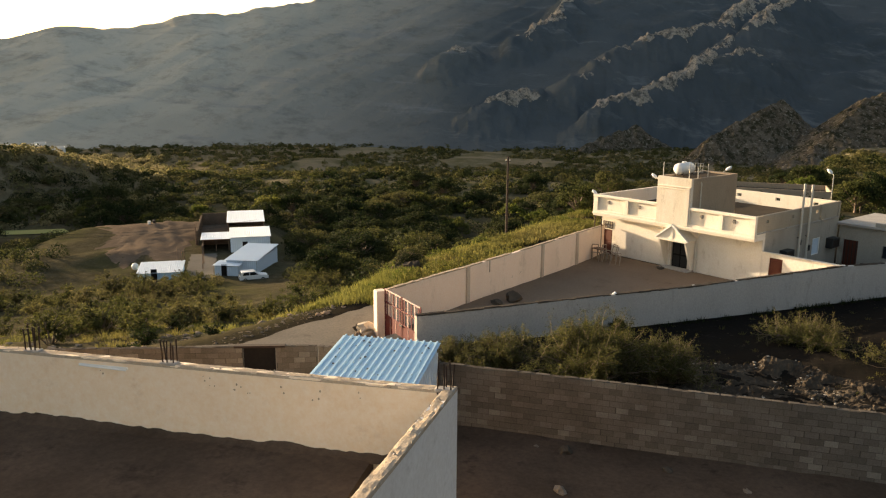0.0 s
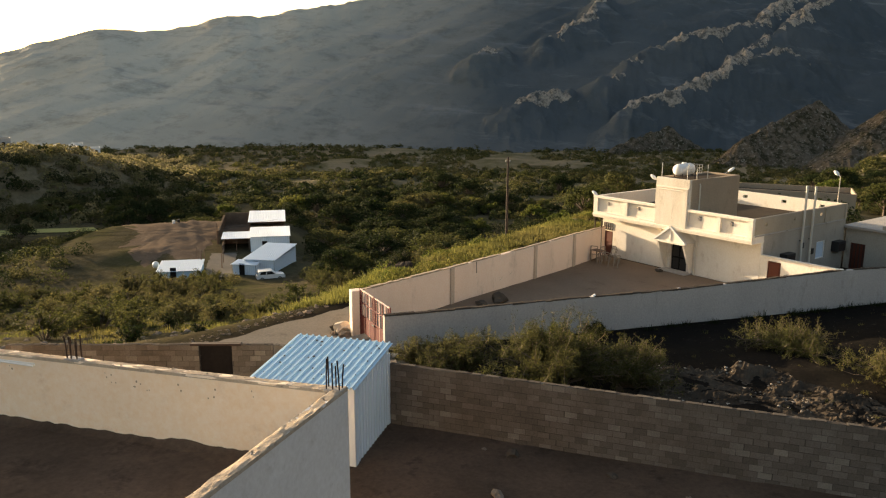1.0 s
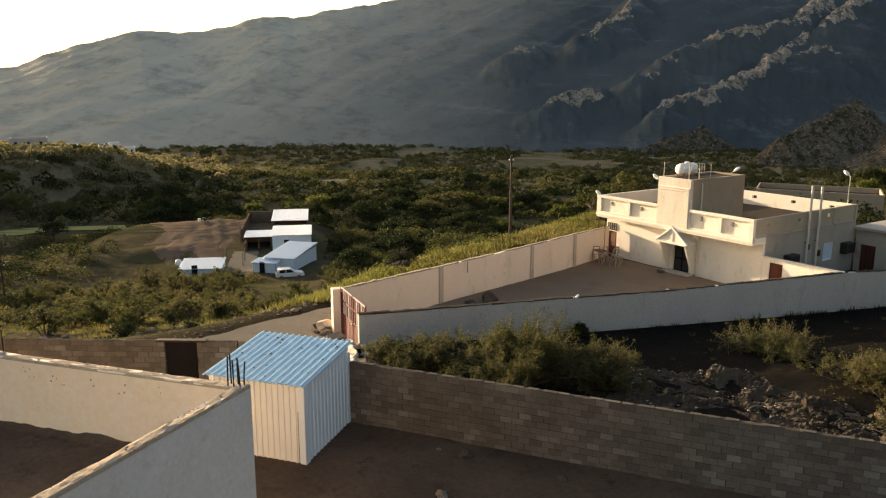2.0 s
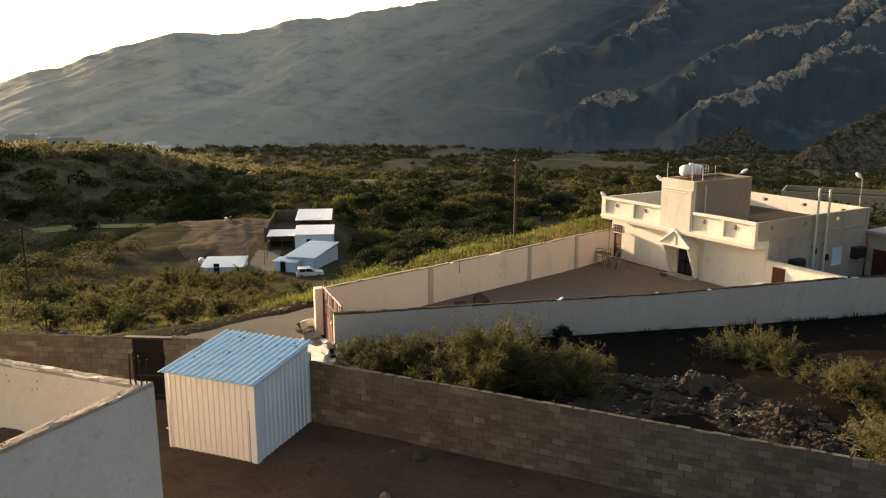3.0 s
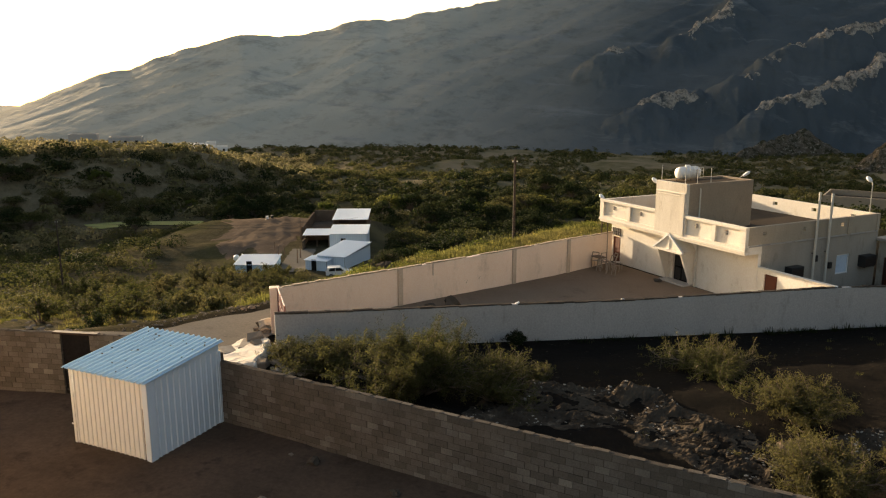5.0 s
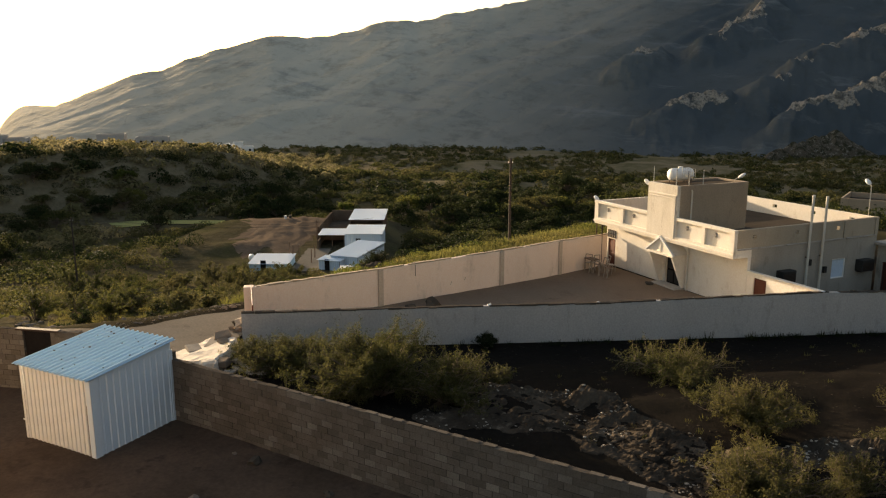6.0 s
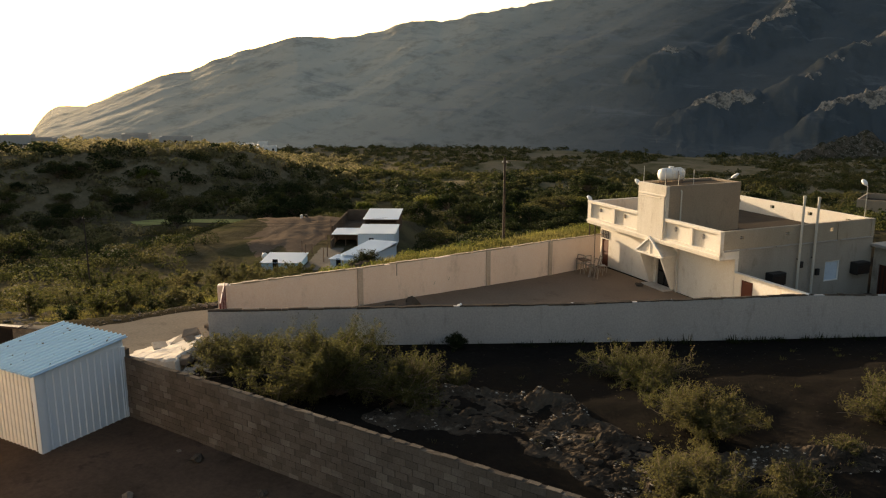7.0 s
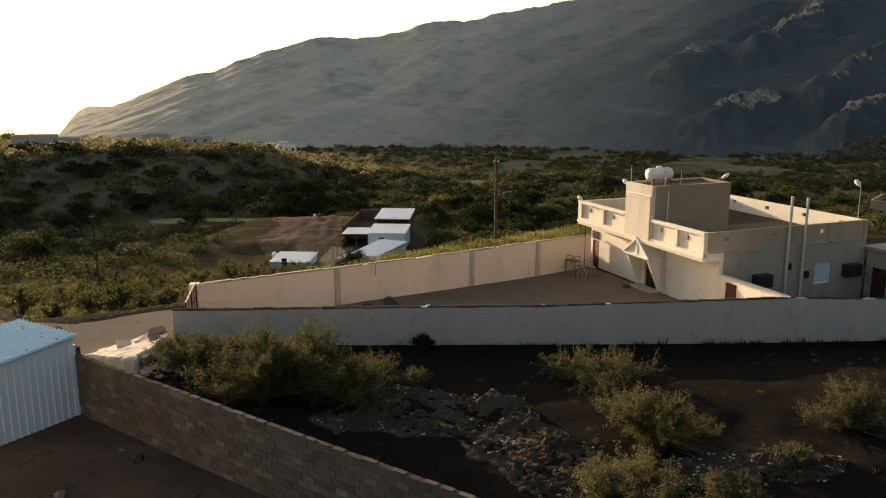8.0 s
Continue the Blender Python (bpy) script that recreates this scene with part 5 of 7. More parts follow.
air_conditioner(4.2, -0.05, 1.15, 0.75)
air_conditioner(11.2, 0.0, 1.15, 0.75)
mb = tagged(part("meter_box", cube(-0.02, -0.14, 0, 0.14, 0.14, 0.42, bevel=0.02), M_BLACKM), "small dark meter box on the side wall", "meter box")
mb.matrix_basis = on_house(W + 0.01, 7.75, 0.15)
mb = tagged(part("meter_box", cube(-0.02, -0.12, 0, 0.14, 0.12, 0.4, bevel=0.02), M_BLACKM), "small dark meter box on the side wall", "meter box")
mb.matrix_basis = on_house(W + 0.01, 6.35, 0.75)


def scrap_frame():
    """Old tubular chairs, a table frame and bent hoops, heaped by the house front."""
    s = thing("scrap_chairs", on_house(2.9, -1.35, HZ + 0.06), "heap of old bent tubular chairs and a table frame", "scrap heap")
    rng = random.Random(3)
    for k in range(4):
        bm = bmesh.new()
        ox, oy, w = (-1.0, -0.3, 0.3, 0.9)[k], rng.uniform(-0.3, 0.5), rng.uniform(0.45, 0.55)
        t = Matrix.Translation((ox, oy, rng.uniform(0.0, 0.2))) @ Matrix.Rotation(rng.uniform(0, 6), 4, 'Z') @ Matrix.Rotation(rng.uniform(-0.35, 0.35), 4, 'X')
        pts = [(0, 0, 0), (0, 0.1, 0.5), (0, 0.0, 1.1), (w, 0.0, 1.1), (w, 0.1, 0.5), (w, 0, 0)]
        for a, b in zip(pts, pts[1:]):
            rod(bm, t @ Vector(a), t @ Vector(b), 0.032, seg=6)
        for x in (0, w):
            rod(bm, t @ Vector((x, 0.1, 0.45)), t @ Vector((x, -0.42, 0.45)), 0.026, seg=6)
            rod(bm, t @ Vector((x, -0.42, 0.45)), t @ Vector((x, -0.45, 0.0)), 0.026, seg=6)
        part("chair_frame", bm, M_TUBE, s)
        c = cube(0.02, -0.4, 0.45, w - 0.02, 0.08, 0.48)
        bmesh.ops.transform(c, matrix=t, verts=c.verts)
        part("seat", c, M_BROWN if k % 2 else M_GREY, s)
    for k, (cx, cy, r) in enumerate(((0.15, -0.75, 0.55), (0.45, -0.55, 0.62), (0.95, -0.5, 0.45))):
        bm = bmesh.new()
        pts = [(cx - r, cy, -0.04)] + [(cx + math.cos(a) * r, cy + 0.1 * math.cos(a * 2), 0.55 + math.sin(a) * r * 0.8) for a in [math.pi - j * math.pi / 12 for j in range(13)]] + [(cx + r, cy, -0.04)]
        for a, b in zip(pts, pts[1:]):
            rod(bm, a, b, 0.035, seg=6)
        part("bent_tube", bm, M_TUBE, s)
    part("table_top", cube(-1.25, -0.6, 0.92, -0.25, 0.1, 0.97, bevel=0.01), M_WOOD, s)
    for x in (-1.2, -0.3):
        for y in (-0.55, 0.05):
            part("table_leg", rod(bmesh.new(), (x, y, -0.05), (x, y, 0.92), 0.03, seg=6), M_TUBE, s)
    return s


scrap_frame()


def rock(name, x, y, r, seed, material, label, z=None, flat=0.65):
    rng = random.Random(seed)
    bm = bmesh.new()
    bmesh.ops.create_icosphere(bm, subdivisions=2, radius=1)
    off = Vector((rng.uniform(-9, 9), rng.uniform(-9, 9), rng.uniform(-9, 9)))
    for v in bm.verts:
        v.co *= 0.75 + 0.55 * noise.noise(v.co * 1.3 + off)
        v.co.x *= rng.uniform(0.97, 1.03)
    ob = part(name, bm, material)
    zz = float(land(x, y)) if z is None else z
    ob.matrix_basis = pose(x, y, zz + r * flat * 0.35, 0, 0, rng.uniform(0, 360)) @ Matrix.Diagonal((r * rng.uniform(0.9, 1.3), r, r * flat, 1))
    return tagged(ob, label, "rock")


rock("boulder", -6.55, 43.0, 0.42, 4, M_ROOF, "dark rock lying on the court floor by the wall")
rock("boulder", -5.75, 44.1, 0.6, 6, M_ROOF, "large dark rock lying on the court floor by the wall", flat=0.9)
rock("boulder", 3.6, 58.0, 0.35, 7, M_ROOF, "dark stone lying on the court floor", z=HZ)
for x, y, sz, seed, mt, lb in ((-12.0, 35.45, 0.62, 41, M_RUBBLE, "large pale stone lying by the gate post"), (-12.55, 35.6, 0.42, 42, M_ROOF, "dark stone lying beside the gate post"),
                               (-11.75, 34.75, 0.36, 43, M_ROCK, "brown stone lying by the gate post"), (-12.4, 34.9, 0.24, 44, M_ROCK, "small brown stone on the track by the gate")):
    rock("gate_stone", x, y, sz, seed, mt, lb, flat=0.8)
for x, y, sz, seed in ((-15.5, 50.9, 0.6, 45), (-14.75, 51.0, 0.85, 46), (-14.0, 50.75, 0.7, 47), (-14.5, 50.3, 0.5, 48), (-13.4, 50.5, 0.45, 49)):
    rock("verge_rock", x, y, sz, seed, M_ROOF, "dark rough rock heaped on the grassy verge", flat=0.95)
rock("yard_stone", -1.36, 23.76, 0.3, 31, M_ROOF, "dark stone lying on the yard floor by the wall", z=0.03)
rock("yard_stone", -2.33, 23.93, 0.11, 32, M_ROCK, "small pale stone lying on the yard floor", z=0.03)
rock("yard_stone", -1.34, 21.14, 0.22, 33, M_ROCK, "pale stone lying on the yard floor", z=0.03)
rock("yard_stone", 4.2, 22.4, 0.14, 34, M_ROCK, "small pale stone lying on the yard floor", z=0.03)
rock("yard_stone", 1.9, 23.2, 0.2, 35, M_ROOF, "dark stone lying on the yard floor by the wall", z=0.03)
for k, (s_at, sz) in enumerate(((11.4, 0.16), (17.0, 0.13), (30.0, 0.14), (22.3, 0.1))):
    q = NEAR0 + NEAR_D * s_at
    zt = float(np.interp(s_at, (0, 11.3, 16.6, 30.2, 35.5), (2.02, 1.56, 1.30, 1.0, 0.68)))
    rock("wall_stone", q[0] - 0.07, q[1] + 0.08, sz, 20 + k, M_WHITE, "pale loose stone lying on the court wall top", z=zt - 0.02)


# ---- tin huts down in the valley ----
HUT = pose(-60, 112, -18.4, 0, 0, 27)


def hut(x0, y0, x1, y1, h0, h1, label, wall_m, roof_m, lean=0.0, open_front=False, turn=0):
    """A sheet-metal hut, its roof falling from h1 at the back to h0 in front."""
    ob = thing("tin_hut", HUT @ pose(x0, y0, 0.025 * y0, 0, 0, turn), label, "hut", "tin huts")
    w, d = x1 - x0, y1 - y0
    n = max(5, int(w * 3))
    if not open_front:
        part("front_sheet", corrugated((0, 0, -0.3), (w, 0, 0), (0, 0, h0 + 0.25), (0, -1, 0), 0.05, n), wall_m, ob)
        # a dark plate paints the doorway's shade on the closed sheet
        part("doorway", cube(w * 0.3, -0.09, 0, w * 0.3 + 0.9, -0.055, 1.9), M_DARK, ob)
    else:
        for x in (0.05, w / 2, w - 0.15):
            part("post", cube(x, 0.02, -0.3, x + 0.12, 0.14, h0 - 0.05), M_WOOD, ob)
    for xx, s in ((0, -1), (w, 1)):
        part("side_sheet", corrugated((xx, 0.15, -0.3), (0, d - 0.15, 0), (0, 0, h0 + 0.25), (s, 0, 0), 0.05, max(5, int(d * 3))), wall_m, ob)
    part("back_sheet", corrugated((0, d, -0.3), (w, 0, 0), (0, 0, h1 + 0.25), (0, 1, 0), 0.05, n), wall_m, ob)
    sl = (h1 - h0) / d
    part("roof_sheet", corrugated((-0.25, -0.3, h0 + 0.02), (w + 0.5 + lean, 0, 0), (0, d + 0.5, (d + 0.5) * sl), (0, -sl, 1), 0.05, n + 2), roof_m, ob)
    return ob


hut(-1.2, -0.6, 3.9, 9.8, 2.2, 2.75, "long low white sheet-metal hut with a pale roof", M_SHEETW, M_SHEETW, turn=-21)
hut(-3.0, -1.9, 0.9, 0.6, 1.75, 1.9, "small white sheet-metal lean-to with a flat roof", M_SHEETW, M_SHEETW, turn=-21)
hut(-0.6, 13.6, 6.3, 21.8, 2.75, 3.0, "white sheet-metal hut with a bright roof", M_SHEETW, M_SHEETW)
hut(-5.6, 15.2, -0.9, 20.5, 2.2, 2.4, "open shelter with a narrow white sheet roof on posts", M_WOOD, M_SHEETW, 0, True)
hut(-1.2, 26.5, 5.6, 37.0, 2.9, 3.4, "upper sheet-metal hut, dark open front under a white roof", M_WOOD, M_SHEETW, 0, True)
hut(-14.4, -3.2, -8.0, 3.2, 1.3, 1.6, "low blue-walled shed with a white sheet roof", M_SHEETB, M_SHEETW)


def hut_wall(x0, y0, x1, y1, h, label):
    ob = tagged(part("mud_wall", cube(x0, y0, -0.4, x1, y1, h, bevel=0.05), M_MOUND), label, "wall", "hut yard walls")
    ob.matrix_basis = HUT @ pose(0, 0, 0.025 * y0)


hut_wall(-6.9, 21, -6.5, 39, 2.6, "brown mud wall round the hut yard")
hut_wall(-6.5, 38.6, -1.6, 39, 2.6, "brown mud wall round the hut yard")
hut_wall(-5.6, 12.2, -5.3, 15.0, 1.7, "brown mud wall round the hut yard")
for x, y, h in ((-9.1, 3.9, 3.6), (-8.3, 3.0, 3.2), (-5.0, 2.4, 2.6), (-5.0, 6.0, 2.4), (-7.0, 20.8, 4.6), (-8.4, 9, 2.0)):
    bm = bmesh.new()
    rod(bm, (0, 0, -0.4), (0.05, 0.03, h), 0.11, 0.08, seg=7)
    ob = tagged(part("wooden_post", bm, M_WOOD), "rough dark wooden post by the huts", "post", "hut yard posts")
    ob.matrix_basis = HUT @ pose(x, y, 0)
for x, y, s in ((-2.6, 39.5, 0.7), (-1.9, 40.2, 0.6), (3.4, 39.2, 0.8)):
    ob = tagged(part("sheet_scrap", cube(-0.5, -0.04, -0.1, 0.5, 0.04, 1.7 * s, bevel=0.01), M_WHITE), "white scrap board leaning behind the upper hut", "board", "scrap boards")
    ob.matrix_basis = HUT @ pose(x, y, 1.6, 12, 0, 20 * s)
for x, y, h in ((-2.8, 39.8, 1.6), (1.8, 39.4, 2.0), (3.6, 39.6, 2.4)):
    bm = bmesh.new()
    rod(bm, (0, 0, 0), (0.5, 0, h), 0.06, seg=6)
    ob = tagged(part("wooden_pole", bm, M_WOOD), "thin leaning pole behind the upper hut", "pole", "thin poles")
    ob.matrix_basis = HUT @ pose(x, y, 0.8)
for x, y, m in ((-17.3, 41.0, M_WHITE), (-16.4, 41.6, M_BLACKM)):
    ob = tagged(part("barrel", rod(bmesh.new(), (0, 0, -0.3), (0, 0, 0.9), 0.32, 0.3, seg=12), m), "small barrel standing on the spoil heap", "barrel", "barrels")
    wp = HUT @ Vector((x, y, 0))
    ob.matrix_basis = pose(wp.x, wp.y, float(land(wp.x, wp.y)))
bm = bmesh.new()
bmesh.ops.create_uvsphere(bm, u_segments=14, v_segments=8, radius=0.55, matrix=Matrix.Diagonal((1, 1, 1.1, 1)))
ob = tagged(part("plastic_tank", bm, M_WHITE), "small white round water tank beside the low shed", "water tank")
ob.matrix_basis = HUT @ pose(-15.6, 3.4, 0.9)


def spoil_sheet():
    r, a = np.linspace(0, 1, 26), np.linspace(0, math.tau, 49)
    R, A = np.meshgrid(r, a, indexing="ij")
    edge = 1.0 + 0.9 * (fbm(np.cos(A) * 2.2 + 5, np.sin(A) * 2.2 + 5, 4, 3) - 0.5) * 2
    lx, ly = -14 + np.cos(A) * R * 13 * edge, 33 + np.sin(A) * R * 26 * edge
    X = -60 + lx * 0.891 - ly * 0.454
    Y = 112 + lx * 0.454 + ly * 0.891
    Z = land(X, Y) + 0.14 * (1 - R ** 3) - 0.12 * R ** 6 + 0.5 * (fbm(X * 0.35, Y * 0.35, 3, 14) - 0.5) * (1 - R ** 4) + 0.08 + 0.1 * np.sin(lx * 2.2 + 0.3 * ly) * vnoise(X * .1, Y * .1, 8)
    v = np.stack([X, Y, Z], -1).reshape(-1, 3)
    i, j = np.meshgrid(np.arange(25), np.arange(48), indexing="ij")
    k = (i * 49 + j).ravel()
    tagged(arrays("earth_mound", v, np.stack([k, k + 49, k + 50, k + 1], -1), M_MOUND, shade=True), "bare red-brown heap of dug earth", "earth heap")


spoil_sheet()


# paler strip paints the sunlit ground between the huts
ribbon("hut_yard", M_ROAD, [(-64.9, 105.0), (-72.6, 120.2)], [(-61.0, 107.0), (-68.6, 122.2)], 0.12, "trodden earth of the yard between the huts, its sunlit patch painted paler", "yard")


def field(name, corners, label):
    (a, b, c, d) = [np.array(p, float) for p in corners]
    n, m = 40, 16
    t, w = np.linspace(0, 1, n)[:, None, None], np.linspace(0, 1, m)[None, :, None]
    P = (a * (1 - t) + b * t) * (1 - w) + (d * (1 - t) + c * t) * w
    X, Y = P[..., 0], P[..., 1]
    X = X + (vnoise(X * .1, Y * .1, 3) - .5) * 6
    v = np.stack([X, Y, land(X, Y) + 0.2], -1).reshape(-1, 3)
    i, j = np.meshgrid(np.arange(n - 1), np.arange(m - 1), indexing="ij")
    k = (i * m + j).ravel()
    tagged(arrays(name, v, np.stack([k, k + m, k + m + 1, k + 1], -1), M_FIELD, shade=True), label, "field", kind="structure")


field("field", ((-150, 139.5), (-129, 157), (-133, 160.5), (-157, 143.5)), "bright green watered field in the valley")


def car(m, label):
    """A white estate car, seen from far off."""
    c = thing("car", m, label, "car")
    prof = [(-2.2, 0.35), (-2.25, 0.75), (-2.15, 1.0), (-1.9, 1.65), (0.1, 1.68), (0.85, 1.08), (2.05, 0.95), (2.2, 0.7), (2.2, 0.35)]
    part("body", prism(bmesh.new(), prof, -0.85, 0.85), M_WHITE, c)
    for s in (-1, 1):
        y0, y1 = (0.852, 0.862) if s > 0 else (-0.862, -0.852)
        for o in ([(-1.75, 1.08), (-1.6, 1.55), (-0.75, 1.58), (-0.75, 1.08)], [(-0.65, 1.08), (-0.65, 1.58), (0.05, 1.58), (0.62, 1.1)]):
            part("side_window", prism(bmesh.new(), o, y0, y1), M_GLASS, c)
        for x in (-1.4, 1.35):
            w = part("wheel", rod(bmesh.new(), (x, s * 0.7, 0.32), (x, s * 0.88, 0.32), 0.33, seg=16), M_TYRE, c)
            part("rim", rod(bmesh.new(), (x, s * 0.87, 0.32), (x, s * 0.895, 0.32), 0.19, seg=12), M_PIPE, w)
    bm = bmesh.new()
    box(bm, -0.012, -0.7, 0, 0.012, 0.7, 0.62)
    ws = part("windscreen", bm, M_GLASS, c)
    ws.matrix_basis = pose(0.5, 0, 1.12, 0, -50, 0)
    bm = bmesh.new()
    box(bm, -0.012, -0.7, 0, 0.012, 0.7, 0.55)
    rw = part("rear_window", bm, M_GLASS, c)
    rw.matrix_basis = pose(-2.125, 0, 1.08, 0, 21, 0)
    for y in (-0.65, 0.65):
        part("headlight", cube(2.17, y - 0.15, 0.68, 2.215, y + 0.15, 0.82), M_WHITE, c)
        part("tail_light", cube(-2.27, y - 0.1, 0.72, -2.23, y + 0.1, 0.95), M_RED, c)
    return c


car(HUT @ pose(3.0, -5.4, -0.3, 0, 0, 8), "white estate car parked beside the tin huts")


# ---- poles and wires ----
def utility_pole(x, y, foot, top, arm=True):
    p = thing("utility_pole", pose(x, y, foot, 0, 0, 20), "tall dark wooden utility pole with a small crossarm", "utility pole", "utility poles")
    part("pole", rod(bmesh.new(), (0, 0, -0.6), (0, 0, top - foot), 0.12, 0.08, seg=8), M_POLE, p)
    if arm:
        part("crossarm", cube(-0.2, -0.04, top - foot - 0.45, 0.2, 0.04, top - foot - 0.38, bevel=0.01), M_POLE, p)
        for k in (-0.16, 0.16):
            part("insulator", rod(bmesh.new(), (k, 0, top - foot - 0.38), (k, 0, top - foot - 0.26), 0.04, 0.025, seg=8), M_PIPE, p)
    return p


utility_pole(-8.75, 63.0, float(land(-8.75, 63.0)), 6.2)
utility_pole(-75, 73, float(land(-75, 73)), -5.2)
utility_pole(-150, 60, float(land(-150, 60)), -6.5)


def wire(a, b, sag):
    cu = bpy.data.curves.new("overhead_wire", 'CURVE')
    cu.dimensions = '3D'
    cu.bevel_depth = 0.018
    sp_ = cu.splines.new('POLY')
    n = 24
    sp_.points.add(n)
    for i in range(n + 1):
        t = i / n
        q = Vector(a).lerp(Vector(b), t)
        sp_.points[i].co = (q.x, q.y, q.z - sag * 4 * t * (1 - t), 1)
    cu.materials.append(M_TYRE)
    tagged(new("overhead_wire", cu), "thin sagging overhead electric wire", "wire", "overhead wires")


wire((-75, 73, -5.5), (-150, 60, -6.8), 1.2)
for dz in (0.0, 0.45):
    wire((-75, 73, -5.5 - dz), (-66, 133, -13.6 - dz), 1.0)


# ---- neighbouring roofs behind the house, and white houses far over the hill ----
def plain_house(x, y, w, d, h, turn, label, material, z=None, rows=2):
    zz = float(land(x, y)) if z is None else z
    ob = thing("far_house", pose(x, y, zz, 0, 0, turn), label, "house", "neighbouring houses")
    part("wall", cube(-w / 2, -d / 2, -1.5, w / 2, d / 2, h), material, ob)
    part("roof", cube(-w / 2 + 0.2, -d / 2 + 0.2, h + 0.002, w / 2 - 0.2, d / 2 - 0.2, h + 0.06), M_ROOF, ob)
    bm = bmesh.new()
    for a in ((-w / 2, -d / 2, w / 2, -d / 2 + 0.2), (-w / 2, d / 2 - 0.2, w / 2, d / 2), (-w / 2, -d / 2 + 0.2, -w / 2 + 0.2, d / 2 - 0.2), (w / 2 - 0.2, -d / 2 + 0.2, w / 2, d / 2 - 0.2)):
        box(bm, a[0], a[1], h, a[2], a[3], h + 0.8)
    part("parapet", bm, material, ob)
    n = max(2, int(w / 3))
    for r in range(rows):
        for k in range(n):
            x0 = -w / 2 + (k + 0.5) * w / n
            wz = 1.0 + r * 3.0
            if wz + 1.2 < h:
                win = part("window", cube(x0 - 0.45, -d / 2 - 0.04, wz, x0 + 0.45, -d / 2 - 0.003, wz + 1.2), M_GLASS, ob)
                part("sill", cube(x0 - 0.55, -d / 2 - 0.1, wz - 0.1, x0 + 0.55, -d / 2 - 0.005, wz), material, win)
    return ob


plain_house(24.0, 128.5, 17, 8, 3.2, -8, "low brown mud-coloured house with a flat roof behind the cream house", M_TOWERS, z=-7.4, rows=1)
for x, y, w, h, turn, mt in ((-228, 281, 6, 2.4, 20, M_WHITE), (-236, 276, 4, 3.6, 24, M_WHITE), (-243, 285, 6, 2.2, 30, M_WHITE), (-288, 322, 8, 3.0, 22, M_WHITE), (-277, 330, 5, 3.8, 18, M_WHITE), (-300, 316, 6, 2.6, 30, M_WHITE)):
    plain_house(x, y, w, 7, h, turn + 20, "white flat-roofed village house beyond the hill", mt, z=-18.3 if x > -260 else -22.5)
for x, y, w, h in ((-214, 196, 9, 3.6), (-205, 206, 11, 2.6), (-238, 165, 13, 4.4), (-233, 172, 9, 3.4)):
    plain_house(x, y, w, 7, h, 42, "plain grey house standing on the hilltop", M_GREY)


# ---- plants ----
def tube_mesh(lines, radii, sides=4):
    """Thin tapering tubes along polylines (n, k, 3)."""
    V, F = [], []
    base = 0
    for pts, r in zip(lines, radii):
        k = len(pts)
        d = np.gradient(pts, axis=0)
        d /= np.linalg.norm(d, axis=1)[:, None] + 1e-9
        ref = np.array((0.3, 0.9, 0.2))
        a = np.cross(d, ref)
        a /= np.linalg.norm(a, axis=1)[:, None] + 1e-9
        b = np.cross(d, a)
        ang = np.arange(sides) * math.tau / sides
        rr = np.linspace(r, r * 0.35, k)[:, None, None]
        ring = pts[:, None] + rr * (np.cos(ang)[None, :, None] * a[:, None] + np.sin(ang)[None, :, None] * b[:, None])
        V.append(ring.reshape(-1, 3))
        i, j = np.meshgrid(np.arange(k - 1), np.arange(sides), indexing="ij")
        jn = (j + 1) % sides
        F.append(np.stack([base + i * sides + j, base + i * sides + jn, base + (i + 1) * sides + jn, base + (i + 1) * sides + j], -1).reshape(-1, 4))
        base += k * sides
    return np.concatenate(V), np.concatenate(F)


def leaf_quads(centres, size, rng, aspect=2.0, out=None, loose=0.6):
    """One small leaf or spray at each centre, facing out of the crown, more or less."""
    n = len(centres)
    nr = rng.normal(size=(n, 3)) * loose
    if out is not None:
        nr = nr + out / (np.linalg.norm(out, axis=1)[:, None] + 1e-9)
    a = np.cross(nr, rng.normal(size=(n, 3)))
    a /= np.linalg.norm(a, axis=1)[:, None]
    b = np.cross(nr, a)
    b /= np.linalg.norm(b, axis=1)[:, None]
    s = size * rng.uniform(0.6, 1.4, (n, 1))
    a, b = a * s * 0.5, b * s * 0.5 / aspect
    v = np.stack([centres - a, centres + b, centres + a, centres - b], 1).reshape(-1, 3)
    return v, np.arange(n * 4).reshape(n, 4)


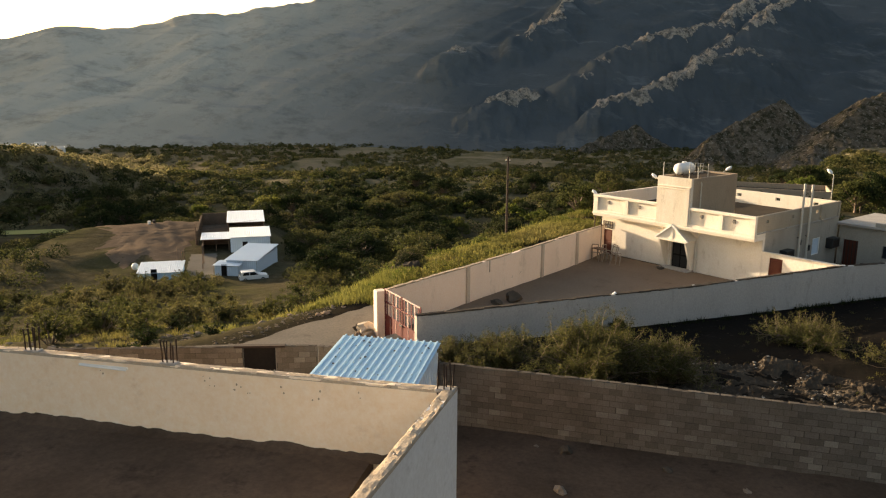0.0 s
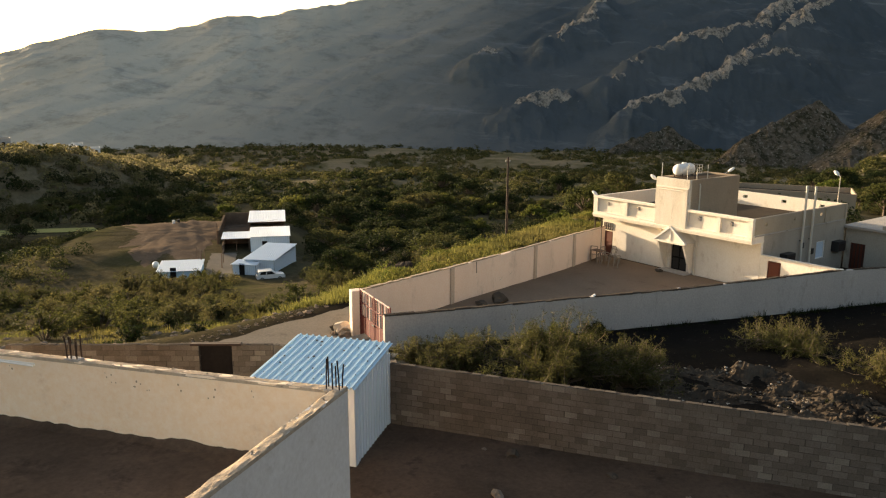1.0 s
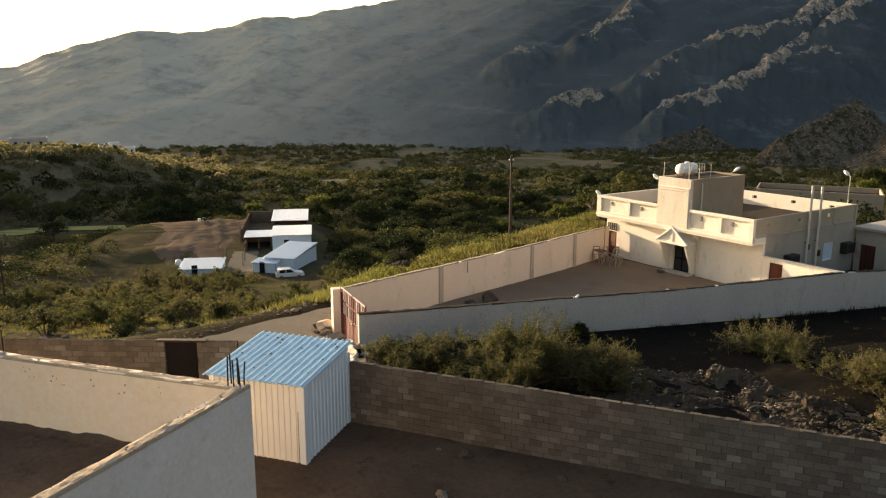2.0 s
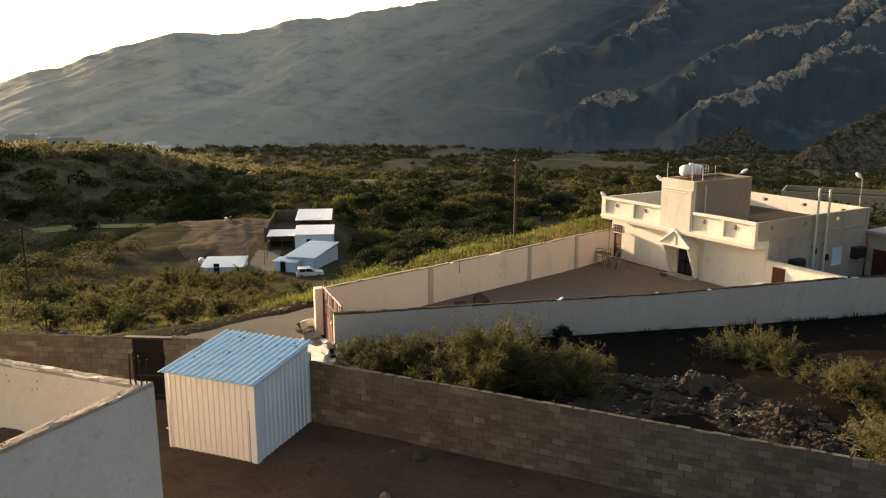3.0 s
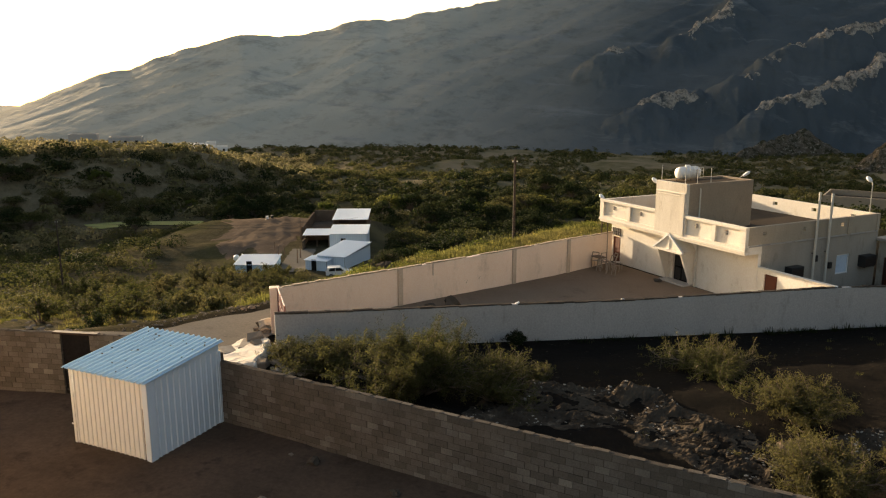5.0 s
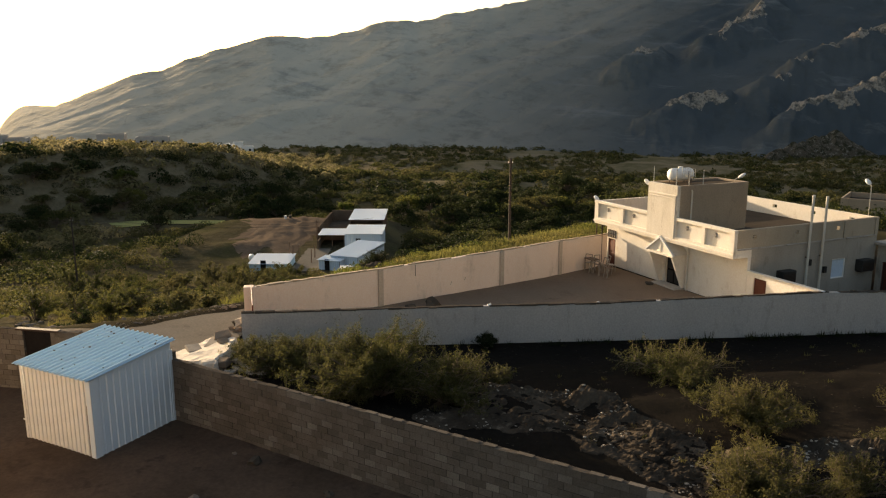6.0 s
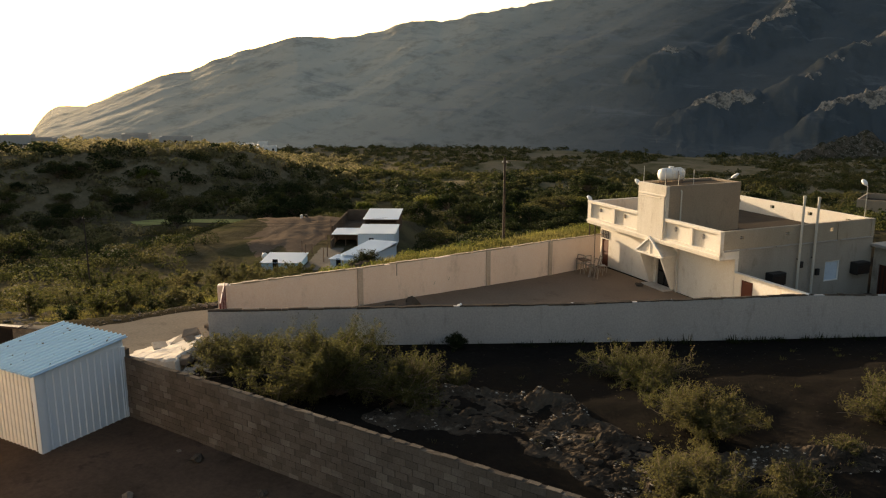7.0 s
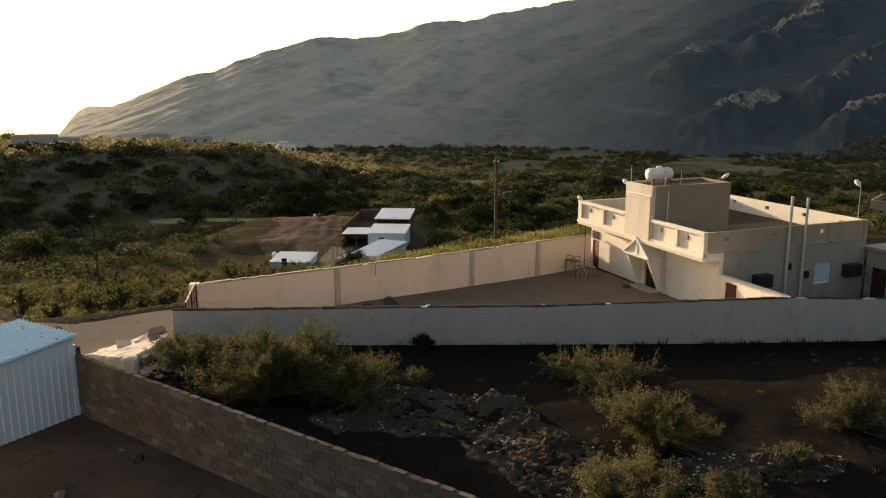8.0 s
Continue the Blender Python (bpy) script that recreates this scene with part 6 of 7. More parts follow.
def bush_arrays(seed, R, H, stems, twigs, leaves, leaf, flat=0.6):
    """A many-stemmed thorn bush: its stems, and its leaves along the twigs."""
    rng = np.random.default_rng(seed)
    th, rad = rng.uniform(0, math.tau, stems), R * np.sqrt(rng.uniform(0.03, 1, stems))
    lob = 0.75 + 0.35 * np.sin(th * 3 + seed) + rng.uniform(-0.12, 0.12, stems)
    rad = rad * lob
    hh = H * (1 - flat * (rad / R) ** 2) * rng.uniform(0.74, 1.0, stems)
    t = np.linspace(0, 1, 7)[None, :, None]
    out = np.stack([np.cos(th), np.sin(th), 0 * th], -1)[:, None]
    p0, p1 = out * (rad * 0.12)[:, None, None], out * (rad * 0.4)[:, None, None]
    p2 = out * rad[:, None, None]
    p1 = p1 + np.array((0, 0, 1.0)) * (hh * 0.75)[:, None, None]
    p2 = p2 + np.array((0, 0, 1.0)) * hh[:, None, None]
    L = p0 * (1 - t) ** 2 + 2 * p1 * t * (1 - t) + p2 * t ** 2
    L = L + rng.normal(0, 0.03 * R, L.shape) * t
    lines, radii = list(L), [0.012 * R + 0.006] * stems
    pick = rng.integers(0, stems, twigs)
    at = rng.integers(2, 7, twigs)
    base = L[pick, at]
    dirs = rng.normal(size=(twigs, 3)) + np.array((0, 0, 0.55)) + out[pick, 0] * 0.8
    dirs /= np.linalg.norm(dirs, axis=1)[:, None]
    ln = R * rng.uniform(0.1, 0.3, twigs) * np.where(rng.random(twigs) < 0.1, 1.25, 1.0)
    tt = np.linspace(0, 1, 4)[None, :, None]
    T = base[:, None] + dirs[:, None] * ln[:, None, None] * tt + rng.normal(0, 0.012 * R, (twigs, 4, 3)) * tt
    lines += list(T)
    radii += [0.003 * R + 0.002] * twigs
    k = rng.integers(0, twigs, leaves)
    u = rng.uniform(0.1, 1.05, leaves)
    C = base[k] + dirs[k] * (ln[k] * u)[:, None] + rng.normal(0, 0.035 * R ** 0.7, (leaves, 3))
    C[:, 2] = np.maximum(C[:, 2], 0.03)
    return tube_mesh(lines, radii, 3), leaf_quads(C, leaf * 1.25, rng, 5.0, C - np.array((0, 0, 0.1 * H)), 0.75)


def tree_arrays(seed, R, H, trunk, limbs, leaves, leaf, dome=0.75):
    """A small tree: trunk and limbs, and a crown of uneven leafy clumps at the limb ends."""
    rng = np.random.default_rng(seed)
    t = np.linspace(0, 1, 6)[:, None]
    top = np.array((rng.normal(0, 0.2), rng.normal(0, 0.2), trunk))
    lines, radii, ends = [top * t], [0.05 * R + 0.05], []
    for k in range(limbs):
        a = k * 2.4 + rng.uniform(-0.5, 0.5)
        r = R * rng.uniform(0.25, 0.95)
        z = trunk + (H - trunk) * (1 - dome * (r / R) ** 2) * rng.uniform(0.6, 1.0)
        e = np.array((math.cos(a) * r, math.sin(a) * r, z))
        m = top * 0.6 + e * 0.4 + np.array((0, 0, 0.25 * (z - trunk)))
        lines.append(top * 0.8 * (1 - t) ** 2 + 2 * m * t * (1 - t) + e * t ** 2)
        radii.append(0.022 * R + 0.02)
        ends.append(e)
    ends = np.array(ends)
    k = rng.integers(0, limbs, leaves)
    sz = rng.uniform(0.2, 0.4, limbs) * R
    d = rng.normal(size=(leaves, 3))
    d /= np.linalg.norm(d, axis=1)[:, None]
    d *= (rng.uniform(0.15, 1, leaves) ** 0.45)[:, None] * np.array((1, 1, 0.62))
    C = ends[k] + d * sz[k][:, None]
    C[:, 2] = np.maximum(C[:, 2], 0.25)
    return tube_mesh(lines, radii, 5), leaf_quads(C, leaf, rng, 1.5, d * np.array((1, 1, 1.6)) + 0.35 * (C - np.array((0, 0, 0.3 * H))) / R + np.array((0, 0, 0.25)), 0.5)


def plant(name, arr, stem_name, leaf_name, leaf_mat, m, label, category, group=""):
    ob = thing(name, m, label, category, group)
    arrays(stem_name, *arr[0], M_BARK, ob)
    arrays(leaf_name, *arr[1], leaf_mat, ob)
    return ob


# bushes on the waste plot behind the block wall
def plot_bush(x, y, R, H, seed, label, mat, n=9000, leaf=0.088, flat=0.6):
    n = int(n * 1.9)
    return plant("thorn_bush", bush_arrays(seed, R, H, 70, 620, n, leaf, flat), "branchwork", "foliage", mat, pose(x, y, float(land(x, y)) - 0.05), label, "bush", "plot bushes")


plot_bush(-0.8, 29.9, 3.5, 2.35, 1, "large feathery olive thorn bush behind the block wall", M_THORN, 34000)
plot_bush(-4.4, 29.6, 2.1, 1.5, 2, "feathery thorn bush beside the large one", M_THORN, 10000)
plot_bush(2.2, 30.6, 2.2, 1.8, 3, "spreading thorn bush at the edge of the large one", M_THORN, 10000)
plot_bush(-6.3, 29.6, 1.4, 1.1, 4, "low dark scrub at the corner of the court wall", M_THORN, 5000)
plot_bush(9.2, 37.2, 2.5, 0.75, 5, "low wide thorn bush in front of the court wall", M_THORN, 12000, flat=0.3)
plot_bush(12.5, 32.5, 2.05, 1.55, 6, "rounded olive thorn bush among rubble", M_THORN, 13000)
plot_bush(13.3, 28.0, 2.35, 1.4, 7, "wide olive thorn bush near the block wall", M_THORN, 13000)
plot_bush(15.6, 29.6, 1.3, 1.0, 8, "small sparse thorn bush near the block wall", M_THORN, 4000)
plot_bush(17.9, 37.3, 1.8, 1.5, 9, "sparse greyish thorn bush on the open plot", M_THORN, 6000)
plot_bush(3.1, 33.0, 0.95, 0.85, 10, "small pale sprawling bush on the rubble", M_OLIVE, 1800)
plot_bush(0.4, 37.9, 0.6, 0.75, 11, "small dark bush at the foot of the court wall", M_LEAFD, 2500)
plot_bush(16.6, 33.4, 0.9, 0.5, 12, "low dry straggling bush on the open plot", M_THORN, 1500)
plot_bush(-14.3, 51.8, 1.4, 1.5, 14, "dense dark bush behind the court wall", M_LEAFD, 6000)
plot_bush(21.4, 34.4, 1.9, 1.4, 13, "olive thorn bush on the open plot", M_THORN, 5000)


def scatter(n, seed, x0, x1, y0, y1, ok):
    rng = np.random.default_rng(seed)
    p = np.stack([rng.uniform(x0, x1, n), rng.uniform(y0, y1, n)], -1)
    return p[ok(p[:, 0], p[:, 1])]


def far_left(x, y):
    fx, fy = x - FAR0[0], y - FAR0[1]
    return -fx * FAR_D[1] + fy * FAR_D[0]


def bearing(x, y):
    return np.degrees(np.arctan2(-(x - 8), y - 5)), np.hypot(x - 8, y - 5)


def hut_clear(x, y):
    ux, uy = (x + 60) * 0.891 + (y - 112) * 0.454, -(x + 60) * 0.454 + (y - 112) * 0.891
    wob = 7 * (vnoise(x * .12, y * .12, 6) - 0.5)
    return ~((ux > -24 + 2 * wob) & (ux < 11) & (uy > 8 + wob) & (uy < 58 + wob)) & ~((ux > -15) & (ux < 11) & (uy > -5) & (uy < 9)) & ~((ux > -28) & (ux <= -15) & (uy > -9) & (uy < 16)) & ~((ux > -2) & (ux < 8.5) & (uy <= -5) & (uy > -34)) & ~((np.abs((x + 143) * 0.76 + (y - 151) * 0.65) < 16) & (np.abs(-(x + 141) * 0.65 + (y - 148.5) * 0.76) < 8.5)) 


def hut_view(x, y):
    """Off the line between the walk and the huts."""
    ux, uy = (x + 60) * 0.891 + (y - 112) * 0.454, -(x + 60) * 0.454 + (y - 112) * 0.891
    return ~((ux > -26) & (ux < 11) & (uy < 0) & (uy > -60))


def house_clear(x, y):
    hx = (x - HOUSE0[0]) * HOUSE_X[0] + (y - HOUSE0[1]) * HOUSE_X[1]
    hy = (x - HOUSE0[0]) * HOUSE_Y[0] + (y - HOUSE0[1]) * HOUSE_Y[1]
    return (hy > 21) | (hx < -2.0)


# the slope below the track: separate bushes, nearest first
SLOPE_KINDS = [plant("slope_bush", bush_arrays(40 + k, R, H, 18, 90, n // 2, lf * 1.3, 0.55), "branchwork", "foliage", mt, pose(0, 0, -60), lb, "bush", "slope bushes")
               for k, (R, H, n, lf, mt, lb) in enumerate(((2.2, 2.0, 4200, 0.15, M_OLIVE, "olive thorn bush on the stony slope"), (1.7, 1.4, 3200, 0.14, M_OLIVE, "low yellowish bush on the stony slope"),
                                                         (2.5, 2.3, 4500, 0.15, M_LEAF, "green thorn bush on the stony slope"), (1.5, 1.2, 2600, 0.14, M_LEAFD, "dark low scrub on the stony slope")))]


def place(kinds, pts, seed, smin, smax, sink=0.1, pick=None):
    rng = random.Random(seed)
    first = set()
    for i, (x, y) in enumerate(pts):
        src = kinds[rng.randrange(len(kinds))] if pick is None else kinds[pick(x, y, rng)]
        s = rng.uniform(smin, smax)
        m = pose(x, y, float(land(x, y)) - sink, 0, 0, rng.uniform(0, 360)) @ Matrix.Diagonal((s, s * rng.uniform(0.85, 1.15), s * rng.uniform(0.8, 1.15), 1))
        if src.name not in first:
            first.add(src.name)
            src.matrix_basis = m
        else:
            copy_thing(src, Matrix.Identity(4)).matrix_basis = m


def sun_lane(x, y):
    """Off the low sun's way to the house front."""
    dx, dy = x - 3.0, y - 58.7
    t, w = -dx * 0.883 + dy * 0.469, dx * 0.469 + dy * 0.883
    return ~((t > 0) & (t < 60) & (np.abs(w) < 3.4))


def on_slope(x, y):
    p, (az, r) = far_left(x, y), bearing(x, y)
    strip = ((p > 6.0) & ((y < 44) | (p > 10))) & sun_lane(x, y)
    return strip & (p < 78) & (az > -2) & (az < 66) & (r < 150) & house_clear(x, y) & hut_clear(x, y) & (vnoise(x * 0.09, y * 0.09, 4) + 0.25 * vnoise(x * .4, y * .4, 2) > 0.42 + 0.02 * np.clip(az - 36, 0, 16)) & (y > wall_line(x) + 5)


place(SLOPE_KINDS, scatter(1500, 5, -90, 12, 26, 130, on_slope)[:290], 3, 0.65, 1.25, 0.1,
      lambda x, y, g: g.choice((0, 0, 1, 1, 2, 3)) if far_left(x, y) < 45 else g.choice((0, 2, 2, 3)))

# trees of the valley floor that stand out
TREE_KINDS = [plant("valley_tree", tree_arrays(70 + k, R, H, tr, lb_n, int(n * 0.36), lf * 1.5, dm), "trunk", "crown", mt, pose(0, 0, -60), lb, "tree", "valley trees")
              for k, (R, H, tr, lb_n, n, lf, dm, mt, lb) in enumerate(((3.6, 5.0, 1.4, 30, 6500, 0.22, 0.7, M_LEAFD, "dense dark green valley tree with a rounded crown"),
                                                                       (3.2, 4.4, 1.0, 26, 5500, 0.21, 0.6, M_LEAF, "green thorn tree with a broad uneven crown"),
                                                                       (4.2, 4.0, 1.5, 30, 6000, 0.21, 0.35, M_LEAF, "flat-topped acacia on the valley floor"),
                                                                       (2.8, 3.8, 0.8, 24, 5000, 0.21, 0.7, M_LEAFY, "yellow-green valley tree, sunlight put into its leaf colour")))]


def on_floor(x, y):
    az, r = bearing(x, y)
    ux, uy = (x + 60) * 0.891 + (y - 112) * 0.454, -(x + 60) * 0.454 + (y - 112) * 0.891
    return ~((ux > -36) & (ux < 13) & (uy > -12) & (uy < 62)) & ((far_left(x, y) > 16) | (y > 105)) & (az > -26) & (az < 62) & (r > 85) & (r < 240) & hut_clear(x, y) & house_clear(x, y) & (vnoise(x * 0.035, y * 0.035, 11) > 0.42) & ((far_left(x, y) > 50 - 26 * (az < 20)) | (y > 105)) & hut_view(x, y) & sun_lane(x, y)


# nearer crowns mostly take dark leaves, to paint the shadow among them
place(TREE_KINDS, scatter(1700, 8, -190, 90, 80, 245, on_floor)[:290], 6, 0.6, 1.35, 0.1, lambda x, y, g: g.choice((0, 0, 0, 1, 2)) if bearing(x, y)[1] < 175 else g.choice((0, 0, 1, 2, 2, 3)))
place(TREE_KINDS[1:2], [(-3.5, 79.0), (-0.5, 84.0)], 9, 0.7, 0.9)
# the largest crowns: shade painted as dark leaves, sunlight as yellow-green ones
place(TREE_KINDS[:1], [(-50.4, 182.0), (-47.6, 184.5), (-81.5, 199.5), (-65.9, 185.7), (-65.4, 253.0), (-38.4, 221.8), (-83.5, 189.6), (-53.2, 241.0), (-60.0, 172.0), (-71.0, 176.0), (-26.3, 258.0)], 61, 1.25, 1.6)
place(TREE_KINDS[3:], [(-36.7, 178.0), (-26.0, 199.5), (-69.5, 195.0), (-88.4, 186.5)], 62, 1.35, 1.6)


# scrub over the rest of the valley, the hill and the slope
def scrub(name, seed, n, box_, ok, kinds, smin, smax, material, label):
    rng = np.random.default_rng(seed)
    P = scatter(n, seed, *box_, ok)
    Z = land(P[:, 0], P[:, 1])
    V, F, base = [], [], 0
    for (x, y), z in zip(P, Z):
        v = kinds[rng.integers(len(kinds))]
        a, s = rng.uniform(0, math.tau), rng.uniform(smin, smax)
        c, sn = math.cos(a) * s, math.sin(a) * s
        w = np.empty_like(v)
        w[:, 0] = v[:, 0] * c - v[:, 1] * sn + x
        w[:, 1] = v[:, 0] * sn + v[:, 1] * c + y
        w[:, 2] = v[:, 2] * s * rng.uniform(0.75, 1.2) + z - 0.1
        V.append(w)
    V = np.concatenate(V)
    return tagged(arrays(name, V, np.arange(len(V)).reshape(-1, 4), material), label, "scrub", kind="stuff")


def crown_quads(seed, R, H, n, leaf, loose):
    """A low shrub's crown: overlapping leaf sprays over an uneven lobed dome."""
    rng = np.random.default_rng(seed)
    d = rng.normal(size=(n, 3))
    d[:, 2] = np.abs(d[:, 2]) * 0.9 + 0.02
    d /= np.linalg.norm(d, axis=1)[:, None]
    lobes = rng.normal(size=(9, 3))
    lobes[:, 2] = np.abs(lobes[:, 2])
    lobes /= np.linalg.norm(lobes, axis=1)[:, None]
    near = (d @ lobes.T).max(1)
    rad = 0.55 + 0.5 * np.clip((near - 0.6) / 0.4, 0, 1) ** 0.7 + rng.normal(0, 0.06, n)
    C = d * rad[:, None] * np.array((R, R, H))
    pull = d + 1.2 * (lobes[(d @ lobes.T).argmax(1)] - d) * -1.0
    return leaf_quads(C, leaf, rng, 1.35, pull + np.array((0, 0, 0.35)), loose)[0]


far_kinds = [crown_quads(90 + k, R, H, n, lf, 0.4) for k, (R, H, n, lf) in enumerate(((2.4, 2.6, 110, 0.75), (1.9, 1.8, 90, 0.62), (2.9, 2.3, 120, 0.85), (1.6, 2.3, 90, 0.6)))]
mid_kinds = [crown_quads(110 + k, R, H, n, lf, 0.6) for k, (R, H, n, lf) in enumerate(((2.2, 2.2, 400, 0.27), (1.6, 1.4, 280, 0.25), (2.6, 2.0, 440, 0.29)))]


dist_kinds = [crown_quads(130 + k, R, H, n, lf, 0.4) for k, (R, H, n, lf) in enumerate(((2.4, 2.4, 46, 1.05), (1.9, 1.8, 40, 0.85), (2.9, 2.2, 50, 1.15)))]


def valley_far(x, y):
    az, r = bearing(x, y)
    return (r > 200) & (r < 470) & (az > -26) & (az < 68) & hut_clear(x, y) & (vnoise(x * 0.03, y * 0.03, 21) + 0.3 * vnoise(x * 0.15, y * 0.15, 5) > np.where(az < -4, 0.62, np.where(az > 40, 0.45, 0.5)))


def valley_mid(x, y):
    az, r = bearing(x, y)
    return (r > 75) & (r < 260) & (az > -36) & (az < 66) & ((far_left(x, y) > 30 - 16 * (az < 20)) | (y > 98)) & house_clear(x, y) & hut_clear(x, y) & hut_view(x, y) & (vnoise(x * 0.05, y * 0.05, 25) + 0.3 * vnoise(x * 0.3, y * 0.3, 5) > np.where(az < -4, 0.56, np.where(az > 42, 0.6, 0.68)))


scrub("distant_scrub", 37, 11000, (-420, 170, 200, 480), lambda x, y: valley_far(x, y) & (bearing(x, y)[1] > 300), dist_kinds, 0.35, 0.9, M_OLIVE, "low olive scrub at the foot of the mountain")
scrub("far_scrub", 31, 8500, (-420, 170, 60, 400), lambda x, y: valley_far(x, y) & (bearing(x, y)[1] <= 320) & ((bearing(x, y)[0] < 39) | (vnoise(x * .05, y * .05, 78) > 0.5)), far_kinds, 0.5, 1.1, M_LEAF, "far green and olive scrub covering the valley floor")
scrub("far_trees", 32, 3000, (-420, 170, 60, 480), lambda x, y: valley_far(x, y) & (bearing(x, y)[1] < 300) & ((bearing(x, y)[0] < 39) | (vnoise(x * .05, y * .05, 77) > 0.62)), far_kinds, 0.6, 1.5, M_LEAFD, "dark far trees scattered over the valley")
scrub("valley_scrub", 33, 1700, (-220, 140, 40, 260), valley_mid, mid_kinds, 0.6, 1.3, M_LEAF, "olive scrub between the valley trees")
# hollow scrub takes the darkest leaf colour for the shadow behind the huts
scrub("hollow_scrub", 36, 900, (-110, -30, 120, 205), lambda x, y: (bearing(x, y)[0] > 20.5) & (bearing(x, y)[0] < 29.5) & (bearing(x, y)[1] > 137) & (bearing(x, y)[1] < 188) & hut_clear(x, y) & (vnoise(x * 0.07, y * 0.07, 44) > 0.3), mid_kinds, 0.7, 1.5, M_LEAFD, "dense dark scrub in the hollow behind the huts")
scrub("dark_scrub", 34, 1500, (-220, 140, 40, 260), valley_mid, mid_kinds, 0.7, 1.4, M_LEAFD, "dark scrub between the valley trees")


def hill_side(x, y):
    az, r = bearing(x, y)
    return (az > 34) & (az < 68) & (x < -138) & (r < 400) & hut_clear(x, y) & (vnoise(x * 0.13 + y * 0.02, y * 0.035, 41) + 0.3 * vnoise(x * .3, y * .3, 42) > 0.35)


scrub("hill_scrub", 39, 6500, (-420, -60, 40, 340), hill_side, far_kinds, 0.5, 1.2, M_HILLSCRUB, "olive scrub over the low hill")


def slope_more(x, y):
    p, (az, r) = far_left(x, y), bearing(x, y)
    return (p > 6.4) & (p < 75) & (az > 2) & (az < 67) & (r > 40) & (r < 130) & hut_clear(x, y) & house_clear(x, y) & (vnoise(x * 0.08, y * 0.08, 14) > 0.36 + 0.016 * np.clip(az - 40, 0, 14)) & sun_lane(x, y) & (y > wall_line(x) + 7)


scrub("slope_scrub", 38, 1300, (-95, 0, 28, 120), slope_more, mid_kinds, 0.3, 0.7, M_OLIVE, "yellow-green low scrub over the slope")


def tuft(seed, n, h, r):
    rng = np.random.default_rng(seed)
    a = rng.uniform(0, math.tau, n)
    b = np.stack([np.cos(a), np.sin(a), 0 * a], -1) * rng.uniform(0, r, n)[:, None]
    lean = np.stack([np.cos(a), np.sin(a), 0 * a], -1) * rng.uniform(0.1, 0.7, n)[:, None] * h
    tip = b + lean + np.array((0, 0, 1.0)) * (h * rng.uniform(0.5, 1.1, n))[:, None]
    sd = np.stack([-np.sin(a), np.cos(a), 0 * a], -1) * (0.035 * h + 0.012)
    return np.stack([b - sd, b + sd, tip + sd * 0.3, tip - sd * 0.3], 1).reshape(-1, 3)


tufts = [tuft(k, 22, 0.55, 0.35) for k in range(4)]


def grassy(x, y):
    p, (az, r) = far_left(x, y), bearing(x, y)
    return (((p > 4.9) & (r < 85)) | ((p > 0.6) & (p < 12) & (y > 44))) & (az > -2) & (az < 68) & house_clear(x, y) & (y > wall_line(x) + 6) & (vnoise(x * 0.25, y * 0.25, 9) > 0.35 + 0.02 * np.clip(az - 38, 0, 14))


def verge(x, y):
    p, (az, r) = far_left(x, y), bearing(x, y)
    return (p > 0.5) & (p < 13) & (y > 40) & (y < 84) & (house_clear(x, y) | ((y < 57) & ((p > 3.4) | (y > 46.5)))) & (vnoise(x * 0.3, y * 0.3, 19) + 0.3 * (1 - p / 13) > 0.36)


scrub("verge_grass", 62, 17500, (-34, 8, 40, 84), verge, tufts, 0.5, 1.1, M_VERGE, "sunlit yellow-green grass along the outside of the court wall")
scrub("verge_scrub", 63, 420, (-34, 8, 40, 84), lambda x, y: verge(x, y) & (far_left(x, y) > 2.5) & sun_lane(x, y), mid_kinds, 0.25, 0.5, M_LEAFY, "low yellow-green scrub along the outside of the court wall")
scrub("dry_grass_tufts", 35, 13000, (-60, 10, 28, 95), grassy, tufts, 0.35, 0.85, M_GRASS, "dry yellow grass and weeds on the slope")


def plot_ground(x, y):
    s = (x - NEAR0[0]) * NEAR_D[0] + (y - NEAR0[1]) * NEAR_D[1]
    q = (x - NEAR0[0]) * NEAR_D[1] - (y - NEAR0[1]) * NEAR_D[0]
    return (q > 0.3) & (y > wall_line(x) + 0.5) & (s > 0)


scrub("weeds", 36, 500, (-7, 25, 24, 56), lambda x, y: plot_ground(x, y) & (vnoise(x * .5, y * .5, 2) > 0.5), tufts, 0.2, 0.45, M_GRASS, "sparse dry weeds on the waste plot")


def wall_foot(x, y):
    s = (x - NEAR0[0]) * NEAR_D[0] + (y - NEAR0[1]) * NEAR_D[1]
    q = (x - NEAR0[0]) * NEAR_D[1] - (y - NEAR0[1]) * NEAR_D[0]
    return (q > 0.08) & (q < 0.55) & (s > 9) & (vnoise(s * 0.9, s * 0, 66) > 0.38)


scrub("wall_foot_weeds", 61, 9000, (-2, 30, 36, 64), wall_foot, tufts, 0.25, 0.75, M_LEAFD, "dark dry weeds along the foot of the court wall")


# stones
def stone_variants():
    out = []
    for k in range(6):
        bm = bmesh.new()
        bmesh.ops.create_icosphere(bm, subdivisions=1, radius=1)
        for v in bm.verts:
            v.co *= 0.7 + 0.6 * noise.noise(v.co * 1.4 + Vector((k * 7.1, 3, k)))
            v.co.z *= 0.6
        me = bpy.data.meshes.new("stone")
        bm.to_mesh(me)
        bm.free()
        v = np.array([p.co for p in me.vertices])
        f = np.array([list(p.vertices) for p in me.polygons])
        bpy.data.meshes.remove(me)
        out.append((v, f))
    return out


STONES = stone_variants()


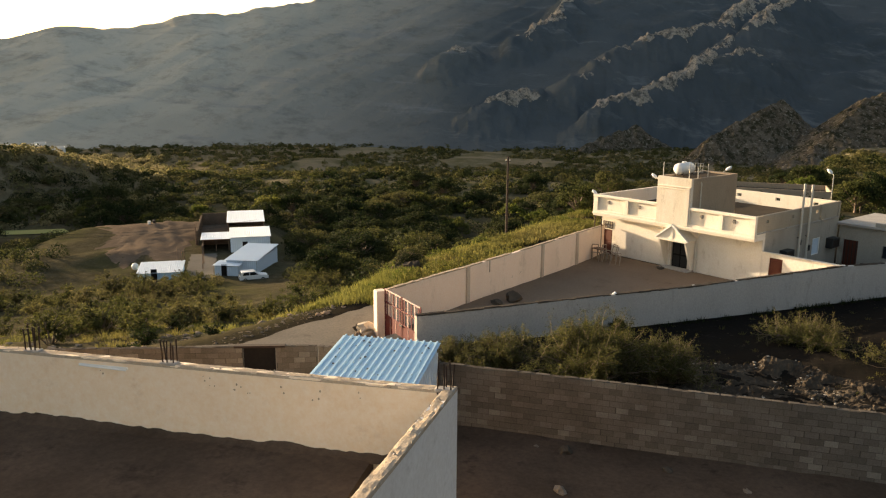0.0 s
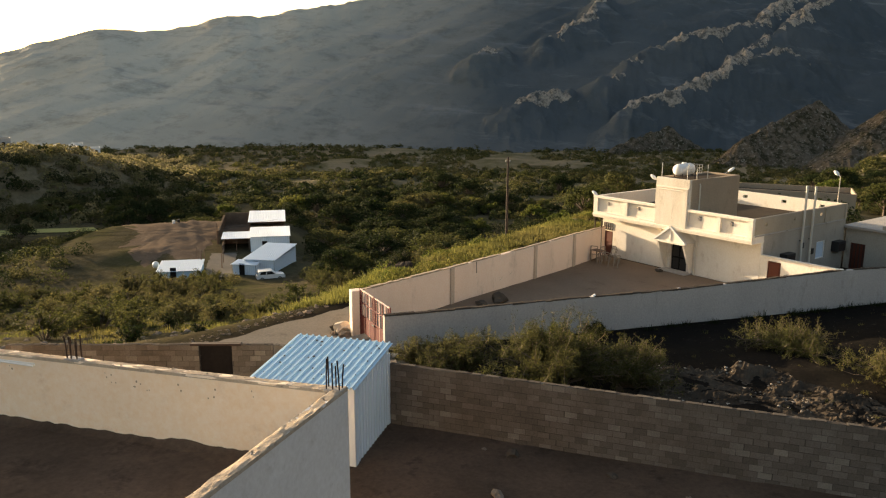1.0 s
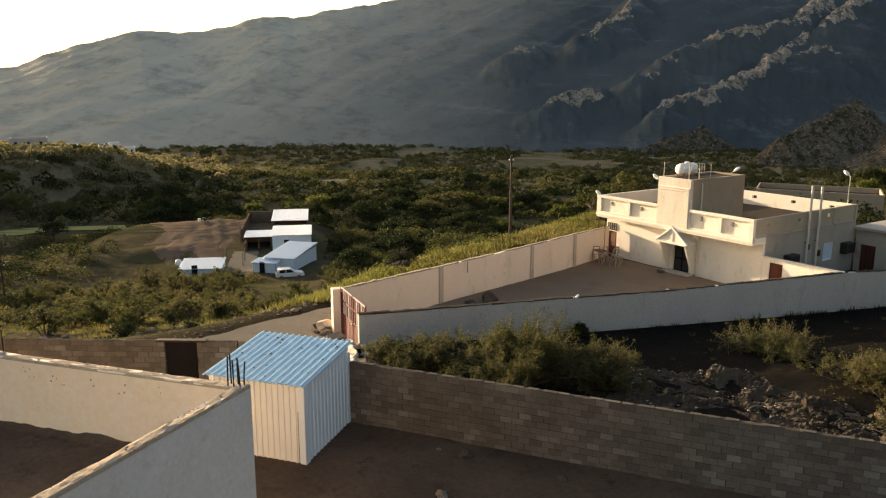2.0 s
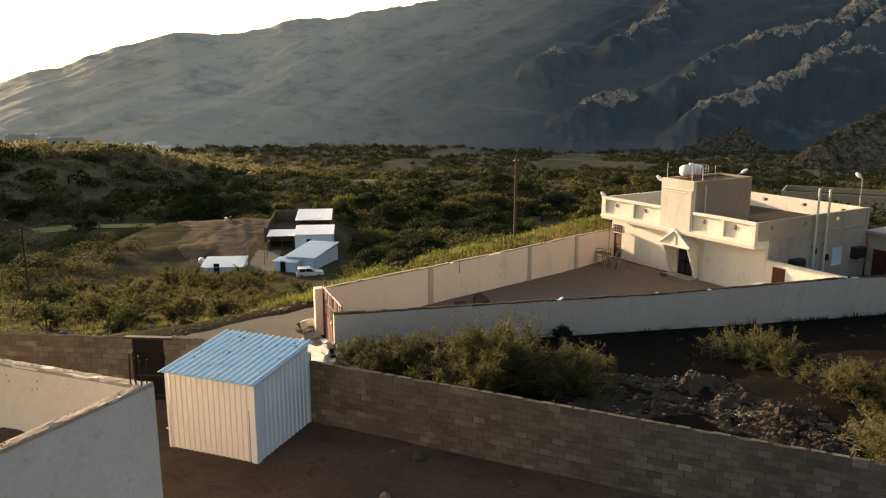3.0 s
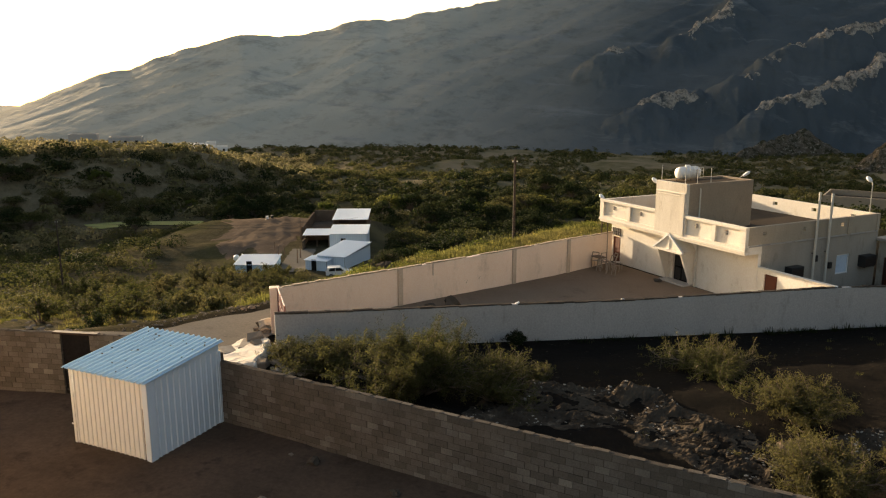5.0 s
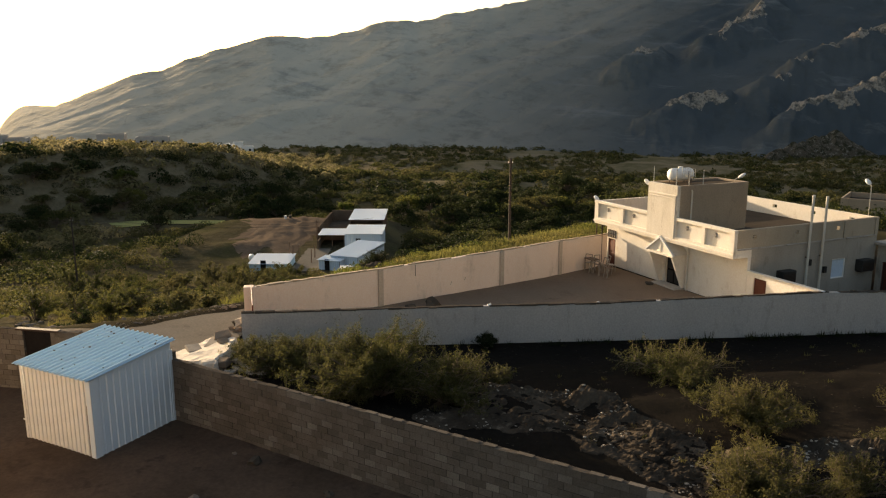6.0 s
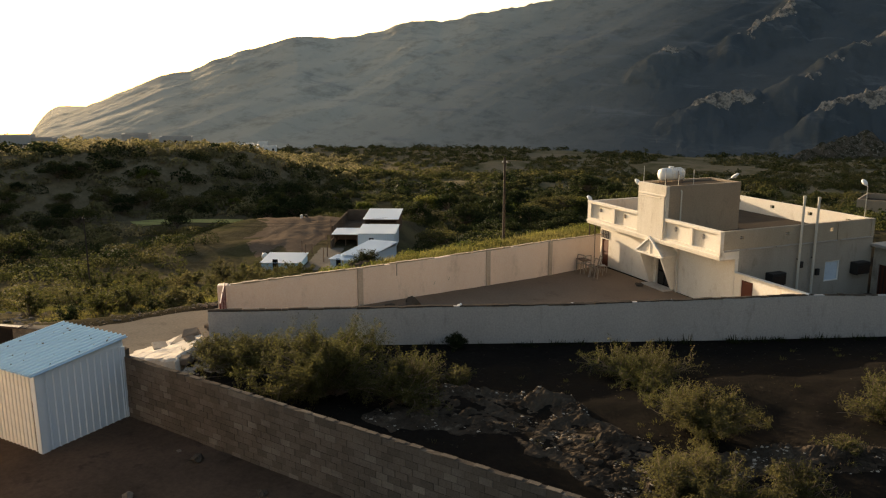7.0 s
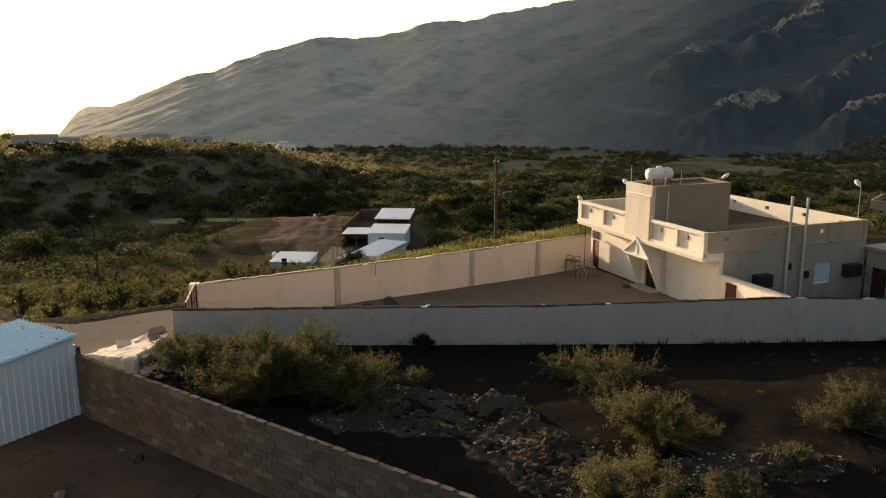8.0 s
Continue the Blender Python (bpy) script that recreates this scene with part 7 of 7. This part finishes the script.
def stones(name, seed, P, rmin, rmax, material, label, height=land):
    rng = np.random.default_rng(seed)
    Z = height(P[:, 0], P[:, 1])
    V, F, base = [], [], 0
    for (x, y), z in zip(P, Z):
        v, f = STONES[rng.integers(6)]
        r = rmin + (rmax - rmin) * rng.uniform(0, 1) ** 2.5
        a = rng.uniform(0, math.tau)
        w = np.stack([(v[:, 0] * math.cos(a) - v[:, 1] * math.sin(a)) * r * 1.3 + x, (v[:, 0] * math.sin(a) + v[:, 1] * math.cos(a)) * r + y, v[:, 2] * r + z + 0.1 * r], -1)
        V.append(w)
        F.append(f + base)
        base += len(v)
    return tagged(arrays(name, np.concatenate(V), np.concatenate(F), material), label, "stones", kind="stuff")


def ridge_pts(x, y):
    crest = np.interp(x, (1.5, 5, 6.8, 8.3, 9.7, 12, 15, 19), (31.2, 32.6, 33.0, 32.3, 31.4, 30.0, 32.5, 35.0))
    return plot_ground(x, y) & (y < crest + 0.9) & (y > crest - 3.6) & (fbm(x * .7, y * .9, 3, 3) > 0.47) & (x > 1) & (x < 18)


def bank_height(x, y):
    crest = np.interp(x, (1.5, 5, 6.8, 8.3, 9.7, 12, 15, 19), (31.2, 32.6, 33.0, 32.3, 31.4, 30.0, 32.5, 35.0))
    wx, wy = x + 1.6 * (fbm(x * 0.9, y * 0.9, 4, 301) - 0.5), y + 1.6 * (fbm(x * 0.9, y * 0.9, 4, 302) - 0.5)
    band = smooth((crest + 0.9 - wy) / 0.9) * smooth((wy - crest + np.where(x < 12, 3.9, 1.6)) / 1.6)
    band = band * smooth((x - 1.2) / 1.5) * smooth((18.6 - x) / 2.0)
    patch = smooth((fbm(wx * 0.6, wy * 0.9, 4, 303) - 0.38) / 0.2)
    lump = 0.20 * (ridged(wx * 0.7, wy * 1.1, 4, 304) - 0.5) + 0.10 * (ridged(wx * 3.3, wy * 3.3, 3, 305) - 0.45) + 0.10 * (vnoise(x * 5, y * 5, 306) - 0.45) + 0.09 * (vnoise(x * 11, y * 11, 307) - 0.5)
    rim = 0.12 * np.exp(-((wy - crest) / 0.45) ** 2)
    return land(x, y) - 0.3 * (1 - smooth(band * 4)) + band * (-0.035 + lump * (0.6 + 0.8 * patch) + 0.1 * patch + rim * patch)


def rubble_bank():
    """Dug earth thrown up in broken ridges across the plot: crusted lumps, hollows and crumbling edges."""
    xs, ys = np.arange(0.8, 19.0, 0.075), np.arange(26.2, 36.4, 0.075)
    ob = arrays("rubble_bank", *sheet(xs, ys, bank_height), M_CLOD, shade=False)
    return tagged(ob, "broken ridges of dug crusted earth across the waste plot", "earth bank", kind="stuff")


rubble_bank()
stones("rubble_stones", 51, scatter(9000, 51, 1, 18, 26, 36, ridge_pts), 0.012, 0.055, M_CLOD, "loose stony rubble over the dug earth", bank_height)
stones("earth_clods", 57, scatter(1200, 57, 1, 18, 26, 36, ridge_pts), 0.03, 0.12, M_CLOD, "lumps of dug brown earth along the rubble ridge", bank_height)
stones("pale_chips", 58, scatter(5200, 58, 1, 18, 26, 36, lambda x, y: ridge_pts(x, y) & (vnoise(x * 1.3, y * 1.6, 59) > 0.5)), 0.015, 0.085, M_RUBBLE, "pale stone chips strewn in patches over the dug earth", bank_height)
stones("plot_stones", 52, scatter(1300, 52, -7, 24, 24, 52, plot_ground), 0.012, 0.06, M_CLOD, "scattered stones on the waste plot")
stones("slope_stones", 53, scatter(3000, 53, -60, 5, 26, 75, lambda x, y: (far_left(x, y) > 5.0) & (bearing(x, y)[0] > 3) & (bearing(x, y)[0] < 66) & (y > wall_line(x) + 4) & (vnoise(x * .2, y * .2, 8) > 0.4)), 0.05, 0.35, M_ROCK, "stones and rubble along the slope below the track")
stones("track_edge_stones", 54, scatter(2500, 54, -30, -8, 29, 48, lambda x, y: np.abs(far_left(x, y) - 5.6 - 1.2 * vnoise(x * .5, y * .5, 3)) < 0.8), 0.03, 0.16, M_ROCK, "stones along the edge of the dirt track")
stones("verge_stones", 56, scatter(1500, 56, -34, -8, 27, 49, lambda x, y: np.abs(far_left(x, y) - 5.2 - 1.6 * vnoise(x * .5, y * .5, 3)) < 0.5 + vnoise(x * .8, y * .8, 6)), 0.03, 0.14, M_ROCK, "stones strewn along the verge of the track")
stones("gate_rubble", 55, scatter(420, 55, -11, -5.5, 25.8, 31.8, lambda x, y: (y > wall_line(x) + 0.25) & (far_left(x, y) < 1.0)), 0.06, 0.35, M_RUBBLE, "pale broken rubble by the wall corner and gate")

def cement_apron():
    """A broken cement screed, heaved and cracked, in front of the gate."""
    n = 40
    u, v_ = np.meshgrid(np.linspace(0, 1, n), np.linspace(0, 1, n), indexing="ij")
    A, B, C, D = [np.array(p) for p in ((-10.7, 28.0, 0.5), (-10.4, 32.5, 0.6), (-8.6, 31.3, 0.9), (-6.8, 28.0, 1.0))]
    P = (A * (1 - u[..., None]) + D * u[..., None]) * (1 - v_[..., None]) + (B * (1 - u[..., None]) + C * u[..., None]) * v_[..., None]
    X, Y = P[..., 0] + 0.3 * (vnoise(P[..., 0] * 3, P[..., 1] * 3, 1) - 0.5), P[..., 1] + 0.3 * (vnoise(P[..., 0] * 3, P[..., 1] * 3, 2) - 0.5)
    rim = np.minimum(np.minimum(u, 1 - u), np.minimum(v_, 1 - v_))
    plate = np.floor(fbm(X * 0.9, Y * 0.9, 2, 91) * 9)
    Z = P[..., 2] + 0.012 * np.sin(plate * 2.4) + 0.05 * (fbm(X * 2.2, Y * 2.2, 4, 92) - 0.5)
    Z = Z - 1.4 * smooth(1 - rim / 0.06)
    v = np.stack([X, Y, Z], -1).reshape(-1, 3)
    i, j = np.meshgrid(np.arange(n - 1), np.arange(n - 1), indexing="ij")
    a = (i * n + j).ravel()
    return tagged(arrays("cement_apron", v, np.stack([a, a + n, a + n + 1, a + 1], -1), M_SLAB), "cracked and heaved pale cement apron before the gate", "cement apron")


cement_apron()
for x, y, w, d, h, rx, ry, rz in ((-9.5, 31.2, 0.8, 0.6, 0.24, 8, -12, 40), (-8.9, 30.6, 0.6, 0.5, 0.2, -8, 8, -30), (-7.3, 28.7, 0.7, 0.5, 0.24, 4, -6, 20)):
    bm = bmesh.new()
    box(bm, -w / 2, -d / 2, -h, w / 2, d / 2, h / 2, bevel=0.05)
    for q in bm.verts:
        q.co += Vector((noise.noise(q.co * 1.7 + Vector((x, y, 0))), noise.noise(q.co * 1.9 + Vector((y, x, 3))), 0.6 * noise.noise(q.co * 2.1 + Vector((5, x, y))))) * 0.14
    ob = tagged(part("fallen_masonry", bm, M_ROCK), "broken lump of brown masonry by the gate", "masonry", "fallen masonry")
    ob.matrix_basis = pose(x, y, 0.8, rx, ry, rz)

# broken pale concrete slabs by the gate
rng = random.Random(12)
for k in range(3):
    x, y = -8.7 + rng.uniform(-1.4, 1.4), 29.7 + rng.uniform(-1.4, 1.6)
    w = rng.uniform(0.35, 0.8)
    ob = part("broken_slab", cube(-w, -w * 0.7, -0.07, w, w * 0.7, 0.07, bevel=0.03), M_RUBBLE)
    ob.matrix_basis = pose(x, y, max(float(land(x, y)), 0.68), rng.uniform(-4, 4), rng.uniform(-4, 4), rng.uniform(0, 180))
    tagged(ob, "pale broken concrete slab lying by the gate", "concrete slab", "broken slabs")

# ---- concrete block walls, block by block ----
BL, BH, BT, JO = 0.398, 0.198, 0.18, 0.014


def block_wall(name, a, b, courses, label, openings=(), nearest=(0, 0), seed=1):
    """Laid from a to b, on the yard side. openings: (from, to, courses high). nearest: the stretch whose blocks are single pieces."""
    A, B = Vector((a[0], a[1], 0)), Vector((b[0], b[1], 0))
    d = (B - A).normalized()
    L = (B - A).length
    ang = math.degrees(math.atan2(d.y, d.x))
    w = thing(name, pose(A.x, A.y, 0, 0, 0, ang), label, "wall", kind="structure")
    top = courses * (BH + JO)
    spans, s = [], 0.0
    for o0, o1, oc in openings:
        spans.append((s, o0, 0))
        spans.append((o0, o1, oc))
        s = o1
    spans.append((s, L, 0))
    for s0, s1, low in spans:
        z0 = low * (BH + JO) - (0.3 if not low else 0)
        if z0 < top - 0.05:
            part("mortar_bed", cube(s0, 0.012, z0, s1, BT - 0.012, top - 0.012), M_MORTAR, w)
    rng = random.Random(seed)
    meshes = {}

    def block_mesh(l, k):
        if (l, k) not in meshes:
            bm = cube(0, 0, 0, l, BT, BH)
            for v in bm.verts:
                v.co += Vector((rng.uniform(-.004, .004), rng.uniform(-.006, .006), rng.uniform(-.005, .005)))
            me = bpy.data.meshes.new("block")
            bm.to_mesh(me)
            bm.free()
            me.materials.append(M_BLOCK)
            meshes[l, k] = me
        return meshes[l, k]

    V, F, base, single = [], [], 0, 0
    for c in range(courses):
        x = -0.2 * (c % 2)
        while x < L:
            x0, x1 = max(x, 0), min(x + BL, L)
            for o0, o1, oc in openings:
                if c < oc:
                    if o0 < x1 <= o1 and x0 < o0:
                        x1 = o0
                    elif o0 <= x0 < o1 < x1:
                        x0 = o1
                    elif o0 <= x0 and x1 <= o1:
                        x1 = x0
            ln = round(x1 - x0, 2)
            if ln > 0.06 and not (c == courses - 1 and rng.random() < 0.0):
                out = rng.uniform(-0.008, 0.01)
                z = c * (BH + JO)
                if nearest[0] <= x0 <= nearest[1] and single < 296:
                    ob = new("block", block_mesh(ln, rng.randrange(3)))
                    ob.parent = w
                    ob.location = (x0, -out, z)
                    single += 1
                else:
                    q = np.array([(i, j, k) for i in (0, ln) for j in (0, BT) for k in (0, BH)], float)
                    q += np.array((x0, -out, z)) + np.array([[rng.uniform(-.004, .004) for _ in range(3)] for _ in range(8)])
                    V.append(q)
                    F.append(np.array(((0, 1, 3, 2), (4, 6, 7, 5), (0, 4, 5, 1), (2, 3, 7, 6), (1, 5, 7, 3), (0, 2, 6, 4))) + base)
                    base += 8
            x += BL + JO + (0.022 if rng.random() < 0.08 else 0.0)
    if V:
        tagged(arrays("block_courses", np.concatenate(V), np.concatenate(F), M_BLOCK, w), kind="stuff")
    n = int(L / 0.5)
    for k in range(n):
        if rng.random() < 0.75 and not any(o0 - 0.3 < k * 0.5 < o1 and oc >= courses for o0, o1, oc in openings):
            cap = part("mortar_cap", cube(0, 0.01, 0, rng.uniform(0.3, 0.48), BT - 0.01, rng.uniform(0.006, 0.016), bevel=0.004), M_BLOCK, w)
            cap.location = (k * 0.5, 0, top)
    return w


block_wall("wall_yard_block", (-5.98, 24.98), (26.0, 22.4), 11, "grey concrete block wall, bare mortar joints, shaded", (), (5.5, 15.5), 3)
back = block_wall("wall_yard_back", (-20.0, 22.4), (-10.6, 25.1), 12, "grey-brown concrete block wall with a dark doorway", ((7.06, 8.28, 12),), (2.0, 9.4), 4)
block_wall("wall_yard_stub", (-10.55, 25.12), (-6.1, 25.12), 12, "short block wall behind the tin shed", (), (0, 2), 5)
part("lintel", cube(6.75, -0.03, 2.5, 8.62, 0.21, 2.58, bevel=0.01), M_RUST, back)
yd = thing("yard_door", pose(-20.0, 22.4, 0, 0, 0, math.degrees(math.atan2(2.7, 9.4))) @ pose(7.07, 0.06, 0.02), "dark sheet-metal yard door, standing in shade", "door")
# leaf coloured near-black for the shade it stands in
part("door_leaf", cube(0.02, 0, 0, 1.18, 0.04, 2.46), M_DARK, yd)
part("door_rail", cube(0.06, -0.025, 1.0, 1.14, -0.002, 1.06), M_BLACKM, yd)
part("door_rail", cube(0.06, -0.025, 0.2, 1.14, -0.002, 0.26), M_BLACKM, yd)
